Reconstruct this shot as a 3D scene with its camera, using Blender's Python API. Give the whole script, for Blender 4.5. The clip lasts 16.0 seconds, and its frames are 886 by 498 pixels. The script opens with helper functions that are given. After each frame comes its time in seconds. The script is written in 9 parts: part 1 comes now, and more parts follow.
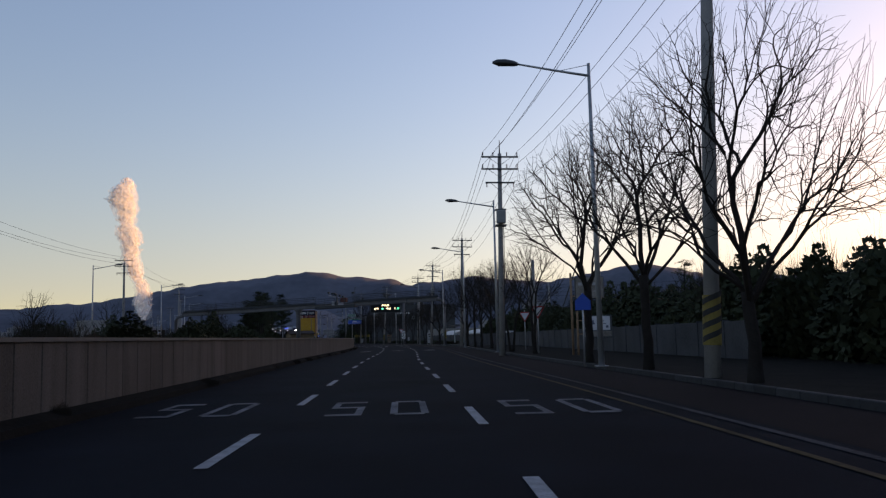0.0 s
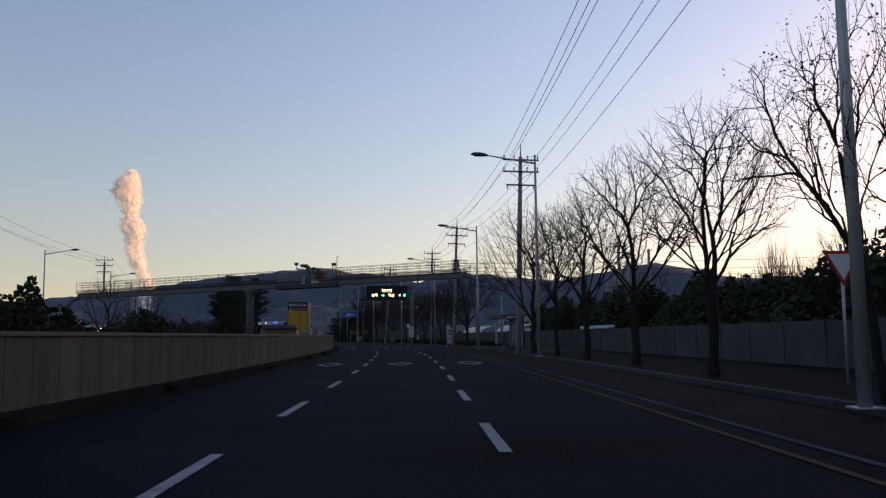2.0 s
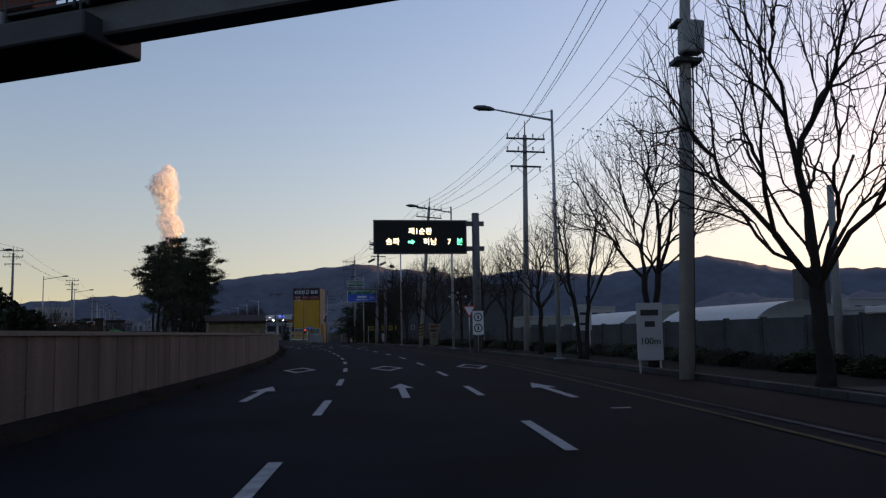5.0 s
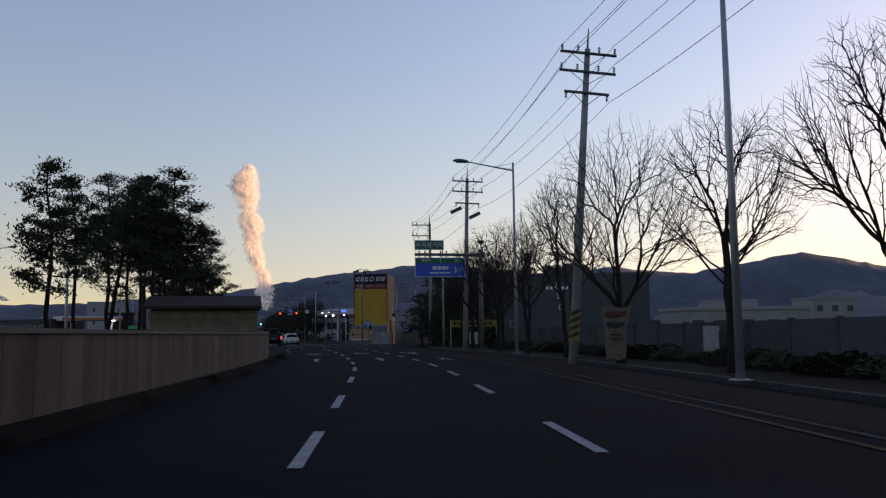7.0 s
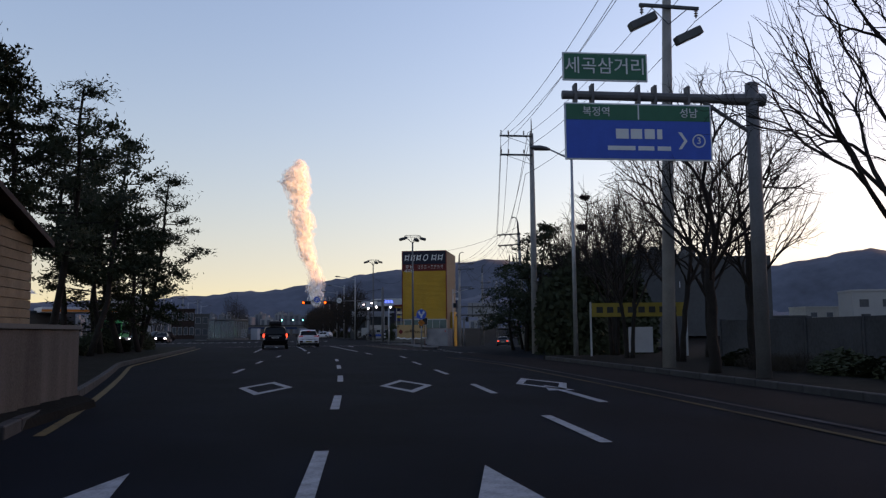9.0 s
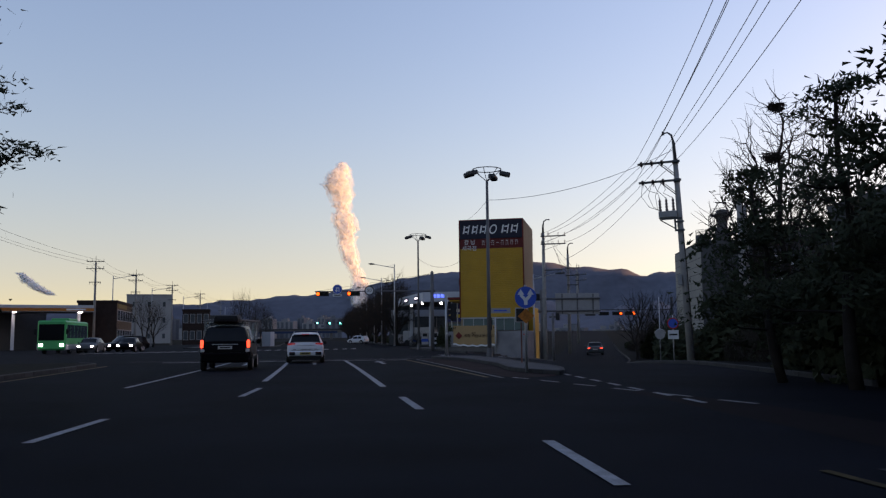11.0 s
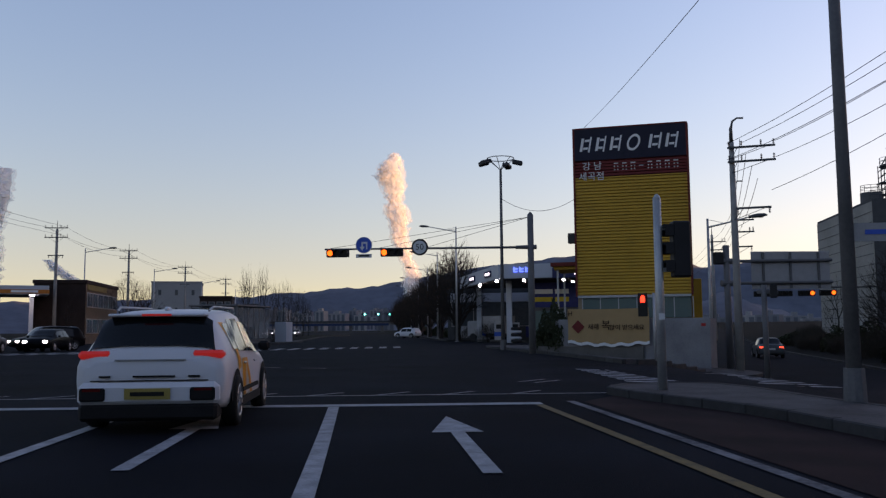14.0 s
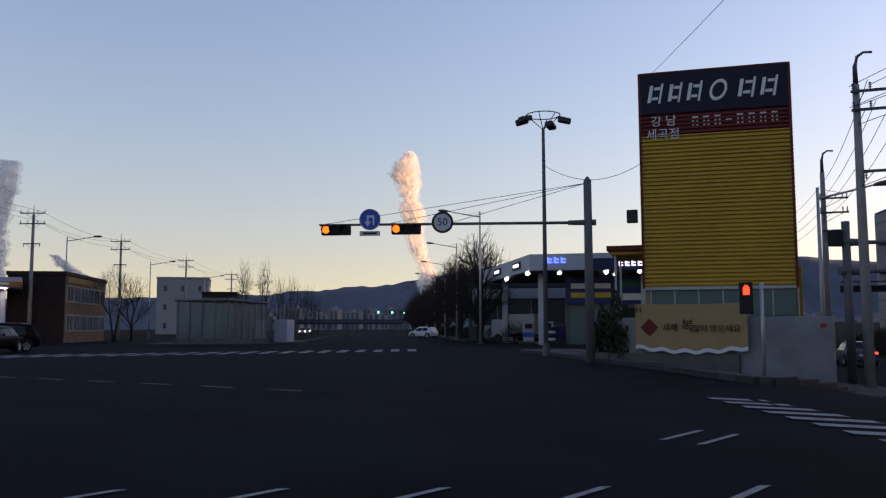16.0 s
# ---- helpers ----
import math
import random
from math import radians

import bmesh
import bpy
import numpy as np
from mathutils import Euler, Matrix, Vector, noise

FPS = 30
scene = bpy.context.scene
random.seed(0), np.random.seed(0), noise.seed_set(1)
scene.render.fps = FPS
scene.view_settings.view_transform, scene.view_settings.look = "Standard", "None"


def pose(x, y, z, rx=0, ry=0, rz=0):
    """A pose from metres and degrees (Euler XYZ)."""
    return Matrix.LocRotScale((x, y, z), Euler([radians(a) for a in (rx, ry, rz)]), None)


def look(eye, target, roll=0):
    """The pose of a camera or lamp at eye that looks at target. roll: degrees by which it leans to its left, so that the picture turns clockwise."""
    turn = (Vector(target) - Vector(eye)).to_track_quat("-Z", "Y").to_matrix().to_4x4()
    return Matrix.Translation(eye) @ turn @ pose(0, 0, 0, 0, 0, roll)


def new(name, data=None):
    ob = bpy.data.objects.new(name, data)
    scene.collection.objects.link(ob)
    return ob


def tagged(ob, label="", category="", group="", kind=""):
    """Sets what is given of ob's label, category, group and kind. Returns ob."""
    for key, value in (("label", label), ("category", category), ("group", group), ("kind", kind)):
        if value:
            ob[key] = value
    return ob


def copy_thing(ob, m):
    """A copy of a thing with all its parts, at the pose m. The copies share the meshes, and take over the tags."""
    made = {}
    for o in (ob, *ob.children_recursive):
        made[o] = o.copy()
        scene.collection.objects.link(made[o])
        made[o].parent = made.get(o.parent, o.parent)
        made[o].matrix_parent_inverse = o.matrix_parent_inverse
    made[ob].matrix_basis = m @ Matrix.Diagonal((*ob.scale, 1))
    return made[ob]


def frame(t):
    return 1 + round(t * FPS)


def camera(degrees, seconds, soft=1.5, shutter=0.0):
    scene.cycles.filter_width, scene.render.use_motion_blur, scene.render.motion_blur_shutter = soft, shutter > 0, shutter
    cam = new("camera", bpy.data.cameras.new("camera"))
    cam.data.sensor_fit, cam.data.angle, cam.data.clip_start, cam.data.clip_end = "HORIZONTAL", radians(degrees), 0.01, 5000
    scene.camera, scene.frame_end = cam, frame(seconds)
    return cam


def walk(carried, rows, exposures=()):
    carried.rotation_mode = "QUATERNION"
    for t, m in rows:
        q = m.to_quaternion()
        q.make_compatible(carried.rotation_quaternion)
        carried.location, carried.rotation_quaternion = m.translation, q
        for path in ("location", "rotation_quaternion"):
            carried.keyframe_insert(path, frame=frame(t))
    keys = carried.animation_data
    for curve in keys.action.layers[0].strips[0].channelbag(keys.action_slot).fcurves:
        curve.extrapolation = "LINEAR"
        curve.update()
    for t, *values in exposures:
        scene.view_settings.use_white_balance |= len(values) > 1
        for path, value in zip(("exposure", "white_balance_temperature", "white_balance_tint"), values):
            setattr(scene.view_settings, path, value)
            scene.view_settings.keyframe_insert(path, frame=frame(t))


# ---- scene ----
EXPOSURES = [(0.0, 1.48, 6800.0, 31.0), (5.0, 1.46, 6800.0, 31.0), (8.0, 1.76, 7050.0, 34.0), (9.0, 1.9, 7050.0, 34.0), (12.0, 1.74, 6850.0, 35.0), (16.0, 1.74, 6850.0, 35.0)]
cam = camera(55.49, 16.0, soft=1.3)
PATH = [
    (0, pose(0.000, 0.000, 1.272, 95.974, 1.429, 0.149)),
    (0.5, pose(-0.687, 11.451, 1.283, 95.737, 0.906, 0.353)),
    (1, pose(-1.369, 22.950, 1.279, 95.881, 0.596, 0.508)),
    (1.5, pose(-1.975, 34.492, 1.275, 96.105, 0.401, 0.549)),
    (2, pose(-2.382, 46.067, 1.286, 95.866, 0.664, 0.625)),
    (2.5, pose(-2.761, 57.655, 1.270, 95.523, 1.232, 1.033)),
    (3, pose(-3.347, 69.173, 1.269, 95.691, 1.046, 1.196)),
    (3.5, pose(-4.153, 80.665, 1.288, 95.865, 0.809, 1.523)),
    (4, pose(-5.077, 92.064, 1.276, 95.832, 0.656, 1.930)),
    (4.5, pose(-6.083, 103.450, 1.277, 96.062, 0.747, 2.623)),
    (5, pose(-7.164, 114.810, 1.293, 95.706, 1.036, 3.502)),
    (5.2, pose(-7.642, 119.337, 1.281, 95.684, 0.968, 4.111)),
    (7.5, pose(-15.997, 167.296, 1.284, 95.858, 0.783, 9.559)),
    (8, pose(-18.262, 176.638, 1.283, 96.158, 0.660, 10.315)),
    (8.5, pose(-20.736, 185.857, 1.275, 95.706, 0.365, 11.974)),
    (9, pose(-23.216, 194.822, 1.265, 95.609, 0.489, 12.367)),
    (9.2, pose(-24.258, 198.351, 1.271, 95.672, 0.560, 13.144)),
    (11.3, pose(-34.683, 231.220, 1.285, 95.963, 0.515, 15.412)),
    (11.5, pose(-35.529, 233.653, 1.292, 96.092, 0.326, 15.387)),
    (12, pose(-37.536, 239.561, 1.282, 96.451, 0.310, 16.322)),
    (12.5, pose(-39.460, 244.819, 1.282, 95.775, 0.313, 17.401)),
    (13, pose(-41.256, 249.673, 1.285, 95.388, 0.290, 18.391)),
    (13.5, pose(-43.001, 254.109, 1.241, 95.369, 0.356, 18.571)),
    (14, pose(-44.574, 257.980, 1.230, 95.455, 0.484, 18.917)),
    (14.5, pose(-45.861, 261.148, 1.223, 95.809, 0.476, 18.482)),
    (15, pose(-46.945, 263.581, 1.272, 96.016, 0.427, 19.350)),
    (15.5, pose(-47.739, 265.605, 1.274, 95.661, 0.325, 19.680)),
    (16, pose(-48.329, 267.152, 1.279, 95.392, 0.145, 19.892)),
]
walk(cam, PATH, exposures=EXPOSURES)
# ---- sky and sun: clear sky just after sunrise, the sun still behind the hills on the right ----
SUN_AZ, SUN_EL = -51.0, 3.4          # degrees: left-handed from +y, and above the horizon
world = bpy.data.worlds.new("dawn_sky")
scene.world = world
world.use_nodes = True
wn = world.node_tree.nodes
# thin clear air high up, and the hazy layer near the ground that reddens towards the low sun
both = wn.new("ShaderNodeAddShader")
for k, (air, dust, ozone, strength) in enumerate(((0.6, 0.0, 0.5, 0.058), (1.5, 5.0, 3.2, 0.147))):
    sky = wn.new("ShaderNodeTexSky")
    sky.sky_type = "NISHITA"
    sky.sun_disc = False
    sky.sun_elevation = radians(SUN_EL)
    sky.sun_rotation = radians(-SUN_AZ)
    sky.air_density, sky.dust_density, sky.ozone_density = air, dust, ozone
    back = wn["Background"] if k == 0 else wn.new("ShaderNodeBackground")
    back.inputs[1].default_value = strength
    world.node_tree.links.new(sky.outputs[0], back.inputs[0])
    world.node_tree.links.new(back.outputs[0], both.inputs[k])
world.node_tree.links.new(both.outputs[0], wn["World Output"].inputs[0])
sun = new("sun", bpy.data.lights.new("sun", "SUN"))
sun.data.energy, sun.data.angle, sun.data.color = 2.9, radians(0.5), (1.0, 0.57, 0.22)
sun.matrix_world = look((0, 0, 0), (math.sin(radians(SUN_AZ)), -math.cos(radians(SUN_AZ)), -math.tan(radians(SUN_EL))))


# ---- materials ----
def mat(name, color, rough=0.8, metal=0.0, var=0.25, scale=3.0, bump=0.0, bscale=30.0, spec=0.12, alt=None, island=0.0, stretch=None):
    """Two scales of noise over a base colour, with fine relief; alt: the colour of the stains."""
    m = bpy.data.materials.new(name)
    m.use_nodes = True
    nt = m.node_tree
    n, ln = nt.nodes, nt.links.new
    b = n["Principled BSDF"]
    b.inputs["Roughness"].default_value = rough
    b.inputs["Metallic"].default_value = metal
    b.inputs["Specular IOR Level"].default_value = spec
    tc = n.new("ShaderNodeTexCoord")
    big, fine = n.new("ShaderNodeTexNoise"), n.new("ShaderNodeTexNoise")
    big.inputs["Scale"].default_value, big.inputs["Detail"].default_value = scale, 6
    fine.inputs["Scale"].default_value, fine.inputs["Detail"].default_value = bscale, 4
    mixn = n.new("ShaderNodeMix"); mixn.data_type = "FLOAT"
    mixn.inputs[0].default_value = 0.4
    ramp = n.new("ShaderNodeValToRGB")
    dark = alt or tuple(c * (1 - var) for c in color)
    lite = tuple(min(1, c * (1 + var)) for c in color)
    ramp.color_ramp.elements[0].position, ramp.color_ramp.elements[1].position = 0.32, 0.68
    ramp.color_ramp.elements[0].color, ramp.color_ramp.elements[1].color = (*dark, 1), (*lite, 1)
    geo = n.new("ShaderNodeNewGeometry")
    for t in (big, fine):
        ln(geo.outputs["Position"], t.inputs["Vector"])
    if stretch:
        mp = n.new("ShaderNodeMapping")
        mp.inputs["Scale"].default_value = stretch
        ln(geo.outputs["Position"], mp.inputs["Vector"])
        ln(mp.outputs[0], big.inputs["Vector"])
    ln(big.outputs["Fac"], mixn.inputs[2]); ln(fine.outputs["Fac"], mixn.inputs[3])
    ln(mixn.outputs[0], ramp.inputs[0])
    last = ramp.outputs[0]
    if island:
        hsv, oi, mr = n.new("ShaderNodeHueSaturation"), n.new("ShaderNodeObjectInfo"), n.new("ShaderNodeMapRange")
        ln(oi.outputs["Random"], mr.inputs[0])
        mr.inputs[3].default_value, mr.inputs[4].default_value = 1 - island, 1 + island
        ln(mr.outputs[0], hsv.inputs["Value"]); ln(last, hsv.inputs["Color"])
        last = hsv.outputs[0]
    ln(last, b.inputs["Base Color"])
    if bump:
        bm_ = n.new("ShaderNodeBump")
        bm_.inputs["Strength"].default_value, bm_.inputs["Distance"].default_value = bump, 0.02
        ln(fine.outputs["Fac"], bm_.inputs["Height"]); ln(bm_.outputs[0], b.inputs["Normal"])
    return m


def glow(name, color, strength):
    m = bpy.data.materials.new(name)
    m.use_nodes = True
    b = m.node_tree.nodes["Principled BSDF"]
    b.inputs["Base Color"].default_value = (*(c * 0.2 for c in color), 1)
    b.inputs["Emission Color"].default_value = (*color, 1)
    b.inputs["Emission Strength"].default_value = strength
    return m


def glass(name, color=(0.9, 0.95, 1), rough=0.02, alpha=0.3):
    m = bpy.data.materials.new(name)
    m.use_nodes = True
    b = m.node_tree.nodes["Principled BSDF"]
    b.inputs["Base Color"].default_value = (*color, 1)
    b.inputs["Roughness"].default_value = rough
    b.inputs["Transmission Weight"].default_value = alpha
    b.inputs["IOR"].default_value = 1.45
    return m


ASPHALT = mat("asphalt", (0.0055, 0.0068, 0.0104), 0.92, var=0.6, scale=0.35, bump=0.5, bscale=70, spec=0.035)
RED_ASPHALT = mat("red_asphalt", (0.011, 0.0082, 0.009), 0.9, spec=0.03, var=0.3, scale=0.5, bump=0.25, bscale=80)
PAINT = mat("road_paint", (0.25, 0.26, 0.275), 0.7, var=0.2, scale=4, bscale=40, alt=(0.12, 0.12, 0.13), bump=0.1)
YELLOW_PAINT = mat("yellow_road_paint", (0.13, 0.085, 0.025), 0.7, var=0.25, scale=4, alt=(0.045, 0.034, 0.018))
WORN_PAINT = mat("worn_road_paint", (0.17, 0.17, 0.18), 0.75, var=0.2, scale=1.1, bscale=14, alt=(0.03, 0.03, 0.034), spec=0.03)
FADED_PAINT = mat("faded_road_paint", (0.06, 0.06, 0.064), 0.85, var=0.2, scale=0.5, bscale=14, alt=(0.008, 0.009, 0.012), spec=0.03)
WORN_YELLOW = mat("worn_yellow_paint", (0.07, 0.052, 0.022), 0.75, var=0.2, scale=1.1, bscale=14, alt=(0.015, 0.013, 0.011), spec=0.03)
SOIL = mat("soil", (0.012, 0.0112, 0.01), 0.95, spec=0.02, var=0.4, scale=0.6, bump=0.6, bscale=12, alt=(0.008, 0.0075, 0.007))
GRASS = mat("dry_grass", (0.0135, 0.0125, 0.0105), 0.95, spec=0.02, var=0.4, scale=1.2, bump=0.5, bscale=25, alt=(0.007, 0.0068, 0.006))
CONCRETE = mat("concrete", (0.1, 0.097, 0.093), 0.85, var=0.2, scale=1.2, bump=0.15, bscale=40, alt=(0.06, 0.058, 0.056))
PALE_CONCRETE = mat("pale_concrete", (0.052, 0.053, 0.056), 0.85, var=0.3, scale=1.6, bump=0.3, bscale=14, alt=(0.021, 0.021, 0.023))
WORN_PAVING = mat("worn_block_paving", (0.026, 0.0255, 0.026), 0.9, var=0.3, scale=1.5, bump=0.2, bscale=18, spec=0.04, alt=(0.016, 0.0155, 0.015))
KERB = mat("kerb_granite", (0.032, 0.032, 0.033), 0.8, var=0.25, scale=5, bump=0.2, bscale=60, island=0.2)
WALL_PANEL = mat("parapet_panel", (0.076, 0.071, 0.066), 0.85, var=0.25, scale=1.0, bump=0.2, bscale=30, alt=(0.036, 0.033, 0.03), island=0.12, stretch=(1.8, 1.8, 0.22))
POLE_CONC = mat("pole_concrete", (0.21, 0.205, 0.2), 0.8, var=0.2, scale=2, bump=0.1, bscale=30)
STEEL = mat("galvanised_steel", (0.32, 0.33, 0.34), 0.5, metal=0.6, var=0.15, scale=4, bscale=30)
DARK_STEEL = mat("dark_steel", (0.07, 0.075, 0.08), 0.55, metal=0.4, var=0.2, scale=4)
WIRE = mat("wire_sheath", (0.02, 0.02, 0.022), 0.6, var=0.2)
BARK = mat("bark", (0.018, 0.0155, 0.014), 0.95, var=0.35, scale=3, bump=0.6, bscale=30)
TWIG = mat("twig_bark", (0.022, 0.018, 0.016), 0.95, var=0.3, scale=2)
DRY_LEAF = mat("withered_leaf", (0.07, 0.04, 0.02), 0.9, var=0.4, scale=5)
NEEDLE = mat("pine_needles", (0.025, 0.032, 0.018), 0.9, var=0.4, scale=1.5)
SHRUB = mat("shrub_twigs", (0.03, 0.025, 0.019), 0.95, var=0.4, scale=1.0)
EVERGREEN = mat("evergreen_leaf", (0.03, 0.036, 0.02), 0.9, var=0.4, scale=1.5)
# ---- building helpers ----
def part(name, bm, material, parent=None, label="", smooth=False):
    """Links a bmesh as one mesh object, as a thing or under one."""
    me = bpy.data.meshes.new(name)
    bm.to_mesh(me)
    bm.free()
    if smooth:
        me.polygons.foreach_set("use_smooth", [True] * len(me.polygons))
    for m in (material if isinstance(material, (list, tuple)) else [material]):
        me.materials.append(m)
    ob = new(name, me)
    if parent is not None:
        ob.parent = parent
    if label:
        ob["label"] = label
    return ob


def thing(name, m, label, category, group="", kind=""):
    ob = new(name)
    ob.matrix_basis = m
    ob.empty_display_size = 0.3
    return tagged(ob, label, category, group, kind)


def box(bm, x0, x1, y0, y1, z0, z1, bevel=0.0):
    r = bmesh.ops.create_cube(bm, size=1.0)
    vs = r["verts"]
    bmesh.ops.scale(bm, vec=(x1 - x0, y1 - y0, z1 - z0), verts=vs)
    bmesh.ops.translate(bm, vec=((x0 + x1) / 2, (y0 + y1) / 2, (z0 + z1) / 2), verts=vs)
    if bevel:
        es = list({e for v in vs for e in v.link_edges})
        bmesh.ops.bevel(bm, geom=es, offset=bevel, segments=1, affect="EDGES")
    return bm


def boxes(*specs, bevel=0.0):
    bm = bmesh.new()
    for s in specs:
        box(bm, *s, bevel=bevel)
    return bm


def tube(bm, pts, radii, seg=8, cap=True):
    """A tapered tube along points."""
    pts = [Vector(p) for p in pts]
    if not isinstance(radii, (list, tuple)):
        radii = [radii] * len(pts)
    rings = []
    for i, p in enumerate(pts):
        d = (pts[min(i + 1, len(pts) - 1)] - pts[max(i - 1, 0)]).normalized()
        u = d.cross((0, 0, 1)) if abs(d.z) < 0.95 else d.cross((0, 1, 0))
        u.normalize()
        w = d.cross(u)
        rings.append([bm.verts.new(p + radii[i] * (math.cos(a) * u + math.sin(a) * w)) for a in (2 * math.pi * k / seg for k in range(seg))])
    for a, b in zip(rings, rings[1:]):
        for k in range(seg):
            bm.faces.new((a[k], a[(k + 1) % seg], b[(k + 1) % seg], b[k]))
    if cap:
        bm.faces.new(rings[0][::-1])
        bm.faces.new(rings[-1])
    return bm


def tubes(*specs, seg=8):
    bm = bmesh.new()
    for pts, r in specs:
        tube(bm, pts, r, seg)
    return bm


def prism(bm, outline, z0, z1):
    """An upright prism over a plan outline."""
    lo = [bm.verts.new((x, y, z0)) for x, y in outline]
    hi = [bm.verts.new((x, y, z1)) for x, y in outline]
    n = len(outline)
    bm.faces.new(hi)
    bm.faces.new(lo[::-1])
    for i in range(n):
        bm.faces.new((lo[i], lo[(i + 1) % n], hi[(i + 1) % n], hi[i]))
    bmesh.ops.recalc_face_normals(bm, faces=bm.faces)
    return bm


def slab_yz(bm, outline, x0, x1):
    """A prism along x over an outline in (y, z)."""
    lo = [bm.verts.new((x0, y, z)) for y, z in outline]
    hi = [bm.verts.new((x1, y, z)) for y, z in outline]
    n = len(outline)
    bm.faces.new(hi)
    bm.faces.new(lo[::-1])
    for i in range(n):
        bm.faces.new((lo[i], lo[(i + 1) % n], hi[(i + 1) % n], hi[i]))
    bmesh.ops.recalc_face_normals(bm, faces=bm.faces)
    return bm


def disc(bm, r, y0, y1, seg=28, x=0.0, z=0.0, rin=0.0):
    """A disc or ring facing -y."""
    ring = lambda y, q: [bm.verts.new((x + q * math.cos(a), y, z + q * math.sin(a))) for a in (2 * math.pi * k / seg for k in range(seg))]
    a, b = ring(y0, r), ring(y1, r)
    for k in range(seg):
        bm.faces.new((a[k], a[(k + 1) % seg], b[(k + 1) % seg], b[k]))
    if rin:
        c, d = ring(y0, rin), ring(y1, rin)
        for k in range(seg):
            j = (k + 1) % seg
            bm.faces.new((c[j], c[k], d[k], d[j]))
            bm.faces.new((a[j], a[k], c[k], c[j]))
            bm.faces.new((b[k], b[j], d[j], d[k]))
    else:
        bm.faces.new(a[::-1])
        bm.faces.new(b)
    return bm


def lettering(text, size, depth=0.01):
    """The mesh of a line of writing in the built-in font, centred, facing -y."""
    cu = bpy.data.curves.new("lettering", "FONT")
    cu.body, cu.size, cu.extrude, cu.align_x, cu.align_y, cu.resolution_u = text, size, depth, "CENTER", "CENTER", 3
    ob = bpy.data.objects.new("lettering", cu)
    scene.collection.objects.link(ob)
    bpy.context.view_layer.update()
    me = bpy.data.meshes.new_from_object(ob.evaluated_get(bpy.context.evaluated_depsgraph_get()))
    bpy.data.objects.remove(ob)
    bm = bmesh.new()
    bm.from_mesh(me)
    bmesh.ops.rotate(bm, verts=bm.verts, cent=(0, 0, 0), matrix=Matrix.Rotation(radians(90), 3, "X"))
    return bm


def write(name, text, size, material, parent, x, y, z, label="", squeeze=1.0):
    bm = lettering(text, size)
    bmesh.ops.scale(bm, vec=(squeeze, 1, 1), verts=bm.verts)
    bmesh.ops.translate(bm, vec=(x, y, z), verts=bm.verts)
    return part(name, bm, material, parent, label)


# ---- the line of the road: stations s and offsets o to its right ----
LINE = [(-1.9, -12), (-2.56, 8.7), (-4.55, 45), (-6.7, 90), (-8.85, 118), (-10.6, 132), (-14.4, 155), (-18.8, 175), (-23.25, 192.8), (-29.04, 211.2), (-37.9, 236),
        (-50.6, 270.4), (-66.0, 309.0), (-90, 365), (-140, 478), (-200, 610), (-300, 830)]


def glide(P, n=40):
    P = np.array(P, float)
    P = np.vstack([2 * P[0] - P[1], P, 2 * P[-1] - P[-2]])
    out = []
    for i in range(1, len(P) - 2):
        p0, p1, p2, p3 = P[i - 1:i + 3]
        d0, d1, d2 = (np.linalg.norm(b - a) for a, b in ((p0, p1), (p1, p2), (p2, p3)))
        m1 = d1 * ((p1 - p0) / d0 * d1 / (d0 + d1) + (p2 - p1) / d1 * d0 / (d0 + d1))
        m2 = d1 * ((p2 - p1) / d1 * d2 / (d1 + d2) + (p3 - p2) / d2 * d1 / (d1 + d2))
        for u in np.arange(n) / n:
            out.append((2 * u**3 - 3 * u * u + 1) * p1 + (u**3 - 2 * u * u + u) * m1 + (-2 * u**3 + 3 * u * u) * p2 + (u**3 - u * u) * m2)
    return np.array(out + [P[-2]])


DENSE = glide(LINE)
STATION = np.r_[0, np.cumsum(np.linalg.norm(np.diff(DENSE, axis=0), axis=1))]


def heading(s):
    """Degrees by which the road turns to the left of +y."""
    a, b = ([np.interp(q, STATION, DENSE[:, k]) for k in (0, 1)] for q in (s - 1.5, s + 1.5))
    return math.degrees(math.atan2(a[0] - b[0], b[1] - a[1]))


def at(s, o=0.0):
    h = radians(heading(s))
    return np.interp(s, STATION, DENSE[:, 0]) + o * math.cos(h), np.interp(s, STATION, DENSE[:, 1]) + o * math.sin(h)


def road_pose(s, o, z=0.0, turn=0.0):
    x, y = at(s, o)
    return pose(x, y, z, 0, 0, heading(s) + turn)


def smooth(u):
    u = min(1.0, max(0.0, u))
    return u * u * (3 - 2 * u)


def fall(x, y):
    """Ground level: the side street dips by a metre beside the tyre shop, then climbs."""
    dip = smooth((y - 262) / 34) * smooth((x + 52.5 + (y - 300) * 0.36) / 7.5)
    climb = smooth((y - 330) / 130) * 3.4 * smooth((x + 62 + (y - 330) * 0.2) / 10)
    keep = 1 - smooth((x - 40) / 60)
    return (-1.05 * dip + climb) * keep


def ribbon(name, stations, left, right, z, material, parent=None, follow=False, cross=1):
    bm = bmesh.new()
    rows = []
    for s in stations:
        row = []
        for k in range(cross + 1):
            o = left(s) + (right(s) - left(s)) * k / cross
            x, y = at(s, o)
            row.append(bm.verts.new((x, y, z + (fall(x, y) if follow else 0))))
        rows.append(row)
    for a, b in zip(rows, rows[1:]):
        for k in range(cross):
            bm.faces.new((a[k], a[k + 1], b[k + 1], b[k]))
    return part(name, bm, material, parent)


def steps(a, b, n):
    return [a + (b - a) * i / n for i in range(n + 1)]


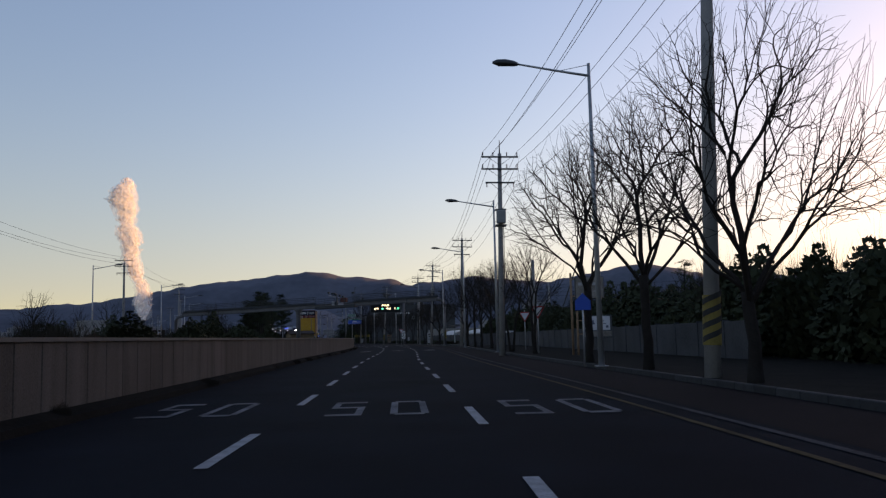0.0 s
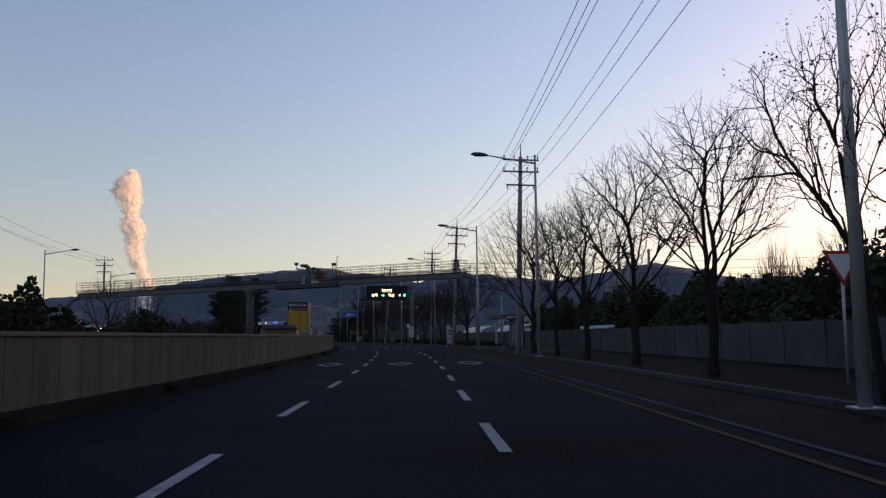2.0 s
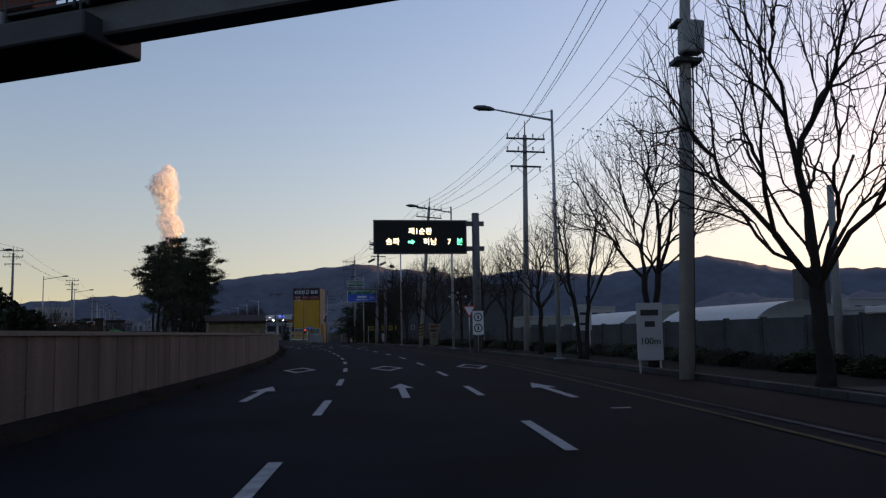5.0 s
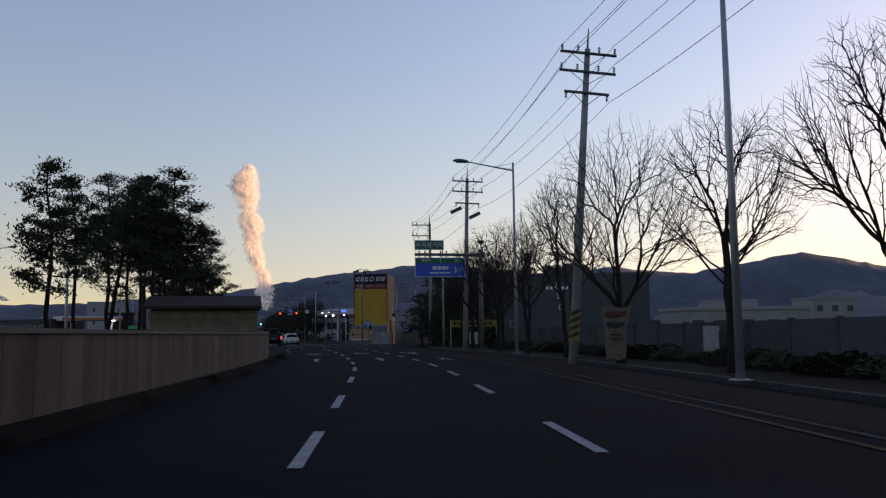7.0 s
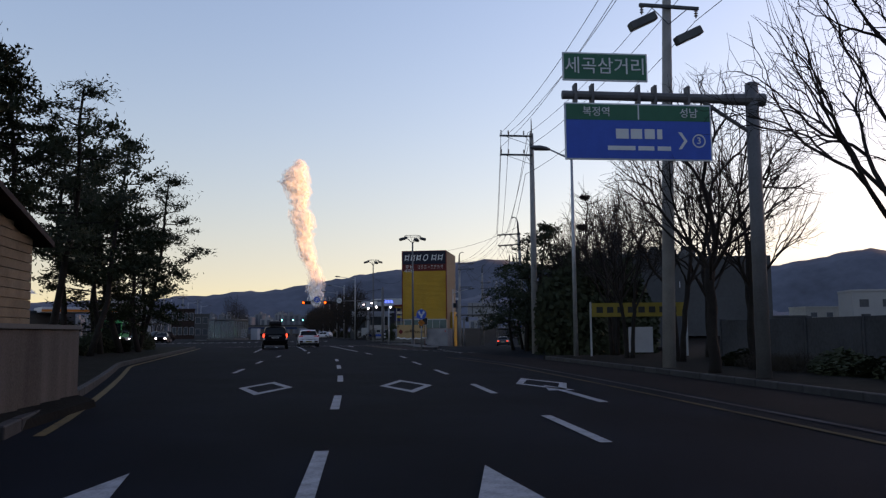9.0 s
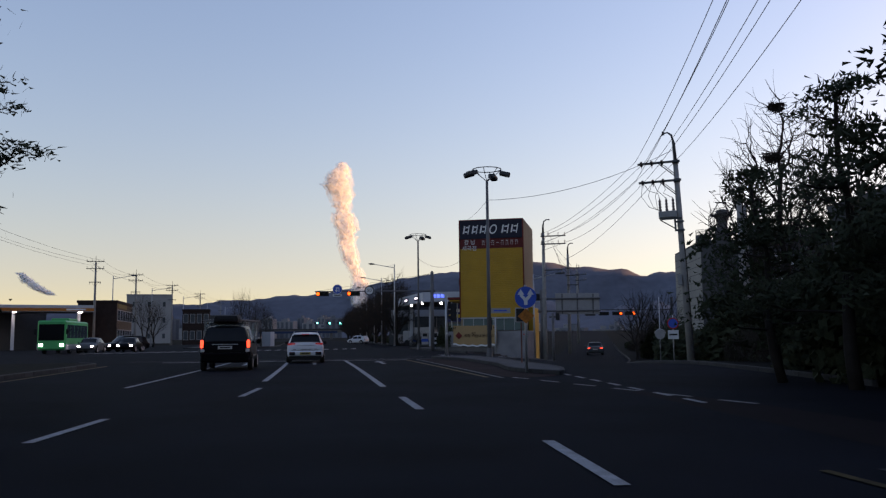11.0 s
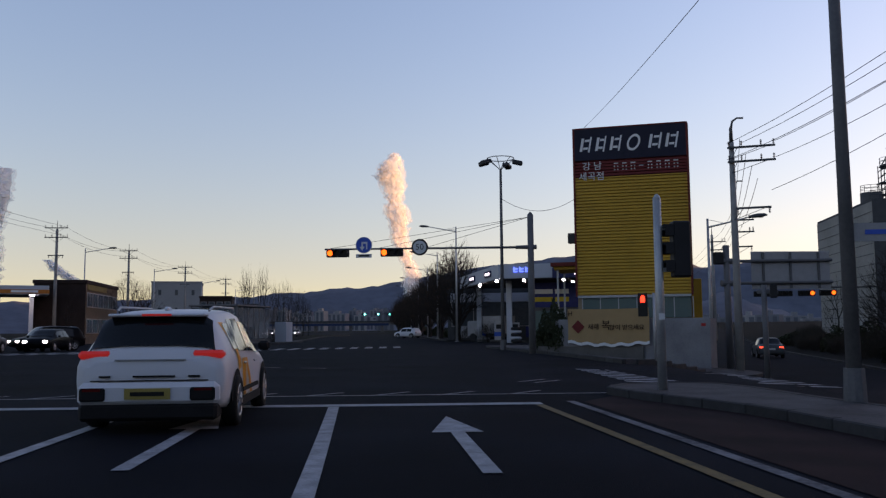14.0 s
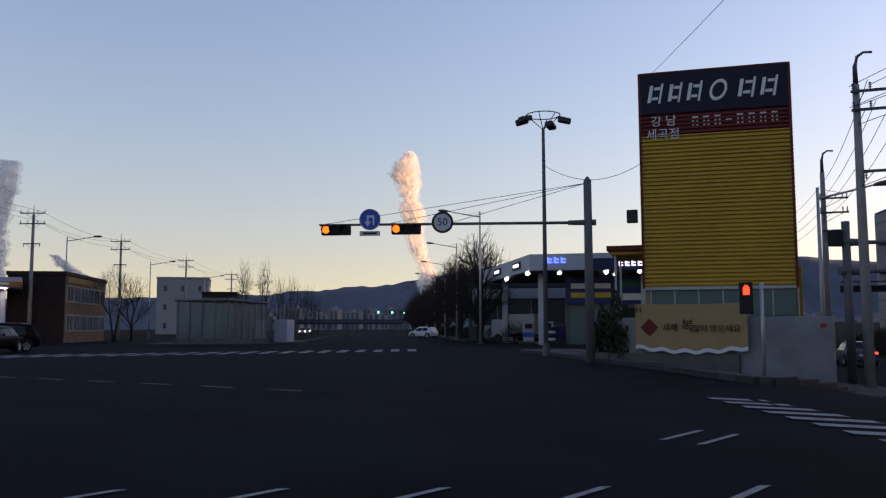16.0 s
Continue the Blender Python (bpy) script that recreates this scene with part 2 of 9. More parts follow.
def lerp_table(rows):
    xs, ys = [r[0] for r in rows], [r[1] for r in rows]
    return lambda s: float(np.interp(s, xs, ys))


# ---- ground, carriageways ----
xs = sorted({*np.linspace(-4200, -260, 14), *np.arange(-240, -60, 20.0), *np.arange(-60, 10, 2.5), *np.arange(10, 120, 10.0), *np.linspace(140, 4200, 14)})
ys = sorted({*np.linspace(-900, -20, 6), *np.arange(0, 250, 10.0), *np.arange(250, 480, 3.0), *np.linspace(490, 4800, 16)})
bm = bmesh.new()
grid = [[bm.verts.new((x, y, fall(x, y) - 0.03)) for x in xs] for y in ys]
for r0, r1 in zip(grid, grid[1:]):
    for k in range(len(xs) - 1):
        bm.faces.new((r0[k], r0[k + 1], r1[k + 1], r1[k]))
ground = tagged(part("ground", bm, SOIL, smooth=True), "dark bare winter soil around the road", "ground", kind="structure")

LEFT = lerp_table([(-20, -3.9), (219, -3.8), (222, -4.3), (243, -8.4), (284, -11.6), (289, -16), (291, -60), (352, -60), (356, -34), (900, -34)])
RIGHT = lerp_table([(-20, 9.2), (245, 9.3), (258, 8.2), (264, 6.5), (284, 7.2), (293, 6.4), (300, 6.9), (330, 7.6), (337, 14), (345, 14), (350, 8.5), (900, 8.5)])
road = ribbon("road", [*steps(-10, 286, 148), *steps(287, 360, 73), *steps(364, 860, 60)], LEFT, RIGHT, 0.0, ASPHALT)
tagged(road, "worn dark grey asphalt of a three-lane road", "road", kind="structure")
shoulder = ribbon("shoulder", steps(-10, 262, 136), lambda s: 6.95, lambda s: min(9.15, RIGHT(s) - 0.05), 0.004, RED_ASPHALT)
tagged(shoulder, "faded reddish asphalt shoulder along the road edge", "road", kind="structure")

SIDE = glide([(-28.5, 226), (-31.8, 245), (-35.6, 262), (-38.4, 272), (-40.3, 284), (-41.0, 302), (-43.4, 330), (-48, 380), (-56, 460), (-70, 600)], 14)
bm = bmesh.new()
prev = None
for i, p in enumerate(SIDE):
    d = SIDE[min(i + 1, len(SIDE) - 1)] - SIDE[max(i - 1, 0)]
    d /= np.linalg.norm(d)
    row = []
    for o in (-3.7, -1.8, 0.0, 1.8, 3.7):
        x, y = p + o * np.array([d[1], -d[0]])
        row.append(bm.verts.new((x, y, fall(x, y) - 0.004)))
    if prev:
        for k in range(4):
            bm.faces.new((prev[k], prev[k + 1], row[k + 1], row[k]))
    prev = row
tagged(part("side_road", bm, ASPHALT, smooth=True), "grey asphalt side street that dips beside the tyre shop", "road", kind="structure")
# apron between the side street and the main road
bm = bmesh.new()
prev = None
for y in steps(236, 330, 47):
    row = [bm.verts.new((x, y, fall(x, y) - 0.008)) for x in steps(-64 if y > 300 else -58, -33 - max(0, (y - 262) * 0.1), 14)]
    if prev:
        for k in range(14):
            bm.faces.new((prev[k], prev[k + 1], row[k + 1], row[k]))
    prev = row
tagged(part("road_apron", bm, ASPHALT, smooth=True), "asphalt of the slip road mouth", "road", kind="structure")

# ---- raised verges, kerbs, islands ----
def strip(name, stations, left, right, z0, z1, material, label, category="pavement"):
    bm = bmesh.new()
    rows = []
    for s in stations:
        (xa, ya), (xb, yb) = at(s, left(s)), at(s, right(s))
        rows.append([bm.verts.new(v) for v in ((xa, ya, z0), (xa, ya, z1), (xb, yb, z1), (xb, yb, z0))])
    for a, b in zip(rows, rows[1:]):
        for k in range(3):
            bm.faces.new((a[k], a[k + 1], b[k + 1], b[k]))
    bm.faces.new(rows[0][::-1])
    bm.faces.new(rows[-1])
    return tagged(part(name, bm, material), label, category, kind="structure")


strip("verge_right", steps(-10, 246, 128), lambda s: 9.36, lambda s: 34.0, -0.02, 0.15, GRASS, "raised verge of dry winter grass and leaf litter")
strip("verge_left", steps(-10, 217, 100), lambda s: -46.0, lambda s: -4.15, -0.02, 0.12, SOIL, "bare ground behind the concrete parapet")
strip("pavement_busstop", steps(112, 142, 15), lambda s: 9.5, lambda s: 14.5, 0.1, 0.165, WORN_PAVING, "worn dark block paving at the bus stop")


strip("far_pavement", steps(362, 545, 40), lambda s: 6.3, lambda s: 9.2, -0.02, 0.12, WORN_PAVING, "dark paved strip under the far street trees")


def kerb_line(name, pts, label, z=0.0, h=0.15, step=1.2, w=0.16, limit=290):
    """A line of separate kerb stones along points of the plan, sharing one mesh."""
    P = np.array(pts)
    S = np.r_[0, np.cumsum(np.linalg.norm(np.diff(P, axis=0), axis=1))]
    top = thing(name, pose(0, 0, 0), label, "kerb", kind="structure")
    bm = box(bmesh.new(), -w / 2, w / 2, -step / 2 + 0.008, step / 2 - 0.008, -0.1, h, bevel=0.018)
    first = None
    for i in range(min(limit, int(S[-1] / step))):
        q = (i + 0.5) * step
        a, b = (np.array([np.interp(v, S, P[:, 0]), np.interp(v, S, P[:, 1])]) for v in (q - step / 2, q + step / 2))
        c = (a + b) / 2
        if first is None:
            first = part("kerb_stone", bm, KERB, top)
            ob = first
        else:
            ob = new("kerb_stone", first.data)
            ob.parent = top
        ob.matrix_basis = pose(c[0], c[1], z + fall(c[0], c[1]), 0, 0, math.degrees(math.atan2(a[0] - b[0], b[1] - a[1])))
    return top


# ---- parapet on the left ----
parapet = thing("parapet_wall", pose(0, 0, 0), "stained beige concrete parapet of narrow upright panels with a dark coping", "wall", kind="structure")
PARAPET_O = lambda s: -4.0 + 0.12 * math.sin(min(s, 212) * 0.05) - max(0, s - 212) * 0.042
first = None
for i in range(222):
    s = 2 + i * 1.0 + 0.5
    bm = None
    if first is None:
        first = part("wall_panel", box(bmesh.new(), -0.11, 0.11, -0.488, 0.488, 0, 1.36, bevel=0.014), WALL_PANEL, parapet)
        ob = first
    else:
        ob = new("wall_panel", first.data)
        ob.parent = parapet
    ob.matrix_basis = road_pose(s, PARAPET_O(s))
bm = bmesh.new()
rows = []
for s in steps(2, 224, 111):
    row = []
    for o, z in ((-0.2, 1.36), (-0.2, 1.43), (0.16, 1.43), (0.16, 1.36)):
        x, y = at(s, PARAPET_O(s) + o)
        row.append(bm.verts.new((x, y, z)))
    rows.append(row)
for a, b in zip(rows, rows[1:]):
    for k in range(4):
        bm.faces.new((a[k], a[(k + 1) % 4], b[(k + 1) % 4], b[k]))
bm.faces.new(rows[0]); bm.faces.new(rows[-1][::-1])
part("coping", bm, DARK_STEEL, parapet, "dark coping strip")
bm = bmesh.new()
rows = []
for s in steps(2, 224, 111):
    rows.append([bm.verts.new((*at(s, PARAPET_O(s) + o), z)) for o, z in ((0.1, 0.22), (0.42, 0.12), (0.46, -0.02))])
for a, b in zip(rows, rows[1:]):
    for k in range(2):
        bm.faces.new((a[k], a[k + 1], b[k + 1], b[k]))
part("footing", bm, SOIL, parapet, "dirt and dead leaves piled along the footing")

# ---- painted marks ----
def mark(name, outlines, material, label, z=0.012, group=""):
    """Thin painted shapes; outlines are lists of (s, o)."""
    bm = bmesh.new()
    for pts in outlines:
        vs = [bm.verts.new((*at(s, o), z)) for s, o in pts]
        f = bm.faces.new(vs)
        if f.normal.z < 0 or sum((vs[i].co.x * vs[(i + 1) % len(vs)].co.y - vs[(i + 1) % len(vs)].co.x * vs[i].co.y) for i in range(len(vs))) < 0:
            f.normal_flip()
    return tagged(part(name, bm, material), label, "road marking", group, "structure")


def line_strip(name, s0, s1, offs, w, material, label, z=0.012):
    n = max(2, int((s1 - s0) / 2))
    quads = []
    for a, b in zip(steps(s0, s1, n), steps(s0, s1, n)[1:]):
        quads.append([(a, offs(a) - w / 2), (a, offs(a) + w / 2), (b, offs(b) + w / 2), (b, offs(b) - w / 2)])
    return mark(name, quads, material, label, z)


def dash(s, o, length=3.1, w=0.15):
    return mark("lane_dash", [[(s, o - w / 2), (s, o + w / 2), (s + length, o + w / 2), (s + length, o - w / 2)]], PAINT, "worn white lane dash", group="lane dashes")


LANE2 = lerp_table([(0, 3.27), (60, 3.2), (105, 3.38), (140, 3.15), (196, 3.25), (230, 3.2), (262, 3.2)])
for s in (5, 12.9, 20.7, 28.8, 35.7, 42.7, 49.7, 56.7, 64.5, 72, 79.6, 87.6, 95.1, 102.5, 110.5, 118, 125.4, 132.6, 140.7, 148.7, 156.7, 164.7, 171.6, 178.4, 185.1, 193, 200.4, 207, 214.5, 222.5, 230.4, 238.3, 246):
    dash(s, 0.05)
for s in (1, 8.7, 16.5, 24.2, 31.5, 38.3, 45.4, 52.5, 60, 67.4, 74.8, 82.3, 90.4, 98.4, 106.2, 113.7, 121.1, 128.6, 136, 144.2, 152.3, 161.2, 170.2, 179, 188, 195.8, 203, 210.3, 217.8, 225.5, 233.3, 241):
    dash(s, LANE2(s))
dash(261.3, -1.6), mark("lane_dash", [[(257.3, 2.02), (257.3, 2.18), (260.4, 1.96), (260.4, 1.8)]], PAINT, "worn white lane dash", group="lane dashes"), dash(253.4, -3.0), dash(236, -3.3), dash(244.5, -3.3), dash(249.5, 3.4)
line_strip("edge_line_white", -8, 250, lambda s: 6.68 if s < 240 else 6.68 - (s - 240) * 0.065, 0.13, FADED_PAINT, "solid white edge line, worn")
line_strip("edge_line_yellow", -8, 250, lambda s: 6.15 if s < 240 else 6.15 - (s - 240) * 0.07, 0.11, WORN_YELLOW, "faded solid yellow edge line")
line_strip("lane_line_mid", 264.2, 288.7, lambda s: -0.1 + (288.9 - s) * 0.066, 0.17, PAINT, "solid white lane line before the stop line")
line_strip("lane_line_left", 267.7, 288.7, lambda s: -3.12 + (289 - s) * 0.057, 0.17, PAINT, "solid white lane line before the stop line")
line_strip("lane_line_far_left", 265.3, 288.7, lambda s: -5.2 - (s - 265.3) * 0.035, 0.15, PAINT, "solid white line of the turning lane")
line_strip("lane_line_yellow", 268.2, 288.7, lambda s: 3.2 + (289 - s) * 0.075, 0.14, YELLOW_PAINT, "solid yellow line at the outer lane")
line_strip("lane_line_white", 267.8, 289.3, lambda s: 3.85 + (289 - s) * 0.062, 0.14, WORN_PAINT, "solid white line beside the kerb")
for k in range(6):
    s, o = 268.0 - k * 1.95, 5.5 + k * 0.48
    mark("lane_dash", [[(s, o - 0.06), (s, o + 0.06), (s - 1.0, o + 0.36), (s - 1.0, o + 0.24)]], PAINT, "worn white dash along the slip road", group="slip lane dashes")
RED_PAVE = mat("red_surfacing", (0.026, 0.015, 0.015), 0.9, var=0.35, scale=0.8, bump=0.2, bscale=70, spec=0.03, alt=(0.012, 0.009, 0.0095))
mark("red_surfacing", [[(267.6, 5.5), (271, 5.15), (275, 4.9), (280, 4.6), (285, 4.3), (289.2, 4.05), (290.6, 5.0), (289, 6.3), (284, 7.4), (278, 7.6), (272, 7.4), (268.5, 7.0)]], RED_PAVE, "worn dark red road surfacing beside the kerb", z=0.008)
mark("stop_line", [[(288.75, -9.8), (288.75, 3.3), (289.15, 3.3), (289.15, -9.8)]], PAINT, "white stop line across the lanes")
mark("turn_guide_line", [[(291.0, -12), (290.95, 5.0), (291.05, 5.0), (291.1, -12)]], PAINT, "thin white line beyond the stop line")
for s, o in [(290.95, -7.4 + k * 1.29) for k in range(9)] + [(294.6, 3.6), (294.2, 3.9)]:
    mark("guide_dash", [[(s, o), (s + 0.85, o + 0.72), (s + 0.85, o + 0.82), (s, o + 0.1)]], PAINT, "short slanted white dash beyond the stop line", group="slanted dashes")
for k in range(6):
    s, o = 308.4 - k * 1.08, -10.7 + k * 1.66
    mark("guide_dash", [[(s, o), (s - 0.62, o + 0.84), (s - 0.5, o + 0.9), (s + 0.12, o + 0.06)]], WORN_PAINT, "short white guide dash in the junction", group="guide dashes")
line_strip("yellow_kerb_line", 219.5, 284, lambda s: LEFT(s) + 0.35, 0.15, YELLOW_PAINT, "solid yellow line beside the median kerb")


def diamond(s, o, h=2.35, w=0.62):
    t = 0.18
    pts = [(s - h, o), (s, o + w), (s + h, o), (s, o - w)]
    inn = [(s - h + 0.75, o), (s, o + w - t), (s + h - 0.75, o), (s, o - w + t)]
    mark("diamond_mark", [[pts[i], pts[(i + 1) % 4], inn[(i + 1) % 4], inn[i]] for i in range(4)], PAINT, "white diamond outline painted on the lane", group="diamond marks")


for s in (97.5, 159.0, 228.4):
    for o in (-1.65, 1.6, 4.85):
        diamond(s, o)


def straight_arrow(s, o, drift=0.0, length=4.9, half=0.29):
    """An arrow along the lane; drift: how far it slants per metre."""
    w, neck = 0.085, length - 1.85
    p = lambda a, b: (s + a, o + b + a * drift)
    mark("lane_arrow", [[p(0, -w), p(0, w), p(neck, w), p(neck, -w)], [p(neck, -half), p(neck, half), p(length, 0.03)]], PAINT, "white arrow painted on the lane", group="lane arrows")


for s in (144.0, 211.5):
    for o in (-1.65, 1.6):
        straight_arrow(s, o)
straight_arrow(143.1, 4.85)
straight_arrow(223.0, 4.75)
straight_arrow(282.3, 1.88, -0.055, 4.75, 0.31)
straight_arrow(282.7, -1.4, -0.055, 5.0, 0.31)
straight_arrow(282.7, -4.7, -0.055, 5.0, 0.31)
mark("lane_arrow", [[(211.0, 4.88), (211.0, 5.02), (214.9, 4.77), (214.9, 4.63)], [(211.4, 4.44), (211.4, 4.56), (213.2, 4.8), (213.2, 4.7)]], PAINT, "worn white lane arrow with split tail", group="lane arrows")
mark("short_mark", [[(140.65, 4.88), (140.65, 5.22), (140.8, 5.22), (140.8, 4.88)]], PAINT, "short worn white bar on the lane")


def digit_five(s, o):
    t = 0.13
    w, h = 0.62, 3.0
    q = lambda a, b, c, d: [(s + a, o + c), (s + a, o + d), (s + b, o + d), (s + b, o + c)]
    return [q(h - 0.35, h, 0, w), q(h * 0.55, h - 0.35, 0, t), q(h * 0.5, h * 0.5 + 0.3, 0, w), q(0.3, h * 0.5, w - t, w), q(0, 0.3, 0, w)]


def digit_zero(s, o):
    t = 0.13
    w, h = 0.66, 3.0
    q = lambda a, b, c, d: [(s + a, o + c), (s + a, o + d), (s + b, o + d), (s + b, o + c)]
    return [q(h - 0.3, h, 0.08, w - 0.08), q(0, 0.3, 0.08, w - 0.08), q(0.2, h - 0.2, 0, t), q(0.2, h - 0.2, w - t, w)]


for o in (-2.6, 0.75, 3.9):
    mark("speed_mark", digit_five(26.35 - o * 0.2, o) + digit_zero(26.25 - o * 0.2, o + 1.1), WORN_PAINT, "white 50 speed limit painted on the lane", group="speed marks")

# zebra crossings
for k in range(26):
    o = -24 + k * 0.98
    s = 330.5 + (k - 20) * 0.45
    if o < 3:
        for q in (0, 2.5):
            mark("zebra_bar", [[(s + q, o), (s + q, o + 0.5), (s + q + 2.0, o + 0.5), (s + q + 2.0, o)]], PAINT, "white zebra crossing bar", group="far zebra crossing")
bars = thing("zebra_crossing", pose(0, 0, 0), "white zebra bars across the mouth of the side street", "road marking", kind="structure")
for k in range(8):
    y0 = 277.6 + k * 0.78
    x0 = -46.9 - k * 0.3
    bm = bmesh.new()
    bm.faces.new([bm.verts.new((x, y, fall(x, y) + 0.02)) for x, y in ((x0, y0), (x0 + 4.5, y0 + 0.2), (x0 + 4.4, y0 + 0.55), (x0 - 0.1, y0 + 0.35))])
    part("zebra_bar", bm, PAINT, bars)
for k in range(7):
    x, y = -37.0 + k * 0.62, 255.2 - k * 1.75
    bm = bmesh.new()
    bm.faces.new([bm.verts.new((a, b, 0.014)) for a, b in ((x, y), (x + 0.13, y + 0.05), (x + 0.48, y - 0.95), (x + 0.35, y - 1.0))])
    tagged(part("lane_dash", bm, PAINT), "short white dash across the slip road mouth", "road marking", "slip road dashes", "structure")

# islands
def island(name, outline, label, material=PALE_CONCRETE, h=0.15):
    P = glide(outline + [outline[0]], 8)[:-1]
    bm = bmesh.new()
    lo = [bm.verts.new((x, y, fall(x, y) - 0.05)) for x, y in P]
    hi = [bm.verts.new((x, y, fall(x, y) + h - 0.01)) for x, y in P]
    bm.faces.new(hi)
    for i in range(len(P)):
        j = (i + 1) % len(P)
        bm.faces.new((lo[i], lo[j], hi[j], hi[i]))
    bmesh.ops.recalc_face_normals(bm, faces=bm.faces)
    ob = tagged(part(name, bm, material), label, "pavement", kind="structure")
    kerb_line(name + "_kerb", [*P, P[0]], "weathered granite kerb stones", h=h, step=1.0)
    return ob


edge = []
for i, q in enumerate(SIDE):
    d = SIDE[min(i + 1, len(SIDE) - 1)] - SIDE[max(i - 1, 0)]
    d /= np.linalg.norm(d)
    if 248 < q[1] < 380:
        edge.append(q + 3.8 * np.array([d[1], -d[0]]))
kerb_line("kerb_side", edge, "low granite kerb stones along the side street", step=1.2, h=0.14)
bm = bmesh.new()
prev = None
for x, y in edge:
    row = [bm.verts.new((x + u, y, fall(x + u, y) + 0.12)) for u in (0.05, 1.0, 2.0, 3.5, 6, 9)]
    if prev:
        for k in range(5):
            bm.faces.new((prev[k], prev[k + 1], row[k + 1], row[k]))
    prev = row
tagged(part("side_verge", bm, SOIL, smooth=True), "dark earth verge beside the side street", "verge", kind="structure")
island("island", [(-36.9, 254.6), (-38.4, 256.4), (-40.6, 262.5), (-44.0, 270.2), (-46.6, 275.0), (-45.6, 275.6), (-43.2, 272.0), (-40.2, 265.0), (-37.2, 257.0)], "narrow paved traffic island between road and slip road")
corner = [(-48.2, 288.0), (-52.2, 296.5), (-57.4, 307.0), (-59.6, 312.6), (-58.2, 313.4), (-53.5, 306.0), (-49.2, 301.8), (-44.0, 302.6), (-43.4, 300.5), (-45.0, 296.0), (-46.4, 291.0)]
island("corner_pavement", corner, "grey paved corner in front of the tyre shop")
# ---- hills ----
# blue-grey, lighter than woodland: the haze of distance is painted into the base colour
HILL = mat("haze_tinted_hillside", (0.075, 0.086, 0.112), 1.0, var=0.3, scale=0.006, bscale=0.03, alt=(0.054, 0.062, 0.082))
# the out-of-view stretch from -75 to -38 is raised to block the low sun
RIDGE = lerp_table([(-180, 4.5), (-120, 5.0), (-75, 8.0), (-50, 8.0), (-38, 7.5), (-33, 5.5), (-29, 3.7), (-25, 3.55), (-20, 3.65), (-17, 4.35), (-14.6, 4.85), (-12, 4.4), (-8, 3.75), (-3, 4.3), (1.7, 3.9), (3, 4.3),
                    (6, 4.45), (8, 4.85), (9, 4.9), (11.5, 4.6), (14.5, 4.3), (17, 4.0), (20, 3.5), (23, 2.95), (25.7, 2.75), (28.5, 2.5), (34, 2.15), (45, 1.9), (60, 1.5), (120, 1.8), (180, 2.5)])


def hill_range(name, az0, az1, r0, r1, height, rough, label):
    bm = bmesh.new()
    n = int((az1 - az0) / 0.4)
    prev = None
    for i in range(n + 1):
        a = radians(az0 + (az1 - az0) * i / n)
        row = []
        for k, (u, h) in enumerate(((0, 0), (0.25, 0.22), (0.5, 0.55), (0.75, 0.85), (1.0, 1.0), (1.35, 0.5), (1.7, 0.0))):
            r = r0 + (r1 - r0) * u
            top = math.tan(radians(height(math.degrees(a)))) * r1
            jag = noise.fractal((math.sin(a) * 38, math.cos(a) * 38, k * 0.7), 0.6, 2.1, 6) * rough * h
            row.append(bm.verts.new((-35 - r * math.sin(a), 170 + r * math.cos(a), top * h + jag * r1 * 0.012 - 2)))
        if prev:
            for k in range(6):
                bm.faces.new((prev[k], prev[k + 1], row[k + 1], row[k]))
        prev = row
    bmesh.ops.recalc_face_normals(bm, faces=bm.faces)
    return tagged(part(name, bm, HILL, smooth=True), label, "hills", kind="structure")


hill_range("hills", -180, 180, 2600, 3000, RIDGE, 0.2, "wooded hills along the horizon in morning shade, haze tinted into their colour")
hill_range("foothills", -60, 24, 1100, 1500, lambda a: 1.5 + 0.7 * math.sin(a * 0.23) + 0.4 * math.sin(a * 0.71 + 1), 0.5, "low wooded foothills below the ridge, haze tinted into their colour")

# ---- steam plumes ----
def steam(name, alpha):
    """Thin mist: each sheet lets part of the light through and scatters the rest to both sides."""
    m = bpy.data.materials.new(name)
    m.use_nodes = True
    n, ln = m.node_tree.nodes, m.node_tree.links.new
    tex, ramp, geo = n.new("ShaderNodeTexNoise"), n.new("ShaderNodeMapRange"), n.new("ShaderNodeNewGeometry")
    tex.inputs["Scale"].default_value, tex.inputs["Detail"].default_value = 0.02, 6
    ln(geo.outputs["Position"], tex.inputs["Vector"]); ln(tex.outputs["Fac"], ramp.inputs[0])
    ramp.inputs[1].default_value, ramp.inputs[2].default_value = 0.35, 0.65
    ramp.inputs[3].default_value, ramp.inputs[4].default_value = alpha * 0.6, alpha * 1.3
    d, t, mx, p, v = (n.new("ShaderNode" + k) for k in ("BsdfDiffuse", "BsdfTranslucent", "MixShader", "BsdfTransparent", "MixShader"))
    for k in (d, t):
        k.inputs[0].default_value = (0.96, 0.96, 0.96, 1)
    mx.inputs[0].default_value = 0.6
    ln(d.outputs[0], mx.inputs[1]); ln(t.outputs[0], mx.inputs[2])
    ln(ramp.outputs[0], v.inputs[0]); ln(p.outputs[0], v.inputs[1]); ln(mx.outputs[0], v.inputs[2])
    ln(v.outputs[0], n["Material Output"].inputs[0])
    return m


STEAM = [steam("steam_core", 0.7), steam("steam_body", 0.42), steam("steam_edge", 0.16)]


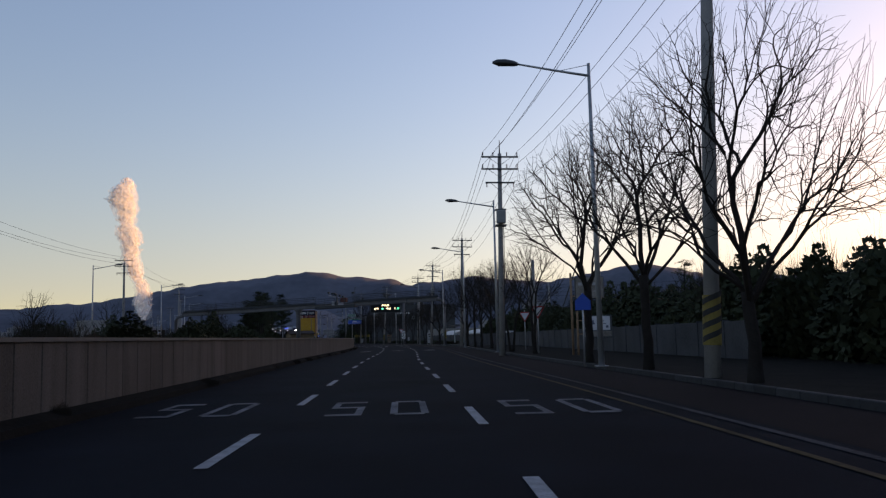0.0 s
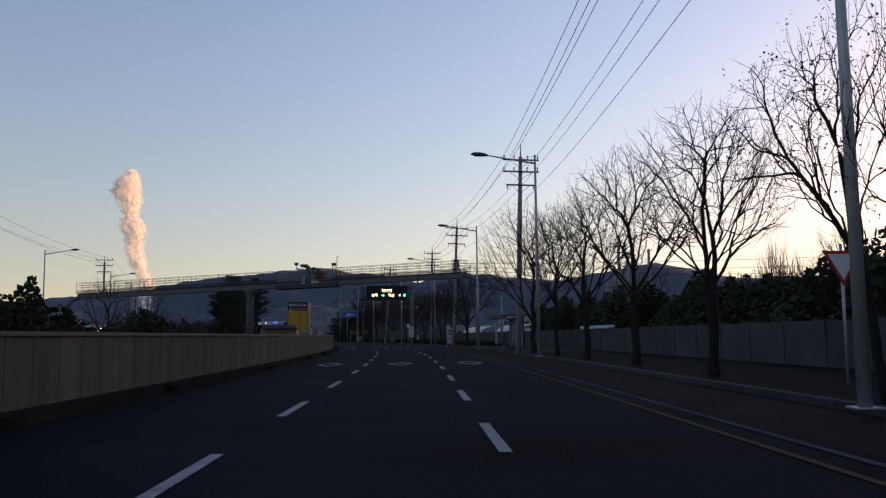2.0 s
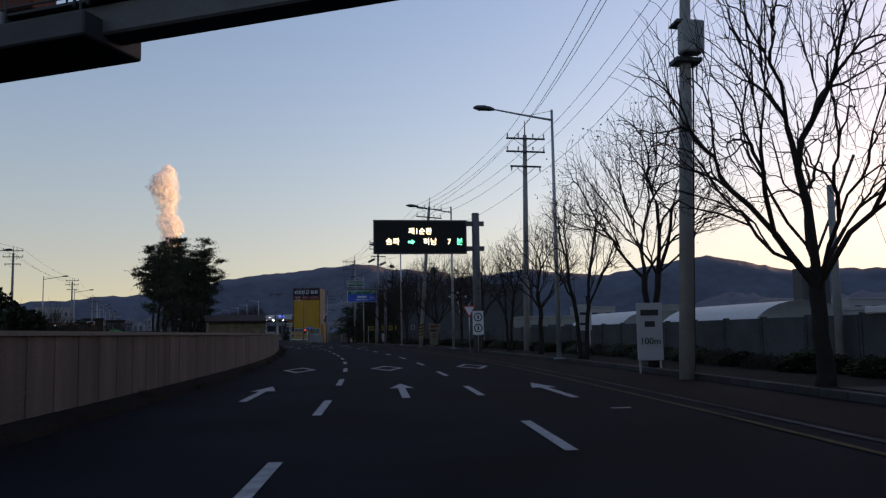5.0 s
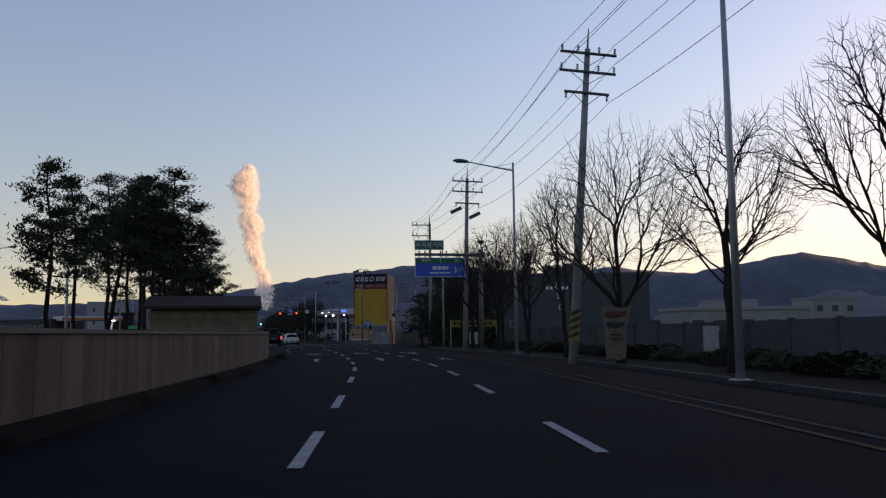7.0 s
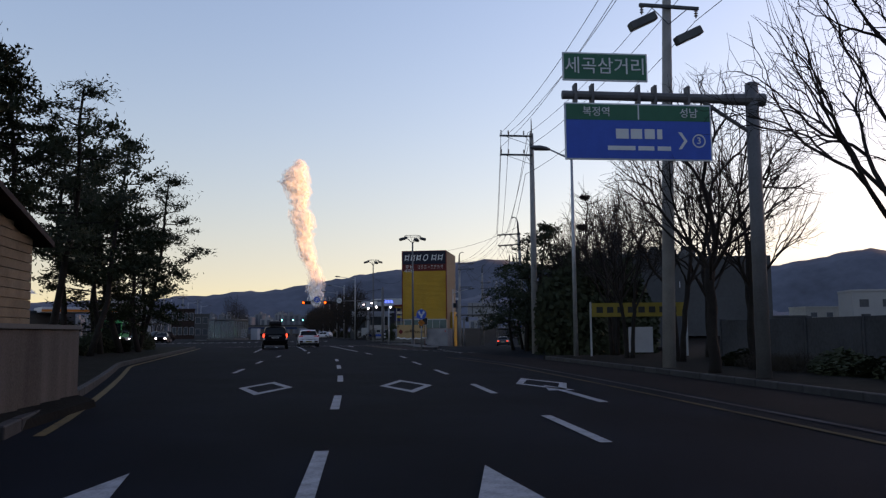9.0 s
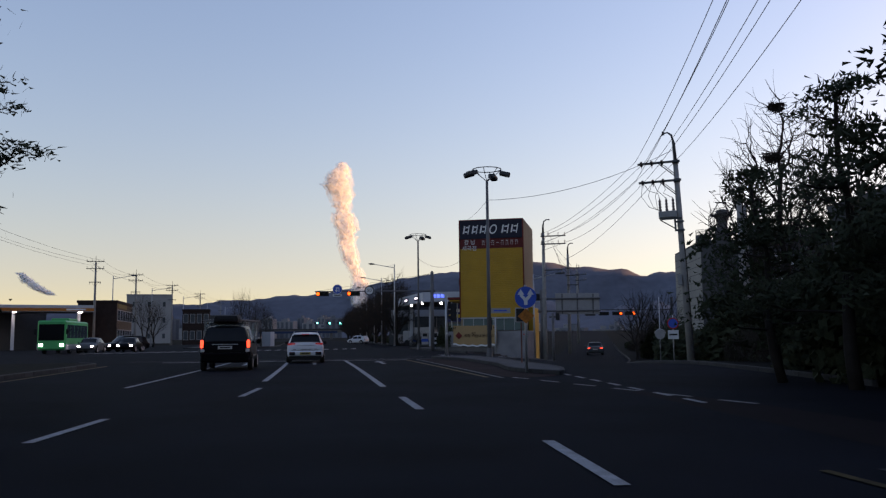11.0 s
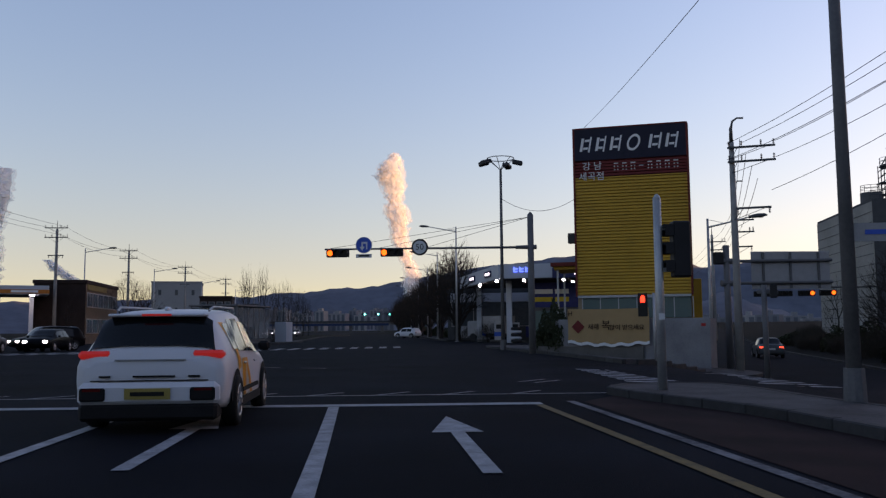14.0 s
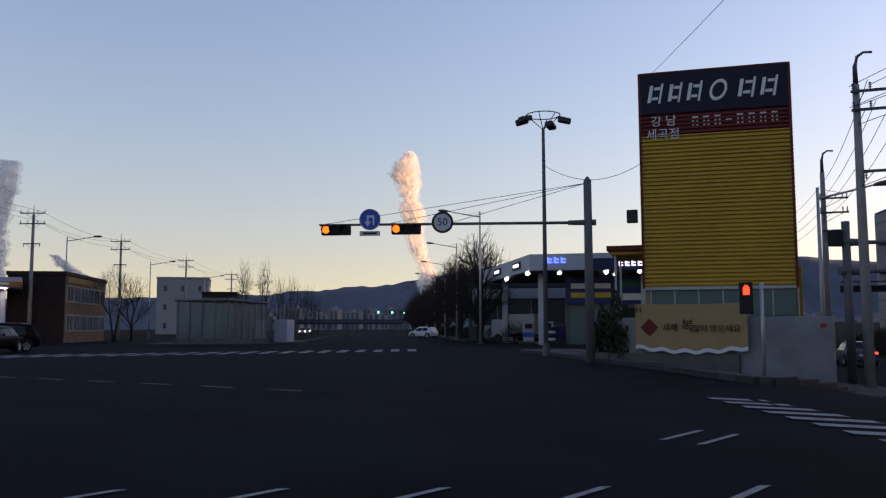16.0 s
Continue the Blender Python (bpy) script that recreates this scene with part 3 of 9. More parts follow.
def plume(name, az, dist, profile, label, eye=(-35, 170)):
    """A billowing column in three layers; profile: rows of elevation, sideways shift and half width, in degrees."""
    a0 = radians(az)
    eye = Vector((*eye, 0))
    fwd, side = Vector((-math.sin(a0), math.cos(a0), 0)), Vector((math.cos(a0), math.sin(a0), 0))
    el, sh, hw = [p[0] for p in profile], [p[1] for p in profile], [p[2] for p in profile]
    top = thing(name, pose(0, 0, 0), label, "steam plume", kind="stuff")
    unit = dist * math.tan(radians(sum(hw) / len(hw)))       # metres in a mean half width
    rings, around = 150, 56
    for layer, (pn, mt, size, rough) in enumerate((("core", STEAM[0], 0.62, 0.5), ("body", STEAM[1], 0.85, 0.65), ("edge", STEAM[2], 1.08, 0.85))):
        verts, faces = [], []
        for i in range(rings):
            e = el[0] + (el[-1] - el[0]) * i / (rings - 1)
            w = dist * math.tan(radians(float(np.interp(e, el, hw)))) * size
            if i in (0, rings - 1):
                w *= 0.05
            c = eye + fwd * dist + side * dist * math.tan(radians(float(np.interp(e, el, sh))))
            c.z = dist * math.tan(radians(e))
            for k in range(around):
                a = 2 * math.pi * k / around
                d = side * math.cos(a) + fwd * math.sin(a)
                q = (c + d * w) / unit
                # round bulges with sharp creases between them, and ragged small ones on top
                b = 1 - 2.0 * abs(noise.noise(q * 1.05 + Vector((layer * 0.15, 7.7, 0)))) - 0.45 * abs(noise.noise(q * 2.6))
                b += 0.16 * noise.noise(q * 6.0)
                verts.append(c + d * w * (0.95 + rough * (b - 0.52)) + Vector((0, 0, 0.25 * w * noise.noise(q * 1.7))))
        for i in range(rings - 1):
            for k in range(around):
                k2 = (k + 1) % around
                faces.append((i * around + k, i * around + k2, (i + 1) * around + k2, (i + 1) * around + k))
        me = bpy.data.meshes.new(pn)
        me.from_pydata(verts, [], faces)
        me.polygons.foreach_set("use_smooth", [True] * len(me.polygons))
        me.materials.append(mt)
        ob = new(pn, me)
        ob.parent = top
    return top


plume("steam_plume", 21.0, 2050, [(1.7, 0.7, 0.35), (2.8, 0.6, 0.55), (3.7, 0.65, 0.45), (4.4, 0.4, 0.42), (5.2, 0.0, 0.5), (6.2, -0.2, 0.5), (7.0, -0.15, 0.62), (7.8, -0.4, 0.72), (8.5, -0.5, 0.52), (9.3, -0.55, 0.68), (10.0, -0.85, 0.85), (10.7, -0.75, 0.72), (11.2, -0.5, 0.42), (11.55, -0.55, 0.2)],
      "tall billowing column of pale steam over the hills")
plume("steam_plume", 48.0, 330, [(2.0, 0.0, 0.5), (4, 0.1, 0.6), (6.5, -0.1, 0.65), (8.6, 0.2, 0.8), (10.4, 0.5, 0.6)], "grey billowing column of steam", (-48, 267))
plume("steam_plume", 43.6, 330, [(3.3, 0.9, 0.3), (3.7, 0.1, 0.4), (4.2, -0.6, 0.4), (4.8, -1.2, 0.25)], "small drifting puff of grey steam", (-48, 267))

# ---- lamp posts ----
def lamp_post(m, height=10.6, arm=2.5, label="tapered grey steel street lamp with a long curved arm", head_glow=None):
    top = thing("street_lamp", m, label, "street lamp", "street lamps")
    part("pole", tubes(([(0, 0, 0), (0, 0, height * 0.5), (0, 0, height)], [0.11, 0.085, 0.055])), STEEL, top, smooth=True)
    part("base_plate", boxes((-0.2, 0.2, -0.2, 0.2, 0, 0.03), bevel=0.008), STEEL, top)
    pts = [(0, 0, height - 0.45), (-arm * 0.3, 0, height - 0.33), (-arm * 0.6, 0, height - 0.2), (-arm, 0, height - 0.02)]
    part("arm", tubes((pts, [0.05, 0.045, 0.04, 0.035])), STEEL, top, smooth=True)
    part("tie_rod", tubes(([(0, 0, height - 0.05), (-arm * 0.45, 0, height - 0.28)], 0.012), seg=5), STEEL, top)
    bm = bmesh.new()
    rings = []
    for u, w, h0, h1 in ((0, 0.05, -0.04, 0.05), (0.15, 0.12, -0.05, 0.1), (0.45, 0.16, -0.05, 0.13), (0.75, 0.14, -0.05, 0.1), (0.9, 0.05, -0.03, 0.03)):
        z = height - 0.02 + u * 0.08
        rings.append([bm.verts.new((-arm - u, y, z + q)) for y, q in ((-w, h0), (-w, (h0 + h1) / 2), (-w * 0.5, h1), (w * 0.5, h1), (w, (h0 + h1) / 2), (w, h0))])
    for a, b in zip(rings, rings[1:]):
        for k in range(6):
            bm.faces.new((a[k], a[(k + 1) % 6], b[(k + 1) % 6], b[k]))
    bm.faces.new(rings[0]); bm.faces.new(rings[-1][::-1])
    bmesh.ops.recalc_face_normals(bm, faces=bm.faces)
    part("lamp_head", bm, DARK_STEEL, top, smooth=True)
    part("lens", boxes((-arm - 0.7, -arm - 0.2, -0.1, 0.1, height - 0.06, height - 0.035)), PALE_CONCRETE, top)
    return top


lamp = lamp_post(road_pose(40.4, 8.9, 0.15), 10.6)
for s, o in ((70.3, 8.8), (101.6, 8.8), (130.2, 8.75), (161.4, 8.9), (188.5, 8.9), (215.3, 9.2)):
    copy_thing(lamp, road_pose(s, o, 0.15))
for s, o in ((352.2, 6.5), (378, 6.6), (404, 7), (430, 7), (458, 7)):
    copy_thing(lamp, road_pose(s, o, 0.1))
for s in (75, 112, 150, 186, 222, 262, 300):
    copy_thing(lamp, road_pose(s, -33.5, 0.0, 180))
for x, y in ((-112.7, 333.7), (-126, 362.8), (-138, 392), (-150, 422), (-162, 452)):
    copy_thing(lamp, pose(x, y, 0, 0, 0, 205))

# ---- utility poles and wires ----
CERAMIC = mat("insulator_ceramic", (0.16, 0.13, 0.12), 0.3, var=0.1)
STRIPE_Y = mat("warning_yellow", (0.16, 0.125, 0.035), 0.6, var=0.2, scale=4)
STRIPE_K = mat("warning_black", (0.03, 0.03, 0.03), 0.6, var=0.2)
TRAFO = mat("transformer_grey", (0.22, 0.225, 0.23), 0.55, var=0.12, scale=3)


def insulator(bm, x, y, z, h=0.26):
    tube(bm, [(x, y, z), (x, y, z + h)], [0.025, 0.02], 6)
    for q in (0.35, 0.65, 0.95):
        tube(bm, [(x, y, z + h * (q - 0.1)), (x, y, z + h * q)], [0.065, 0.04], 8)


def utility_pole(m, height=13.9, trafo=False, stripes=False, arms=((12.75, 2.4), (11.95, 2.4), (11.05, 1.9)), lights=False, shift=0.0, hook=False):
    label = "grey concrete utility pole with steel crossarms" + (" and a box transformer" if trafo else "") + (" and a striped base" if stripes else "")
    top = thing("utility_pole", m, label, "utility pole", "utility poles")
    part("pole", tubes(([(0, 0, -0.2), (0, 0, height * 0.5), (0, 0, height - 0.9)], [0.2, 0.165, 0.12]), seg=12), POLE_CONC, top, smooth=True)
    if hook:
        part("hook", tubes(([(0, 0, height - 1.0), (0, 0, height - 0.2), (0.08, 0, height + 0.15), (0.3, 0, height + 0.3), (0.6, 0, height + 0.28)], [0.1, 0.08, 0.06, 0.045, 0.05]), seg=8), DARK_STEEL, top, "curved steel top bracket", smooth=True)
    else:
        part("spike", tubes(([(0, 0, height - 0.95), (0, 0, height)], [0.05, 0.02]), seg=6), DARK_STEEL, top)
    for i, (z, w) in enumerate(arms):
        arm = part("crossarm", boxes((shift - w / 2, shift + w / 2, -0.24, -0.14, z - 0.05, z + 0.05), bevel=0.01), DARK_STEEL, top)
        for x in ((-w / 2 + 0.08, -0.45, 0.45, w / 2 - 0.08) if i < 2 else (-w / 2 + 0.08, w / 2 - 0.08)):
            bm = bmesh.new()
            insulator(bm, shift + x, -0.19, z + 0.05 if i < 2 else z - 0.3)
            part("insulator", bm, CERAMIC, arm)
        part("brace", tubes(([(0, -0.17, z - 0.55), (shift + w * 0.3, -0.19, z - 0.05)], 0.015), ([(0, -0.17, z - 0.55), (shift - w * 0.3, -0.19, z - 0.05)], 0.015), seg=5), DARK_STEEL, arm)
    if trafo:
        part("transformer", boxes((-0.28, 0.3, -0.62, -0.16, 8.35, 9.2), bevel=0.04), TRAFO, top, "grey switch box on the pole")
        part("bracket", boxes((-0.34, 0.36, -0.3, 0.3, 8.2, 8.3)), DARK_STEEL, top)
        part("bracket", boxes((-0.34, 0.36, -0.3, 0.3, 9.25, 9.32)), DARK_STEEL, top)
        part("cable", tubes(([(0.16, 0, 9.4), (0.22, 0, 7.5), (0.2, 0, 3.0), (0.21, 0, 0.1)], 0.025), seg=6), WIRE, top)
    if stripes:
        bm = bmesh.new()
        tube(bm, [(0, 0, 0.8), (0, 0, 2.0)], [0.222, 0.214], 14, cap=False)
        guard = part("warning_sleeve", bm, STRIPE_Y, top, "yellow and black striped sleeve")
        for k in range(4):
            bm = bmesh.new()
            vs = []
            for j in range(15):
                a = math.pi + math.pi * j / 14
                z = 0.85 + k * 0.3 + 0.3 * (j / 14)
                vs.append((bm.verts.new((0.226 * math.cos(a), 0.226 * math.sin(a), z)), bm.verts.new((0.226 * math.cos(a), 0.226 * math.sin(a), z + 0.14))))
            for (a, b), (c, d) in zip(vs, vs[1:]):
                bm.faces.new((a, c, d, b))
            part("stripe", bm, STRIPE_K, guard)
    if lights:
        for dz, dx in ((10.45, -0.9), (10.1, 0.55)):
            bm = boxes((dx - 0.45, dx + 0.45, -0.5, -0.2, dz - 0.12, dz + 0.14), bevel=0.03)
            bmesh.ops.rotate(bm, verts=bm.verts, cent=(dx, 0, dz), matrix=Matrix.Rotation(radians(-28), 3, "Y"))
            part("switchgear", bm, DARK_STEEL, top, "dark pole-top switchgear")
    return top


# station, offset, height, transformer, stripes, lean away from the road
POLES = [(31.9, 9.5, 13.9, 0, 1, 2.4), (65.9, 8.6, 13.9, 1, 0, 1.0), (113.0, 9.35, 13.9, 0, 0, 1.8), (148.0, 8.95, 13.9, 1, 0, 2.4), (175.5, 10.95, 13.9, 0, 0, 1.0), (203.5, 8.8, 13.9, 0, 1, 4.4), (232.6, 9.75, 13.9, 0, 0, 1.6)]
for s, o, h, tr, st, lean in POLES:
    utility_pole(road_pose(s, o, 0.12) @ pose(0, 0, 0, 0, lean, 0), h, bool(tr), bool(st), lights=s > 230)
utility_pole(road_pose(255.0, 11.2, 0.1), 13.4, arms=((12.3, 1.9), (11.2, 1.9)), shift=-0.95)
LPOLES = [(78, -34.6), (130.5, -34.9), (188.6, -34.8), (246, -34.6), (306, -34.5)]
for s, o in LPOLES:
    utility_pole(road_pose(s, o, 0), 13.4)
LP2 = [(-111.5, 328.2), (-121.8, 352.0), (-133, 380), (-146, 412), (-160, 446)]
for i, (x, y) in enumerate(LP2):
    utility_pole(pose(x, y, 0, 0, 0, 22), 13.2 if i else 13.0, arms=((12.2, 2.4), (11.2, 2.4), (9.3, 1.6)))
utility_pole(pose(-44.3, 301.1, -1.05, 0, 0, 0), 12.2, arms=((11.0, 2.2), (10.3, 2.2), (8.0, 1.6)), shift=0.9, hook=True)
utility_pole(pose(-44.2, 318.0, -0.6, 0, 0, 0), 11.4, arms=((9.0, 1.5), (8.2, 1.5), (7.2, 1.2)), shift=0.5, hook=True)
utility_pole(pose(-46.2, 345.0, 0.2, 0, 0, 0), 11.0, arms=((9.4, 1.6), (8.6, 1.6)), shift=0.5)


def capacitor_pole(m, height=10.9):
    """Pole with a hooked top, two crossarms out to one side and a capacitor on a bracket."""
    top = thing("utility_pole", m, "leaning concrete utility pole with a hooked top and a capacitor bracket", "utility pole", "utility poles")
    part("pole", tubes(([(0, 0, -0.2), (0, 0, height * 0.5), (0, 0, height - 0.5)], [0.2, 0.165, 0.125]), seg=14), POLE_CONC, top, smooth=True)
    part("hook", tubes(([(0, 0, height - 0.6), (-0.02, 0, height + 0.5), (-0.1, 0, height + 0.95), (-0.28, 0, height + 1.12), (-0.55, 0, height + 1.08)], [0.1, 0.085, 0.06, 0.045, 0.04]),
                       ([(-0.5, 0, height + 1.0), (-0.52, 0, height + 1.2)], 0.06), seg=8), DARK_STEEL, top, "curved steel top bracket", smooth=True)
    for z in (height - 0.5, height - 1.5):
        arm = part("crossarm", boxes((-1.95, 0.22, -0.27, -0.15, z - 0.055, z + 0.055), bevel=0.01), DARK_STEEL, top)
        part("clamp", tubes(([(0, 0, z - 0.1), (0, 0, z + 0.1)], 0.17), seg=12), DARK_STEEL, arm)
        part("brace", tubes(([(-0.1, -0.17, z - 0.75), (-0.85, -0.21, z - 0.06)], 0.028), ([(-0.1, -0.12, z - 0.62), (-0.7, -0.16, z - 0.06)], 0.02), seg=5), DARK_STEEL, arm)
        for x in (-1.75, -1.22, -0.7):
            for y0, y1 in ((-0.27, -0.75), (-0.15, 0.3)):
                ribs = [(x, y0 + (y1 - y0) * k / 8, z + 0.02 - 0.03 * (k / 8)) for k in range(9)]
                part("strain_insulator", tubes((ribs, [0.03, 0.075, 0.035, 0.075, 0.035, 0.075, 0.035, 0.06, 0.02]), seg=8), CERAMIC, arm)
            part("jumper", tubes(([(x, -0.75, z), (x + 0.02, -0.5, z - 0.22), (x, -0.1, z - 0.24), (x, 0.3, z - 0.02)], 0.014), seg=5), WIRE, arm)
    bank = part("capacitor", boxes((-1.06, -0.14, -0.32, 0.02, 7.45, 7.8), bevel=0.03), TRAFO, top, "grey capacitor tank with three bushings")
    for k, x in enumerate((-0.95, -0.62, -0.28)):
        part("bushing", tubes(([(x, -0.15, 7.8 + 0.08 * q) for q in range(10)], [0.05, 0.085, 0.05, 0.085, 0.05, 0.08, 0.045, 0.075, 0.035, 0.02]), seg=9), CERAMIC, bank)
        part("lead", tubes(([(x, -0.15, 8.5), (x - 0.06 - 0.2 * k, -0.3, 8.75), (x - 0.5 + 0.08 * k, -0.45, 8.9), (-1.75 + 0.53 * k, -0.6, height - 1.52)], 0.013), seg=5), WIRE, bank)
        part("lead", tubes(([(-1.0 - 0.02 * k, -0.3, 7.85), (-1.5 + 0.2 * k, -0.45, 8.05), (-1.85 + 0.35 * k, -0.6, 8.6), (-1.75 + 0.53 * k, -0.75, height - 1.5)], 0.013), seg=5), WIRE, bank)
    part("bracket", boxes((-1.02, 0.1, -0.26, -0.16, 7.34, 7.42), (-0.3, -0.2, -0.26, -0.16, 6.75, 7.34), (-0.3, 0.2, -0.26, -0.16, 7.16, 7.24), (-0.3, 0.2, -0.26, -0.16, 6.7, 6.8)), DARK_STEEL, top)
    part("strut", tubes(([(-0.98, -0.21, 7.34), (-0.22, -0.21, 6.82)], 0.03), seg=5), DARK_STEEL, top)
    part("meter_box", boxes((-0.36, -0.14, -0.3, 0.1, 3.9, 4.45), bevel=0.02), TRAFO, top, "small grey box")
    part("cable", tubes(([(0.1, -0.12, 6.7), (0.15, -0.13, 5.0), (0.17, -0.14, 0.1)], 0.025), seg=6), WIRE, top)
    return top


capacitor_pole(pose(-32.6, 272.75, -0.1, 0, -2.2, 0))
blunt = thing("concrete_post", pose(-29.6, 277.0, 0.0), "blunt-topped bare concrete post beside the scrub", "post")
part("post", tubes(([(0, 0, -0.3), (0, 0, 5.0), (0, 0, 8.68)], [0.19, 0.16, 0.14]), seg=12), POLE_CONC, blunt, smooth=True)
part("band", tubes(([(0, 0, 7.55), (0, 0, 7.7)], 0.165), seg=12), DARK_STEEL, blunt)
part("box", boxes((0.12, 0.34, -0.1, 0.12, 7.1, 7.75), bevel=0.02), TRAFO, blunt)
part("plate", boxes((-0.55, 0.5, -0.24, -0.21, 1.8, 2.35), bevel=0.008), mat("plate_blue", (0.03, 0.07, 0.2), 0.6, var=0.1), blunt, "small blue plate")


def wire(pts, sag, label="black overhead power cable strung between poles", r=0.014):
    top = thing("power_cable", pose(0, 0, 0), label, "cable", "overhead cables")
    for a, b in zip(pts, pts[1:]):
        bm = bmesh.new()
        a, b = Vector(a), Vector(b)
        row = []
        for i in range(13):
            u = i / 12
            p = a.lerp(b, u)
            p.z -= sag * 4 * u * (1 - u)
            row.append(p)
        tube(bm, row, r, 4)
        part("span", bm, WIRE, top)
    return top


def tip(s, o, x, z):
    h = radians(heading(s))
    px, py = at(s, o)
    return px + x * math.cos(h), py + x * math.sin(h), z + 0.12


run = [(-15, 9.5), *[(p[0], p[1] + 13.0 * math.sin(radians(p[5]))) for p in POLES]]
for k, (x, z) in enumerate(((-1.12, 13.1), (-0.45, 13.1), (1.12, 13.1), (-1.12, 12.3), (1.12, 12.3), (0.87, 10.7))):
    wire([tip(s, o, x, z) for s, o in run] + [tip(255, 11.2, x * 0.7 - 1.0, z - 0.6), (-35.05 + 0.53 * k % 1.59, 272.6, 10.4 if k < 3 else 9.4), (-43.4 + x, 301.1, z - 2.9)], 0.55)
for x, z in ((-1.1, 12.9), (1.1, 12.9), (0.4, 12.1)):
    wire([tip(s, o, x, z) for s, o in [(20, -34.6), *LPOLES]] + [(px + x, py, z - 0.6) for px, py in LP2], 0.7)
for k, z in enumerate((12.0, 11.2, 10.6, 10.0)):
    wire([(-43.9 + k * 0.25, 301.1, z - 1.6), (-44.2, 318, z - 2.7), (-46, 345, z - 2.0), (-52, 400, z - 1)], 0.4)
wire([(-42.93, 271.62, 8.6), (-33.1, 272.75, 10.95)], 0.6, r=0.012)
wire([(-42.93, 271.62, 8.6), (-52.0, 303.0, 11.9)], 0.2, r=0.012)
wire([(-56.9, 304.5, 8.7), (-52.3, 302.8, 8.2)], 0.7, r=0.012)
for z, e in ((7.7, 11.0), (7.3, 9.6), (6.95, 8.6)):
    wire([(-1.3, 125.2, z + 0.33), (62, 152, e + 0.4)], 0.5, r=0.022)
# ---- bare street trees ----
def bare_tree_mesh(seed, height=8.5, width=6.0, fork=3.4, tips=800, leaves=0.0, twig=0.0055, low=0.25, stems=1, ragged=0.2):
    """Bare crown: twig ends fill an uneven bowl over the fork; branches part again and again on the way to them."""
    rng = random.Random(seed)
    trunk, crown, leaf = bmesh.new(), bmesh.new(), bmesh.new()
    cz, ax, az = fork + low * (height - fork), width / 2, (1 - low) * (height - fork)
    ends = []
    while len(ends) < tips:
        d = Vector((rng.gauss(0, 1), rng.gauss(0, 1), rng.gauss(0.25, 0.9))).normalized()
        q = (0.3 + 0.7 * rng.random() ** 0.4) * (1 + ragged * noise.noise(d * 2.1 + Vector((seed, 0, 0))) + 0.5 * ragged * noise.noise(d * 5.0 + Vector((0, seed, 0))))
        p = Vector((d.x * ax * q, d.y * ax * q, cz + d.z * az * q))
        if p.z > fork + 0.1 + 0.32 * math.hypot(p.x, p.y):
            ends.append(p)

    def put_leaves(p, n):
        for _ in range(n):
            c = p + Vector((rng.gauss(0, 0.12), rng.gauss(0, 0.12), rng.gauss(-0.05, 0.1)))
            a = Vector((rng.uniform(-1, 1), rng.uniform(-1, 1), rng.uniform(-1, 1))).normalized() * rng.uniform(0.02, 0.045)
            b = a.cross(Vector((rng.uniform(-1, 1), rng.uniform(-1, 1), rng.uniform(-1, 1))).normalized()) * 0.8
            leaf.faces.new([leaf.verts.new(c + q) for q in (a, b, -a, -b)])

    thick = lambda n: twig * n ** 0.43

    def grow(p, d, group, r):
        """One length of wood from p towards the middle of its group of ends, then a parting."""
        n = len(group)
        mid = Vector((0, 0, 0))
        for e in group:
            mid += e
        mid /= n
        reach = mid - p
        L = reach.length
        f = 1.0 if n == 1 else (0.34 if n > 120 else (0.3 if n > 20 else 0.4)) * rng.uniform(0.6, 1.35)
        q = p + reach * f
        step = (q - p).length
        q += Vector((rng.gauss(0, 1), rng.gauss(0, 1), rng.gauss(0.1, 1))) * step * 0.07
        bend = p.lerp(q, 0.5) + d * step * 0.13 + Vector((rng.gauss(0, 1), rng.gauss(0, 1), rng.gauss(0, 1))) * step * 0.04
        r1 = thick(n) if n > 1 else twig * 0.55
        tube(crown, [p, bend, q], [r, (r + r1) / 2, r1], 6 if r > 0.035 else (4 if r > 0.014 else 3), cap=False)
        nd = (q - bend).normalized()
        if n == 1:
            if leaves and rng.random() < leaves:
                put_leaves(q, rng.randint(2, 6))
            return
        # part across the widest spread, seldom into equal halves
        rays = [((e - q).normalized(), e) for e in group]
        one = rays[rng.randrange(n)][0]
        far = min(rays, key=lambda w: w[0].dot(one))[0]
        axis = (max(rays, key=lambda w: -w[0].dot(far))[0] - far + Vector((rng.gauss(0, 0.1), rng.gauss(0, 0.1), rng.gauss(0, 0.1)))).normalized()
        order = [e for _, e in sorted(rays, key=lambda w: w[0].dot(axis))]
        cut = min(n - 1, max(1, int(n * rng.choice((0.28, 0.4, 0.5, 0.6, 0.72)))))
        for sub in (order[:cut], order[cut:]):
            grow(q, nd, sub, min(r1, thick(len(sub)) * 1.12))

    r0 = thick(tips) * 1.15
    rest = ends
    for k in range(stems):
        mine = rest if k == stems - 1 else [e for e in rest if e.x * (1 if seed % 2 else -1) + e.y * 0.3 > 0]
        rest = [e for e in rest if e not in mine] if k < stems - 1 else []
        lean = Vector((sum(e.x for e in mine), sum(e.y for e in mine), 0)) / len(mine)
        rs = r0 * (1.0 if stems == 1 else 0.75)
        foot = Vector((0, 0, -0.15)) if stems == 1 else lean.normalized() * 0.1 + Vector((0, 0, -0.15))
        top = Vector((lean.x * 0.16 * stems, lean.y * 0.16 * stems, fork * (0.82 if stems == 1 else 0.9)))
        pts = [foot.lerp(top, i / 6) + Vector((rng.gauss(0, 0.025), rng.gauss(0, 0.025), 0)) for i in range(7)]
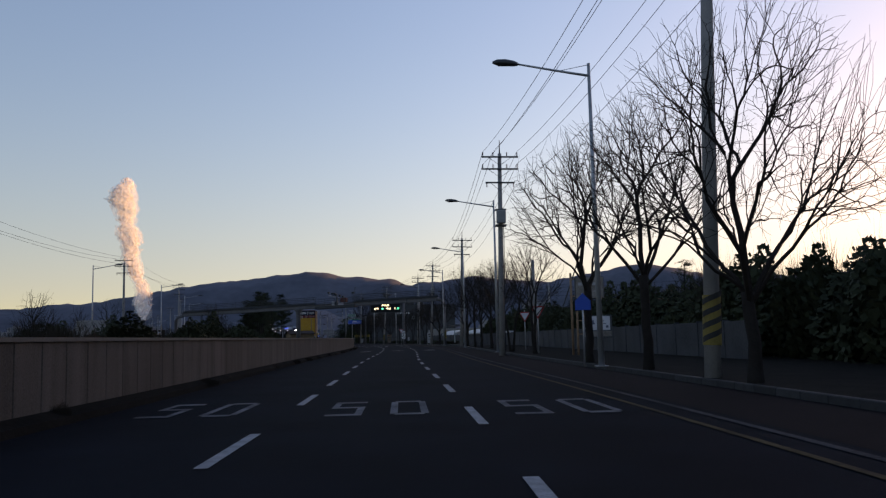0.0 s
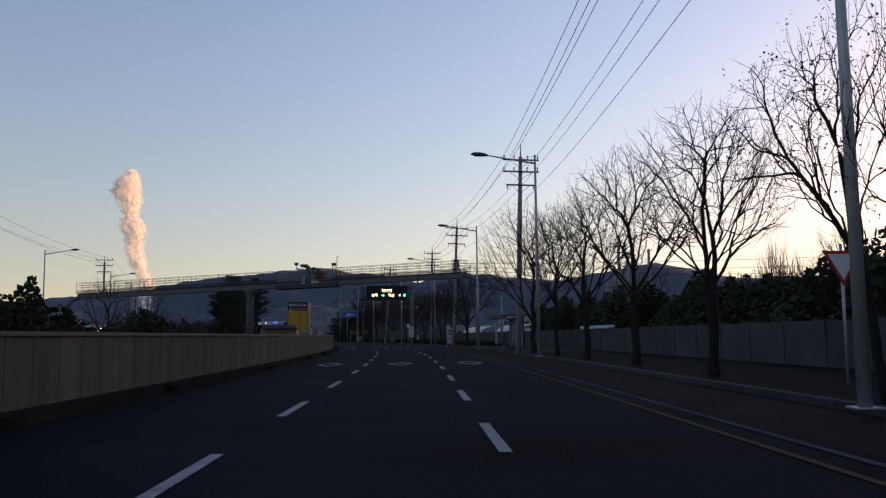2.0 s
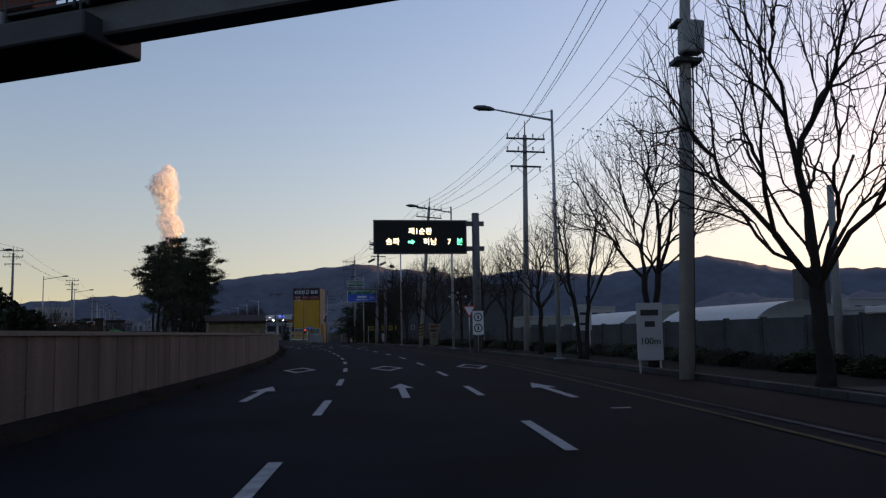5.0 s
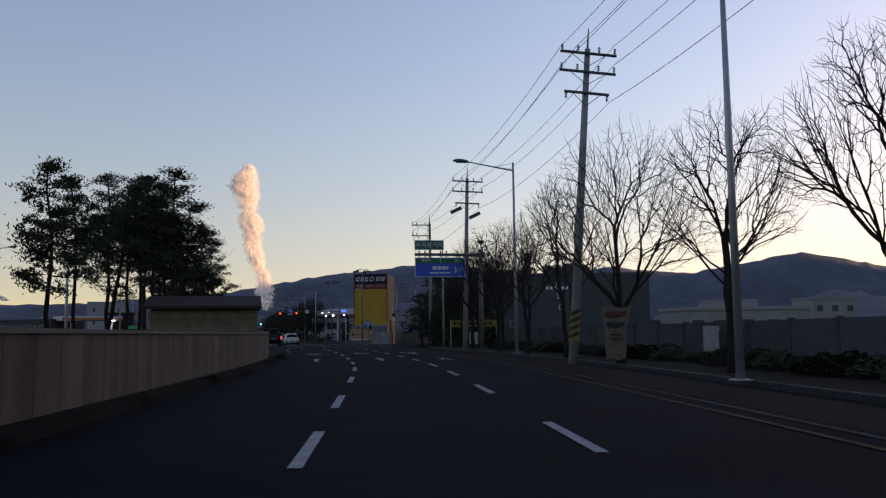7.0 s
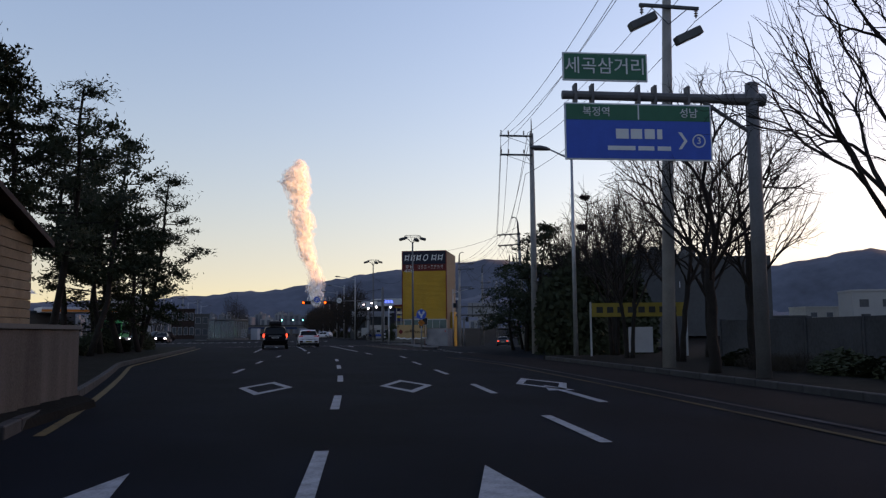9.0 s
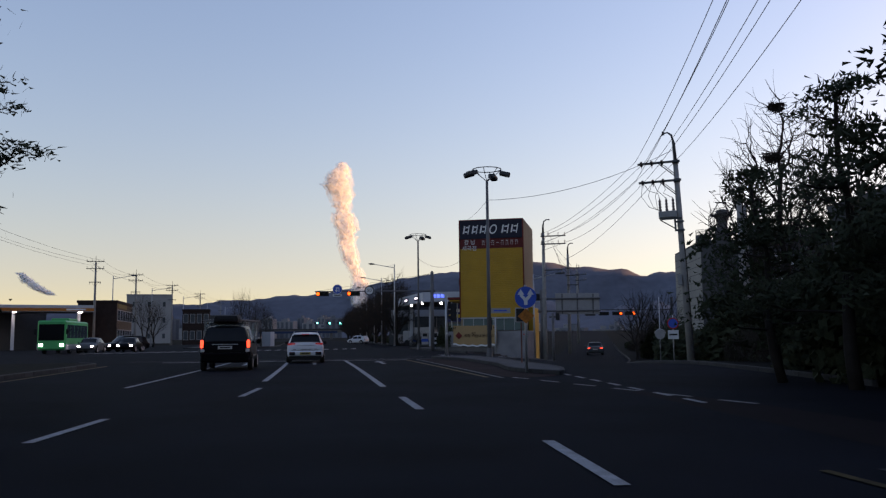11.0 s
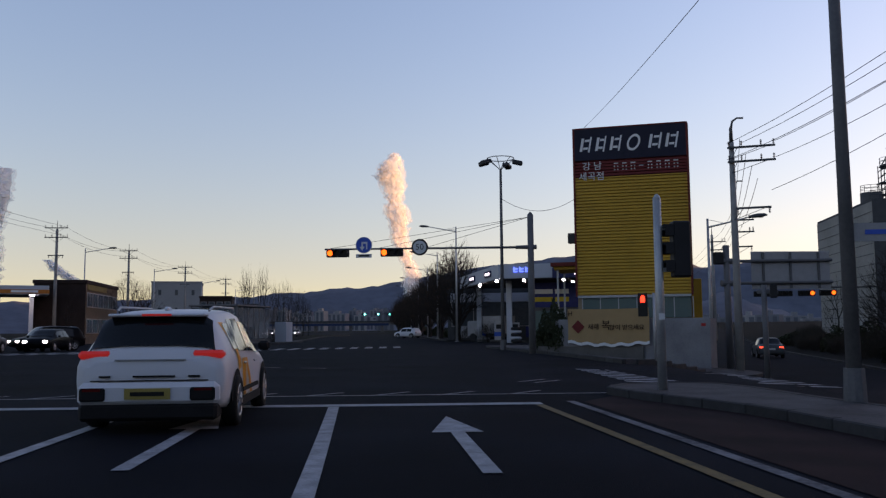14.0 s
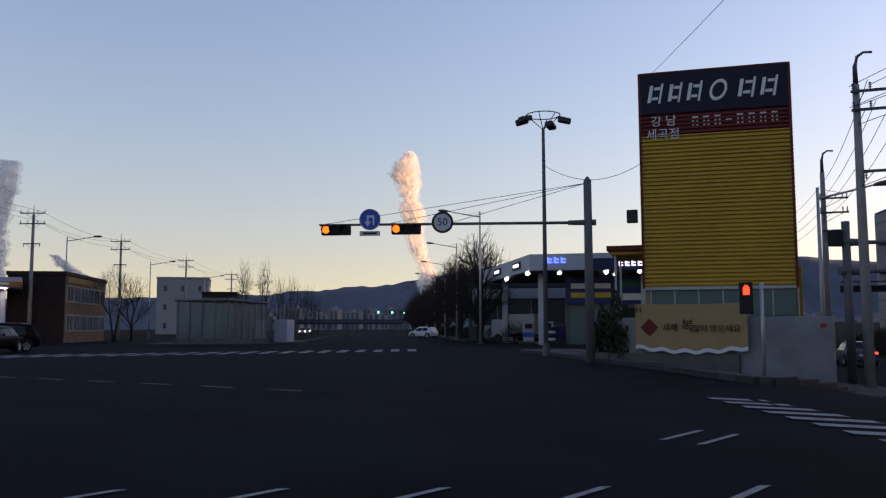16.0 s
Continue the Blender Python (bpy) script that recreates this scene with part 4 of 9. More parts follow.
        tube(trunk, pts, [rs * c for c in (1.5, 1.2, 1.08, 1.02, 1.0, 1.0, 1.04)], 9)
        # main limbs spring close together round the head of the stem and run straight to their share of the crown
        count = 7 if stems == 1 else 4
        aims = [Vector((0.1, 0, 1)).normalized()]
        for i in range(count - 1):
            a, up = seed + 6.2832 * (i + rng.uniform(-0.25, 0.25)) / (count - 1), 0.5 if i % 2 else 1.05
            aims.append(Vector((math.cos(a), math.sin(a), up)).normalized())
        groups = [[] for _ in aims]
        for e in mine:
            way = (e - top).normalized()
            groups[max(range(count), key=lambda i: aims[i].dot(way))].append(e)
        for g in groups:
            if g:
                mid = sum(g, Vector()) / len(g)
                grow(top - Vector((0, 0, rng.uniform(0.02, 0.45))), ((mid - top).normalized() + Vector((0, 0, 0.25))).normalized(), g, thick(len(g)) * 1.2)
    return trunk, crown, leaf


def tree(name, seed, label, group="", **kw):
    top = thing(name, pose(0, 0, -60), label, "tree", group)
    t, c, l = bare_tree_mesh(seed, **kw)
    part("trunk", t, BARK, top, smooth=True)
    part("crown", c, TWIG, top, "bare branches and twigs")
    if len(l.faces):
        part("leaves", l, DRY_LEAF, top, "withered leaves")
    else:
        l.free()
    return top


KIND = [tree("bare_tree", 11, "bare fan-crowned winter tree on the grass verge", "roadside trees", height=8.6, width=6.4, fork=3.5, tips=1250),
        tree("bare_tree", 24, "stout bare spreading winter tree on the grass verge", "roadside trees", height=9.0, width=7.4, fork=2.5, tips=1400),
        tree("bare_tree", 37, "narrow bare street tree with twin stems", "roadside trees", height=8.6, width=5.0, fork=3.2, tips=1050, stems=2),
        tree("leafy_tree", 41, "winter tree still bearing withered brown leaves", "roadside trees", height=8.4, width=6.6, fork=3.2, tips=1050, leaves=0.32, stems=2),
        tree("bare_tree", 59, "slender bare young tree", "roadside trees", height=6.2, width=2.6, fork=1.6, tips=220, twig=0.007),
        tree("leafy_tree", 71, "dark street tree thick with twigs and dead leaves", "far street trees", height=9.0, width=6.4, fork=1.9, tips=620, leaves=0.5, twig=0.012),
        tree("bare_tree", 83, "bare winter tree in the scrub beyond the wall", "scrub trees", height=8.6, width=6.0, fork=2.2, tips=300, twig=0.011)]


def plant(k, m, scale=1.0, turn=0.0):
    ob = copy_thing(KIND[k], m @ pose(0, 0, 0, 0, 0, turn))
    ob.scale = (scale, scale, scale)
    return ob


ROW = [(16.5, 9.9, 1, 1.05), (29.5, 9.5, 1, 0.95), (37.0, 9.5, 0, 1.0), (44.6, 9.5, 0, 1.08), (62.6, 10.2, 2, 0.86), (71.5, 9.9, 3, 0.82), (79.7, 9.9, 2, 0.9), (88.0, 10.1, 0, 0.95), (95.2, 9.9, 0, 0.9), (102.8, 10, 2, 1.0),
       (109.5, 9.8, 1, 1.08), (142.6, 9.6, 1, 1.05), (152.0, 9.5, 3, 1.0), (160.6, 9.7, 2, 0.9), (168.0, 9.8, 0, 0.82), (177, 10.3, 2, 0.85), (184.5, 10.2, 0, 0.82), (192, 10.2, 2, 0.9), (199.8, 9.6, 1, 1.0), (206.9, 9.6, 2, 1.02),
       (214.0, 9.5, 3, 0.92), (221.2, 9.55, 0, 0.97), (229.3, 9.6, 0, 0.95), (237, 12, 3, 0.95), (241, 15, 0, 0.95), (233, 12.6, 2, 0.9), (245, 12.4, 2, 0.9), (249, 13.8, 0, 0.95), (253, 12.8, 2, 0.85), (241, 11.6, 2, 0.8), (257, 14.5, 0, 0.8)]
for i, (s, o, k, c) in enumerate(ROW):
    plant(k, road_pose(s, o, 0.12), c, i * 67.0)
for i in range(36):
    plant(5, road_pose(359 + i * 5.2, 7.3 + (i * 5 % 4) * 0.35 - i * 0.02, 0.05), 1.02 + (i * 7 % 4) * 0.06, i * 71.0)
for i in range(14):
    ob = plant(4, road_pose(366 + i * 7.0, -14.5 - (i % 2) * 1.5, 0.1), 1.0, i * 53.0)
    ob.scale = (0.75, 0.75, 1.35 + (i * 5 % 4) * 0.1)
for i, (x, y, k, c) in enumerate(((-109.8, 337.5, 3, 0.95), (-111.1, 341.7, 6, 0.88), (-104, 322, 4, 0.8), (-24, 290, 3, 1.45), (-27, 297, 0, 1.3), (-30, 310, 4, 1.2), (-34, 322, 6, 0.9), (-36, 338, 4, 1.1), (-36.6, 303, 6, 0.75), (-36.2, 307, 6, 0.8), (-36.0, 312, 6, 0.75))):
    plant(k, pose(x, y, fall(x, y) - 0.05), c, i * 97.0)


def nest(x, y, z, r):
    """A magpie's bowl of crossed sticks."""
    rng = random.Random(int(z * 100))
    top = thing("bird_nest", pose(x, y, z), "dark ball of sticks, a bird nest wedged in the branches", "nest", "nests in the bare trees")
    bm = bmesh.new()
    for _ in range(170):
        a, u = rng.uniform(0, 2 * math.pi), rng.uniform(-1, 0.55)
        c = Vector((math.cos(a) * math.sqrt(1 - u * u) * r, math.sin(a) * math.sqrt(1 - u * u) * r, u * r * 0.8)) * rng.uniform(0.55, 1.0)
        d = Vector((rng.gauss(0, 1), rng.gauss(0, 1), rng.gauss(0.1, 0.4))).normalized() * r * rng.uniform(0.4, 0.85)
        tube(bm, [c - d, c + d * 0.1 + Vector((0, 0, 0.02)), c + d], r * 0.045, 4)
    part("sticks", bm, TWIG, top)


for seed, (x, y), kw in ((97, (-26.95, 279.5), dict(height=16.4, width=7.6, fork=7.6, tips=620, twig=0.0125, ragged=0.5, low=0.2, stems=1)),
                         (101, (-28.75, 278.3), dict(height=11.8, width=5.4, fork=6.6, tips=360, twig=0.0125, ragged=0.5, low=0.25, stems=1)),
                         (107, (-24.6, 277.2), dict(height=14.5, width=7.0, fork=5.0, tips=520, twig=0.0125, ragged=0.5, low=0.2, stems=1))):
    ob = tree("bare_tree", seed, "tall bare locust tree with crooked dark limbs", "trees beside the side street", **kw)
    ob.matrix_basis = pose(x, y, fall(x, y) - 0.1, 0, 0, seed * 31.0)
for x, y, z, r in ((-27.12, 279.5, 14.6, 0.42), (-27.5, 279.5, 11.6, 0.5), (-28.6, 278.3, 8.8, 0.38)):
    nest(x, y, z, r)
for i in range(16):
    plant((4, 6, 4, 6)[i % 4], road_pose(20 + i * 13.0, -24 - (i * 37 % 9), 0.05), 0.75 + (i * 13 % 5) * 0.06, i * 41.0)
for i in range(14):
    plant((6, 4, 6)[i % 3], road_pose(18 + i * 9.0, 19 + (i * 29 % 8), 0.1), 0.6 + (i * 17 % 5) * 0.06, i * 83.0)
for ob in KIND:
    for q in (*ob.children_recursive, ob):
        bpy.data.objects.remove(q)


# ---- pines ----
def pine_mesh(seed, height, bare=0.4, spread=2.2):
    """A leaning stem, crooked limbs that turn up, and ragged tufts of needles of many sizes along them."""
    rng = random.Random(seed)
    trunk, limbs, needles = bmesh.new(), bmesh.new(), bmesh.new()
    p, pts, rad = Vector((0, 0, -0.1)), [], []
    lean, way = rng.uniform(0.02, 0.07), rng.uniform(0, 6.28)
    for i in range(9):
        pts.append(p.copy())
        rad.append(0.17 * (1 - i / 9.5) + 0.02)
        p = p + Vector((lean * math.cos(way) * 3 + rng.gauss(0, 0.14), lean * math.sin(way) * 3 + rng.gauss(0, 0.14), height / 8.6))
    tube(trunk, pts, rad, 8)
    tufts = []
    n = int(height * 1.7)
    for k in range(n):
        u = bare + (1 - bare) * (k + rng.random()) / n
        j = u * 8
        a = pts[min(8, int(j))].lerp(pts[min(8, int(j) + 1)], j - int(j))
        az = k * 2.4 + rng.uniform(-0.9, 0.9)
        q = (u - bare) / (1 - bare)
        L = spread * (0.55 + 0.6 * math.sin(math.pi * min(1, q * 1.15 + 0.15))) * (1 - 0.6 * q ** 2) * rng.choice((0.3, 0.6, 0.8, 1.0, 1.25))
        d = Vector((math.cos(az), math.sin(az), rng.uniform(-0.15, 0.3)))
        b = a + d * L * 0.5
        c = b + Vector((math.cos(az + rng.uniform(-0.5, 0.5)), math.sin(az + rng.uniform(-0.5, 0.5)), rng.uniform(0.1, 0.7))) * L * 0.5
        tube(limbs, [a, b, c], [0.05, 0.035, 0.012], 4, cap=False)
        tufts.append((c, rng.uniform(0.6, 1.0)))
        for _ in range(int(L * 1.35)):
            w = rng.uniform(0.35, 0.95)
            m = (a.lerp(b, w * 2) if w < 0.5 else b.lerp(c, w * 2 - 1)) + Vector((rng.gauss(0, 0.3), rng.gauss(0, 0.3), rng.gauss(0.12, 0.18)))
            tufts.append((m, rng.uniform(0.4, 0.9)))
    tufts += [(pts[-1] + Vector((rng.gauss(0, 0.3), rng.gauss(0, 0.3), rng.uniform(-0.5, 0.3))), 0.5) for _ in range(5)]
    for c, s in tufts:
        tilt = Vector((rng.gauss(0, 0.35), rng.gauss(0, 0.35), 0))
        for _ in range(int(110 * s)):
            d = Vector((rng.gauss(0, 0.5), rng.gauss(0, 0.5), rng.gauss(0, 0.14))) * s
            q = c + d + Vector((0, 0, d.x * tilt.x + d.y * tilt.y))
            a = Vector((rng.gauss(0, 1), rng.gauss(0, 1), rng.gauss(0.7, 0.7))).normalized() * rng.uniform(0.16, 0.34)
            b = a.orthogonal().normalized() * 0.06
            needles.faces.new([needles.verts.new(v) for v in (q - b, q + b, q + a)])
    return trunk, limbs, needles


def pine(seed, height, bare, spread, label="tall dark pine with flat needle clumps"):
    top = thing("pine_tree", pose(0, 0, 0), label, "tree", "pines on the median")
    t, l, nd = pine_mesh(seed, height, bare, spread)
    part("trunk", t, BARK, top, smooth=True)
    tagged(part("branchwork", l, BARK, top), kind="stuff")
    part("needles", nd, NEEDLE, top, "dark green needles")
    return top


PINES = [pine(3, 16.0, 0.5, 2.9), pine(5, 13.5, 0.34, 2.9), pine(8, 9.5, 0.16, 2.4, "low bushy dark pine on the median")]
spots = [(217, -15.5, 1, 0.85), (222, -14.2, 1, 0.87), (224, -11.6, 0, 0.75), (230, -11.3, 0, 0.9), (226, -16.5, 0, 0.8), (232, -15.5, 0, 0.88), (238.5, -14.5, 0, 0.96), (240, -16.0, 0, 0.9), (242.5, -15.0, 0, 1.0), (246, -13.6, 0, 0.94),
         (251, -13.8, 1, 1.1), (255, -12.8, 1, 1.0), (258.5, -15, 1, 1.05), (262, -12.8, 1, 1.04), (265, -15.2, 1, 1.0), (268, -13.2, 1, 1.0), (264, -12.2, 2, 0.95),
         (260, -13.5, 2, 1.0), (266, -12.7, 2, 0.9)]
used = set()
for i, (s, o, k, c) in enumerate(spots):
    m = road_pose(s, o, 0.1, i * 77.0) @ Matrix.Diagonal((c * 0.98, c * 0.98, c * 0.95, 1))
    if k not in used:
        used.add(k)
        PINES[k].matrix_basis = m
    else:
        ob = copy_thing(PINES[k], m)
        ob.matrix_basis = m
for i, (s, o, c) in enumerate(((257.0, 11.6, 0.78), (260.5, 12.0, 0.8), (263.5, 11.8, 0.62), (258.5, 14.0, 0.85), (266, 13.0, 0.5))):
    ob = copy_thing(PINES[2], pose(0, 0, 0))
    ob.matrix_basis = road_pose(s, o, 0.05, i * 50.0) @ Matrix.Diagonal((c * 1.1, c * 1.1, c, 1))
    tagged(ob, "dark young pine beside the slip road", "tree", "roadside pines")
ob = copy_thing(PINES[1], pose(0, 0, 0))
ob.matrix_basis = road_pose(73.2, 22.3, 0.0, 30.0) @ Matrix.Diagonal((0.5, 0.5, 0.5, 1))
tagged(ob, "small open-crowned pine behind the site wall", "tree")


# ---- shrubs ----
def shrub_mesh(seed, w, h, n, leafy):
    rng = random.Random(seed)
    bm = bmesh.new()
    for _ in range(n):
        a = rng.uniform(0, 6.283)
        r = w * math.sqrt(rng.random()) * 0.5
        z = h * rng.random() ** 0.7 * (1 - 0.55 * (2 * r / w) ** 2)
        c = Vector((r * math.cos(a), r * math.sin(a), z + noise.noise((r * math.cos(a), r * math.sin(a), seed)) * h * 0.3))
        if leafy:
            v = Vector((rng.gauss(0, 1), rng.gauss(0, 1), rng.gauss(0, 1))).normalized() * rng.uniform(0.09, 0.2)
            q = v.orthogonal().normalized() * rng.uniform(0.07, 0.14)
            bm.faces.new([bm.verts.new(c + d) for d in (v, q, -v, -q)])
        else:
            v = Vector((rng.gauss(0, 0.4), rng.gauss(0, 0.4), 1)).normalized() * rng.uniform(0.4, 1.0)
            q = v.orthogonal().normalized() * 0.012
            bm.faces.new([bm.verts.new(d) for d in (c - q, c + q, c + v)])
    return bm


SH = [("shrub", shrub_mesh(1, 3.4, 2.6, 1900, True), EVERGREEN, "dense dark evergreen shrub beside the road"), ("shrub", shrub_mesh(2, 3.0, 3.2, 1900, True), EVERGREEN, "tall dark evergreen bush beside the road"),
      ("bush", shrub_mesh(3, 3.2, 2.0, 1500, False), SHRUB, "bare twiggy brown winter bush")]
SHM = []
for k, (nme, bm, mt, lb) in enumerate(SH):
    me = bpy.data.meshes.new("foliage")
    bm.to_mesh(me)
    bm.free()
    me.materials.append(mt)
    st = bmesh.new()
    srng = random.Random(k)
    for _ in range(7):
        a, r = srng.uniform(0, 6.283), srng.uniform(0.3, 1.0)
        tube(st, [(0.1 * math.cos(a), 0.1 * math.sin(a), -0.1), (r * 0.5 * math.cos(a), r * 0.5 * math.sin(a), 0.7), (r * math.cos(a), r * math.sin(a), 1.7)], [0.03, 0.022, 0.008], 4, cap=False)
    ms = bpy.data.meshes.new("stems")
    st.to_mesh(ms)
    st.free()
    ms.materials.append(BARK)
    SHM.append((nme, me, ms, lb))


def bush(k, m, sx=1.0, sz=1.0):
    nme, me, ms, lb = SHM[k]
    top = thing(nme, m @ Matrix.Diagonal((sx, sx, sz, 1)), lb, "shrub", "shrubs")
    for pn, data in (("foliage" if k < 2 else "twig_crown", me), ("woody_base", ms)):
        new(pn, data).parent = top
    return top


thicket = random.Random(31)
for i in range(14):
    bush(thicket.choice((1, 0, 1)), road_pose(134 + i * 1.1, 18.5 + thicket.uniform(-0.8, 3.5), 0.05, thicket.uniform(0, 360)), thicket.uniform(0.9, 1.3), thicket.uniform(1.1, 1.6))

rng = random.Random(9)
for i in range(93):
    s = 4 + i * 1.35
    bush(rng.choice((0, 1, 1)), road_pose(s, 18.0 + rng.uniform(-0.4, 2.2), 0.05, rng.uniform(0, 360)), rng.uniform(1.0, 1.35), rng.uniform(1.0, 1.45))
for i in range(40):
    bush(2, road_pose(4 + i * 2.7, 20.5 + rng.uniform(-1, 2), 0.05, rng.uniform(0, 360)), rng.uniform(0.9, 1.2), rng.uniform(1.6, 2.3))
for i in range(96):
    s = 143 + i * 0.95
    bush(rng.choice((2, 0, 0)), road_pose(s, 12.2 + rng.uniform(-0.3, 0.5), 0.05, rng.uniform(0, 360)), rng.uniform(0.4, 0.55), rng.uniform(0.2, 0.28))
for i in range(60):
    s = 2 + i * 3.5
    bush(rng.choice((0, 2, 2, 1)), road_pose(s, -20 + rng.uniform(-8, 3), 0, rng.uniform(0, 360)), rng.uniform(1.0, 1.6), rng.uniform(0.9, 1.4))
for i in range(34):
    bush(rng.choice((1, 0, 1)), road_pose(251 + i * 0.55, 12.6 + rng.uniform(-1.0, 4) + i * 0.12, 0, rng.uniform(0, 360)), rng.uniform(0.8, 1.2), rng.uniform(1.0, 1.7))
for i in range(40):
    y = 262 + i * 2.3
    x = -30.0 - (y - 262) * 0.11 + rng.uniform(-0.5, 3)
    bush(rng.choice((1, 0, 2)), pose(x, y, fall(x, y), 0, 0, rng.uniform(0, 360)), rng.uniform(0.8, 1.2), rng.uniform(0.55, 1.1))
for i in range(22):
    bush(rng.choice((0, 2)), road_pose(222 + i * 2.4, -15 + rng.uniform(-4, 2), 0.08, rng.uniform(0, 360)), rng.uniform(0.5, 0.9), rng.uniform(0.4, 0.7))
for i in range(26):
    bush(rng.choice((0, 2)), road_pose(358 + i * 4.6, 10.5 + rng.uniform(-1.5, 1.5), 0.0, rng.uniform(0, 360)), rng.uniform(0.7, 1.0), rng.uniform(0.5, 0.9))
for i in range(30):
    s = 6 + i * 7.2 + rng.uniform(-2, 2)
    w = bush(2, road_pose(s, -3.62 + rng.uniform(-0.05, 0.15), 0.02, rng.uniform(0, 360)), rng.uniform(0.1, 0.22), rng.uniform(0.07, 0.14))
    tagged(w, "tuft of dead weeds at the parapet foot", "weeds", "roadside weeds")
# ---- traffic gantry ----
GREY_PAINT = mat("grey_painted_steel", (0.1, 0.1, 0.105), 0.6, metal=0.1, var=0.2, scale=1.5, bscale=20)
DARK_PAINT = mat("dark_painted_steel", (0.05, 0.052, 0.056), 0.6, metal=0.1, var=0.2, scale=1.5)
BOX_WHITE = mat("equipment_white", (0.3, 0.3, 0.31), 0.6, var=0.1, scale=2)
RUST = mat("rusty_red_steel", (0.12, 0.05, 0.04), 0.8, var=0.3, scale=4)

gantry = thing("traffic_gantry", pose(0.0, 125.05, 0.1, 0, 0, -13.2), "grey steel sensor gantry with a railed walkway spanning the road", "gantry")
arc = [(0, 0, -0.1), (0, 0, 5.8)]
part("post", tubes((arc, [0.2, 0.18]), seg=14), GREY_PAINT, gantry, smooth=True)
part("collar", tubes(([(0, 0, 5.65), (0, 0, 5.7), (0, 0, 5.9), (0, 0, 5.95)], [0.19, 0.27, 0.27, 0.22]), seg=14), GREY_PAINT, gantry)
bend = [(-1.25 * (1 - math.cos(radians(a))), 0, 5.95 + 0.87 * math.sin(radians(a))) for a in range(0, 91, 15)]
part("bend", tubes((bend, [0.21, 0.22, 0.23, 0.24, 0.25, 0.25, 0.25]), seg=12), GREY_PAINT, gantry, smooth=True)
part("beam", boxes((-22.0, -1.2, -0.3, 0.3, 6.42, 6.95), bevel=0.04), GREY_PAINT, gantry)
part("beam", boxes((-43.0, -22.02, -0.3, 0.3, 6.42, 6.95), bevel=0.04), GREY_PAINT, gantry)
part("post", tubes(([(-23.2, 0, -0.1), (-23.2, 0, 5.0), (-23.2, 0, 5.6), (-23.2, 0, 6.0)], [0.36, 0.34, 0.42, 0.8]), seg=16), GREY_PAINT, gantry, smooth=True)
part("collar", tubes(([(-23.2, 0, 4.95), (-23.2, 0, 5.0), (-23.2, 0, 5.06)], [0.36, 0.44, 0.36]), seg=16), GREY_PAINT, gantry)
part("post", tubes(([(-44.2, 0, -0.1), (-44.2, 0, 4.8), (-43.9, 0, 5.35), (-42.9, 0, 5.6)], [0.27, 0.24, 0.25, 0.25]), seg=12), GREY_PAINT, gantry, smooth=True)
part("platform", boxes((-20.2, -13.8, -0.75, 0.75, 6.28, 6.7), bevel=0.03), DARK_PAINT, gantry)
part("walkway", boxes((-43, -1.0, -0.42, 0.42, 6.97, 7.02)), DARK_PAINT, gantry)
post_me = None
for side in (-0.44, 0.44):
    for z in (7.06, 7.14, 7.24, 7.36, 7.62, 7.86, 8.12):
        for x0, x1 in ((-13.9, -0.95), (-43.0, -20.3)):
            drop = 0.0
            part("rail", tubes(([(x0, side, z - drop), (x1, side, z)], 0.028 if z < 7.3 else 0.02), seg=6), DARK_PAINT, gantry)
    for z in (6.95, 7.2, 7.5, 7.8):
        part("rail", tubes(([(-20.3, side * 1.6, z), (-13.9, side * 1.6, z)], 0.02), seg=6), DARK_PAINT, gantry)
        part("rail", tubes(([(-13.9, side * 1.6, z), (-13.3, side, z + 0.32)], 0.02), seg=6), DARK_PAINT, gantry)
    xs_posts = [*np.arange(-43, -20, 1.5), *np.arange(-13.9, -0.8, 1.17)]
    for x in xs_posts:
        if post_me is None:
            ob = part("rail_post", tubes(([(0, 0, 0), (0, 0, 1.16)], 0.022), seg=6), DARK_PAINT, gantry)
            post_me = ob.data
        else:
            ob = new("rail_post", post_me)
            ob.parent = gantry
        ob.matrix_basis = pose(x, side, 6.97)
    for x in (-20.2, -18.6, -17, -15.4, -13.9):
        ob = new("rail_post", post_me)
        ob.parent = gantry
        ob.matrix_basis = pose(x, side * 1.6, 6.7)
part("camera_mast", boxes((-16.84, -16.6, -0.5, -0.2, 6.7, 7.95), bevel=0.02), GREY_PAINT, gantry)
part("camera_bar", tubes(([(-18.06, -0.5, 8.22), (-17.95, -0.48, 8.24), (-16.15, -0.32, 7.76)], 0.075), seg=10), BOX_WHITE, gantry, smooth=True)
for x, z, big in ((-17.98, 8.7, 0.13), (-17.36, 8.51, 0.13), (-17.0, 8.45, 0.16), (-16.74, 8.31, 0.13), (-16.18, 8.15, 0.12), (-15.65, 7.98, 0.12)):
    bm = boxes((x - big, x + big, -0.78, -0.36, z - big, z + big * 0.9), (x - big * 1.1, x + big * 1.1, -0.84, -0.3, z + big * 0.85, z + big), bevel=0.025)
    bmesh.ops.rotate(bm, verts=bm.verts, cent=(x, -0.5, z), matrix=Matrix.Rotation(radians(9), 3, "X"))
    tube(bm, [(x, -0.5, z - 0.42), (x, -0.5, z - big + 0.02)], 0.035, 8)
    part("enforcement_camera", bm, DARK_PAINT, gantry)
part("cabinet", boxes((-17.53, -17.08, -0.4, 0.1, 6.68, 7.36), bevel=0.02), BOX_WHITE, gantry, "white equipment cabinet")
part("cabinet", boxes((-17.04, -16.86, -0.4, 0.1, 6.75, 7.32), bevel=0.02), DARK_PAINT, gantry, "dark narrow equipment box")
part("cabinet", boxes((-16.2, -15.25, -0.3, 0.3, 7.12, 7.78), bevel=0.02), RUST, gantry, "rusty red equipment box")
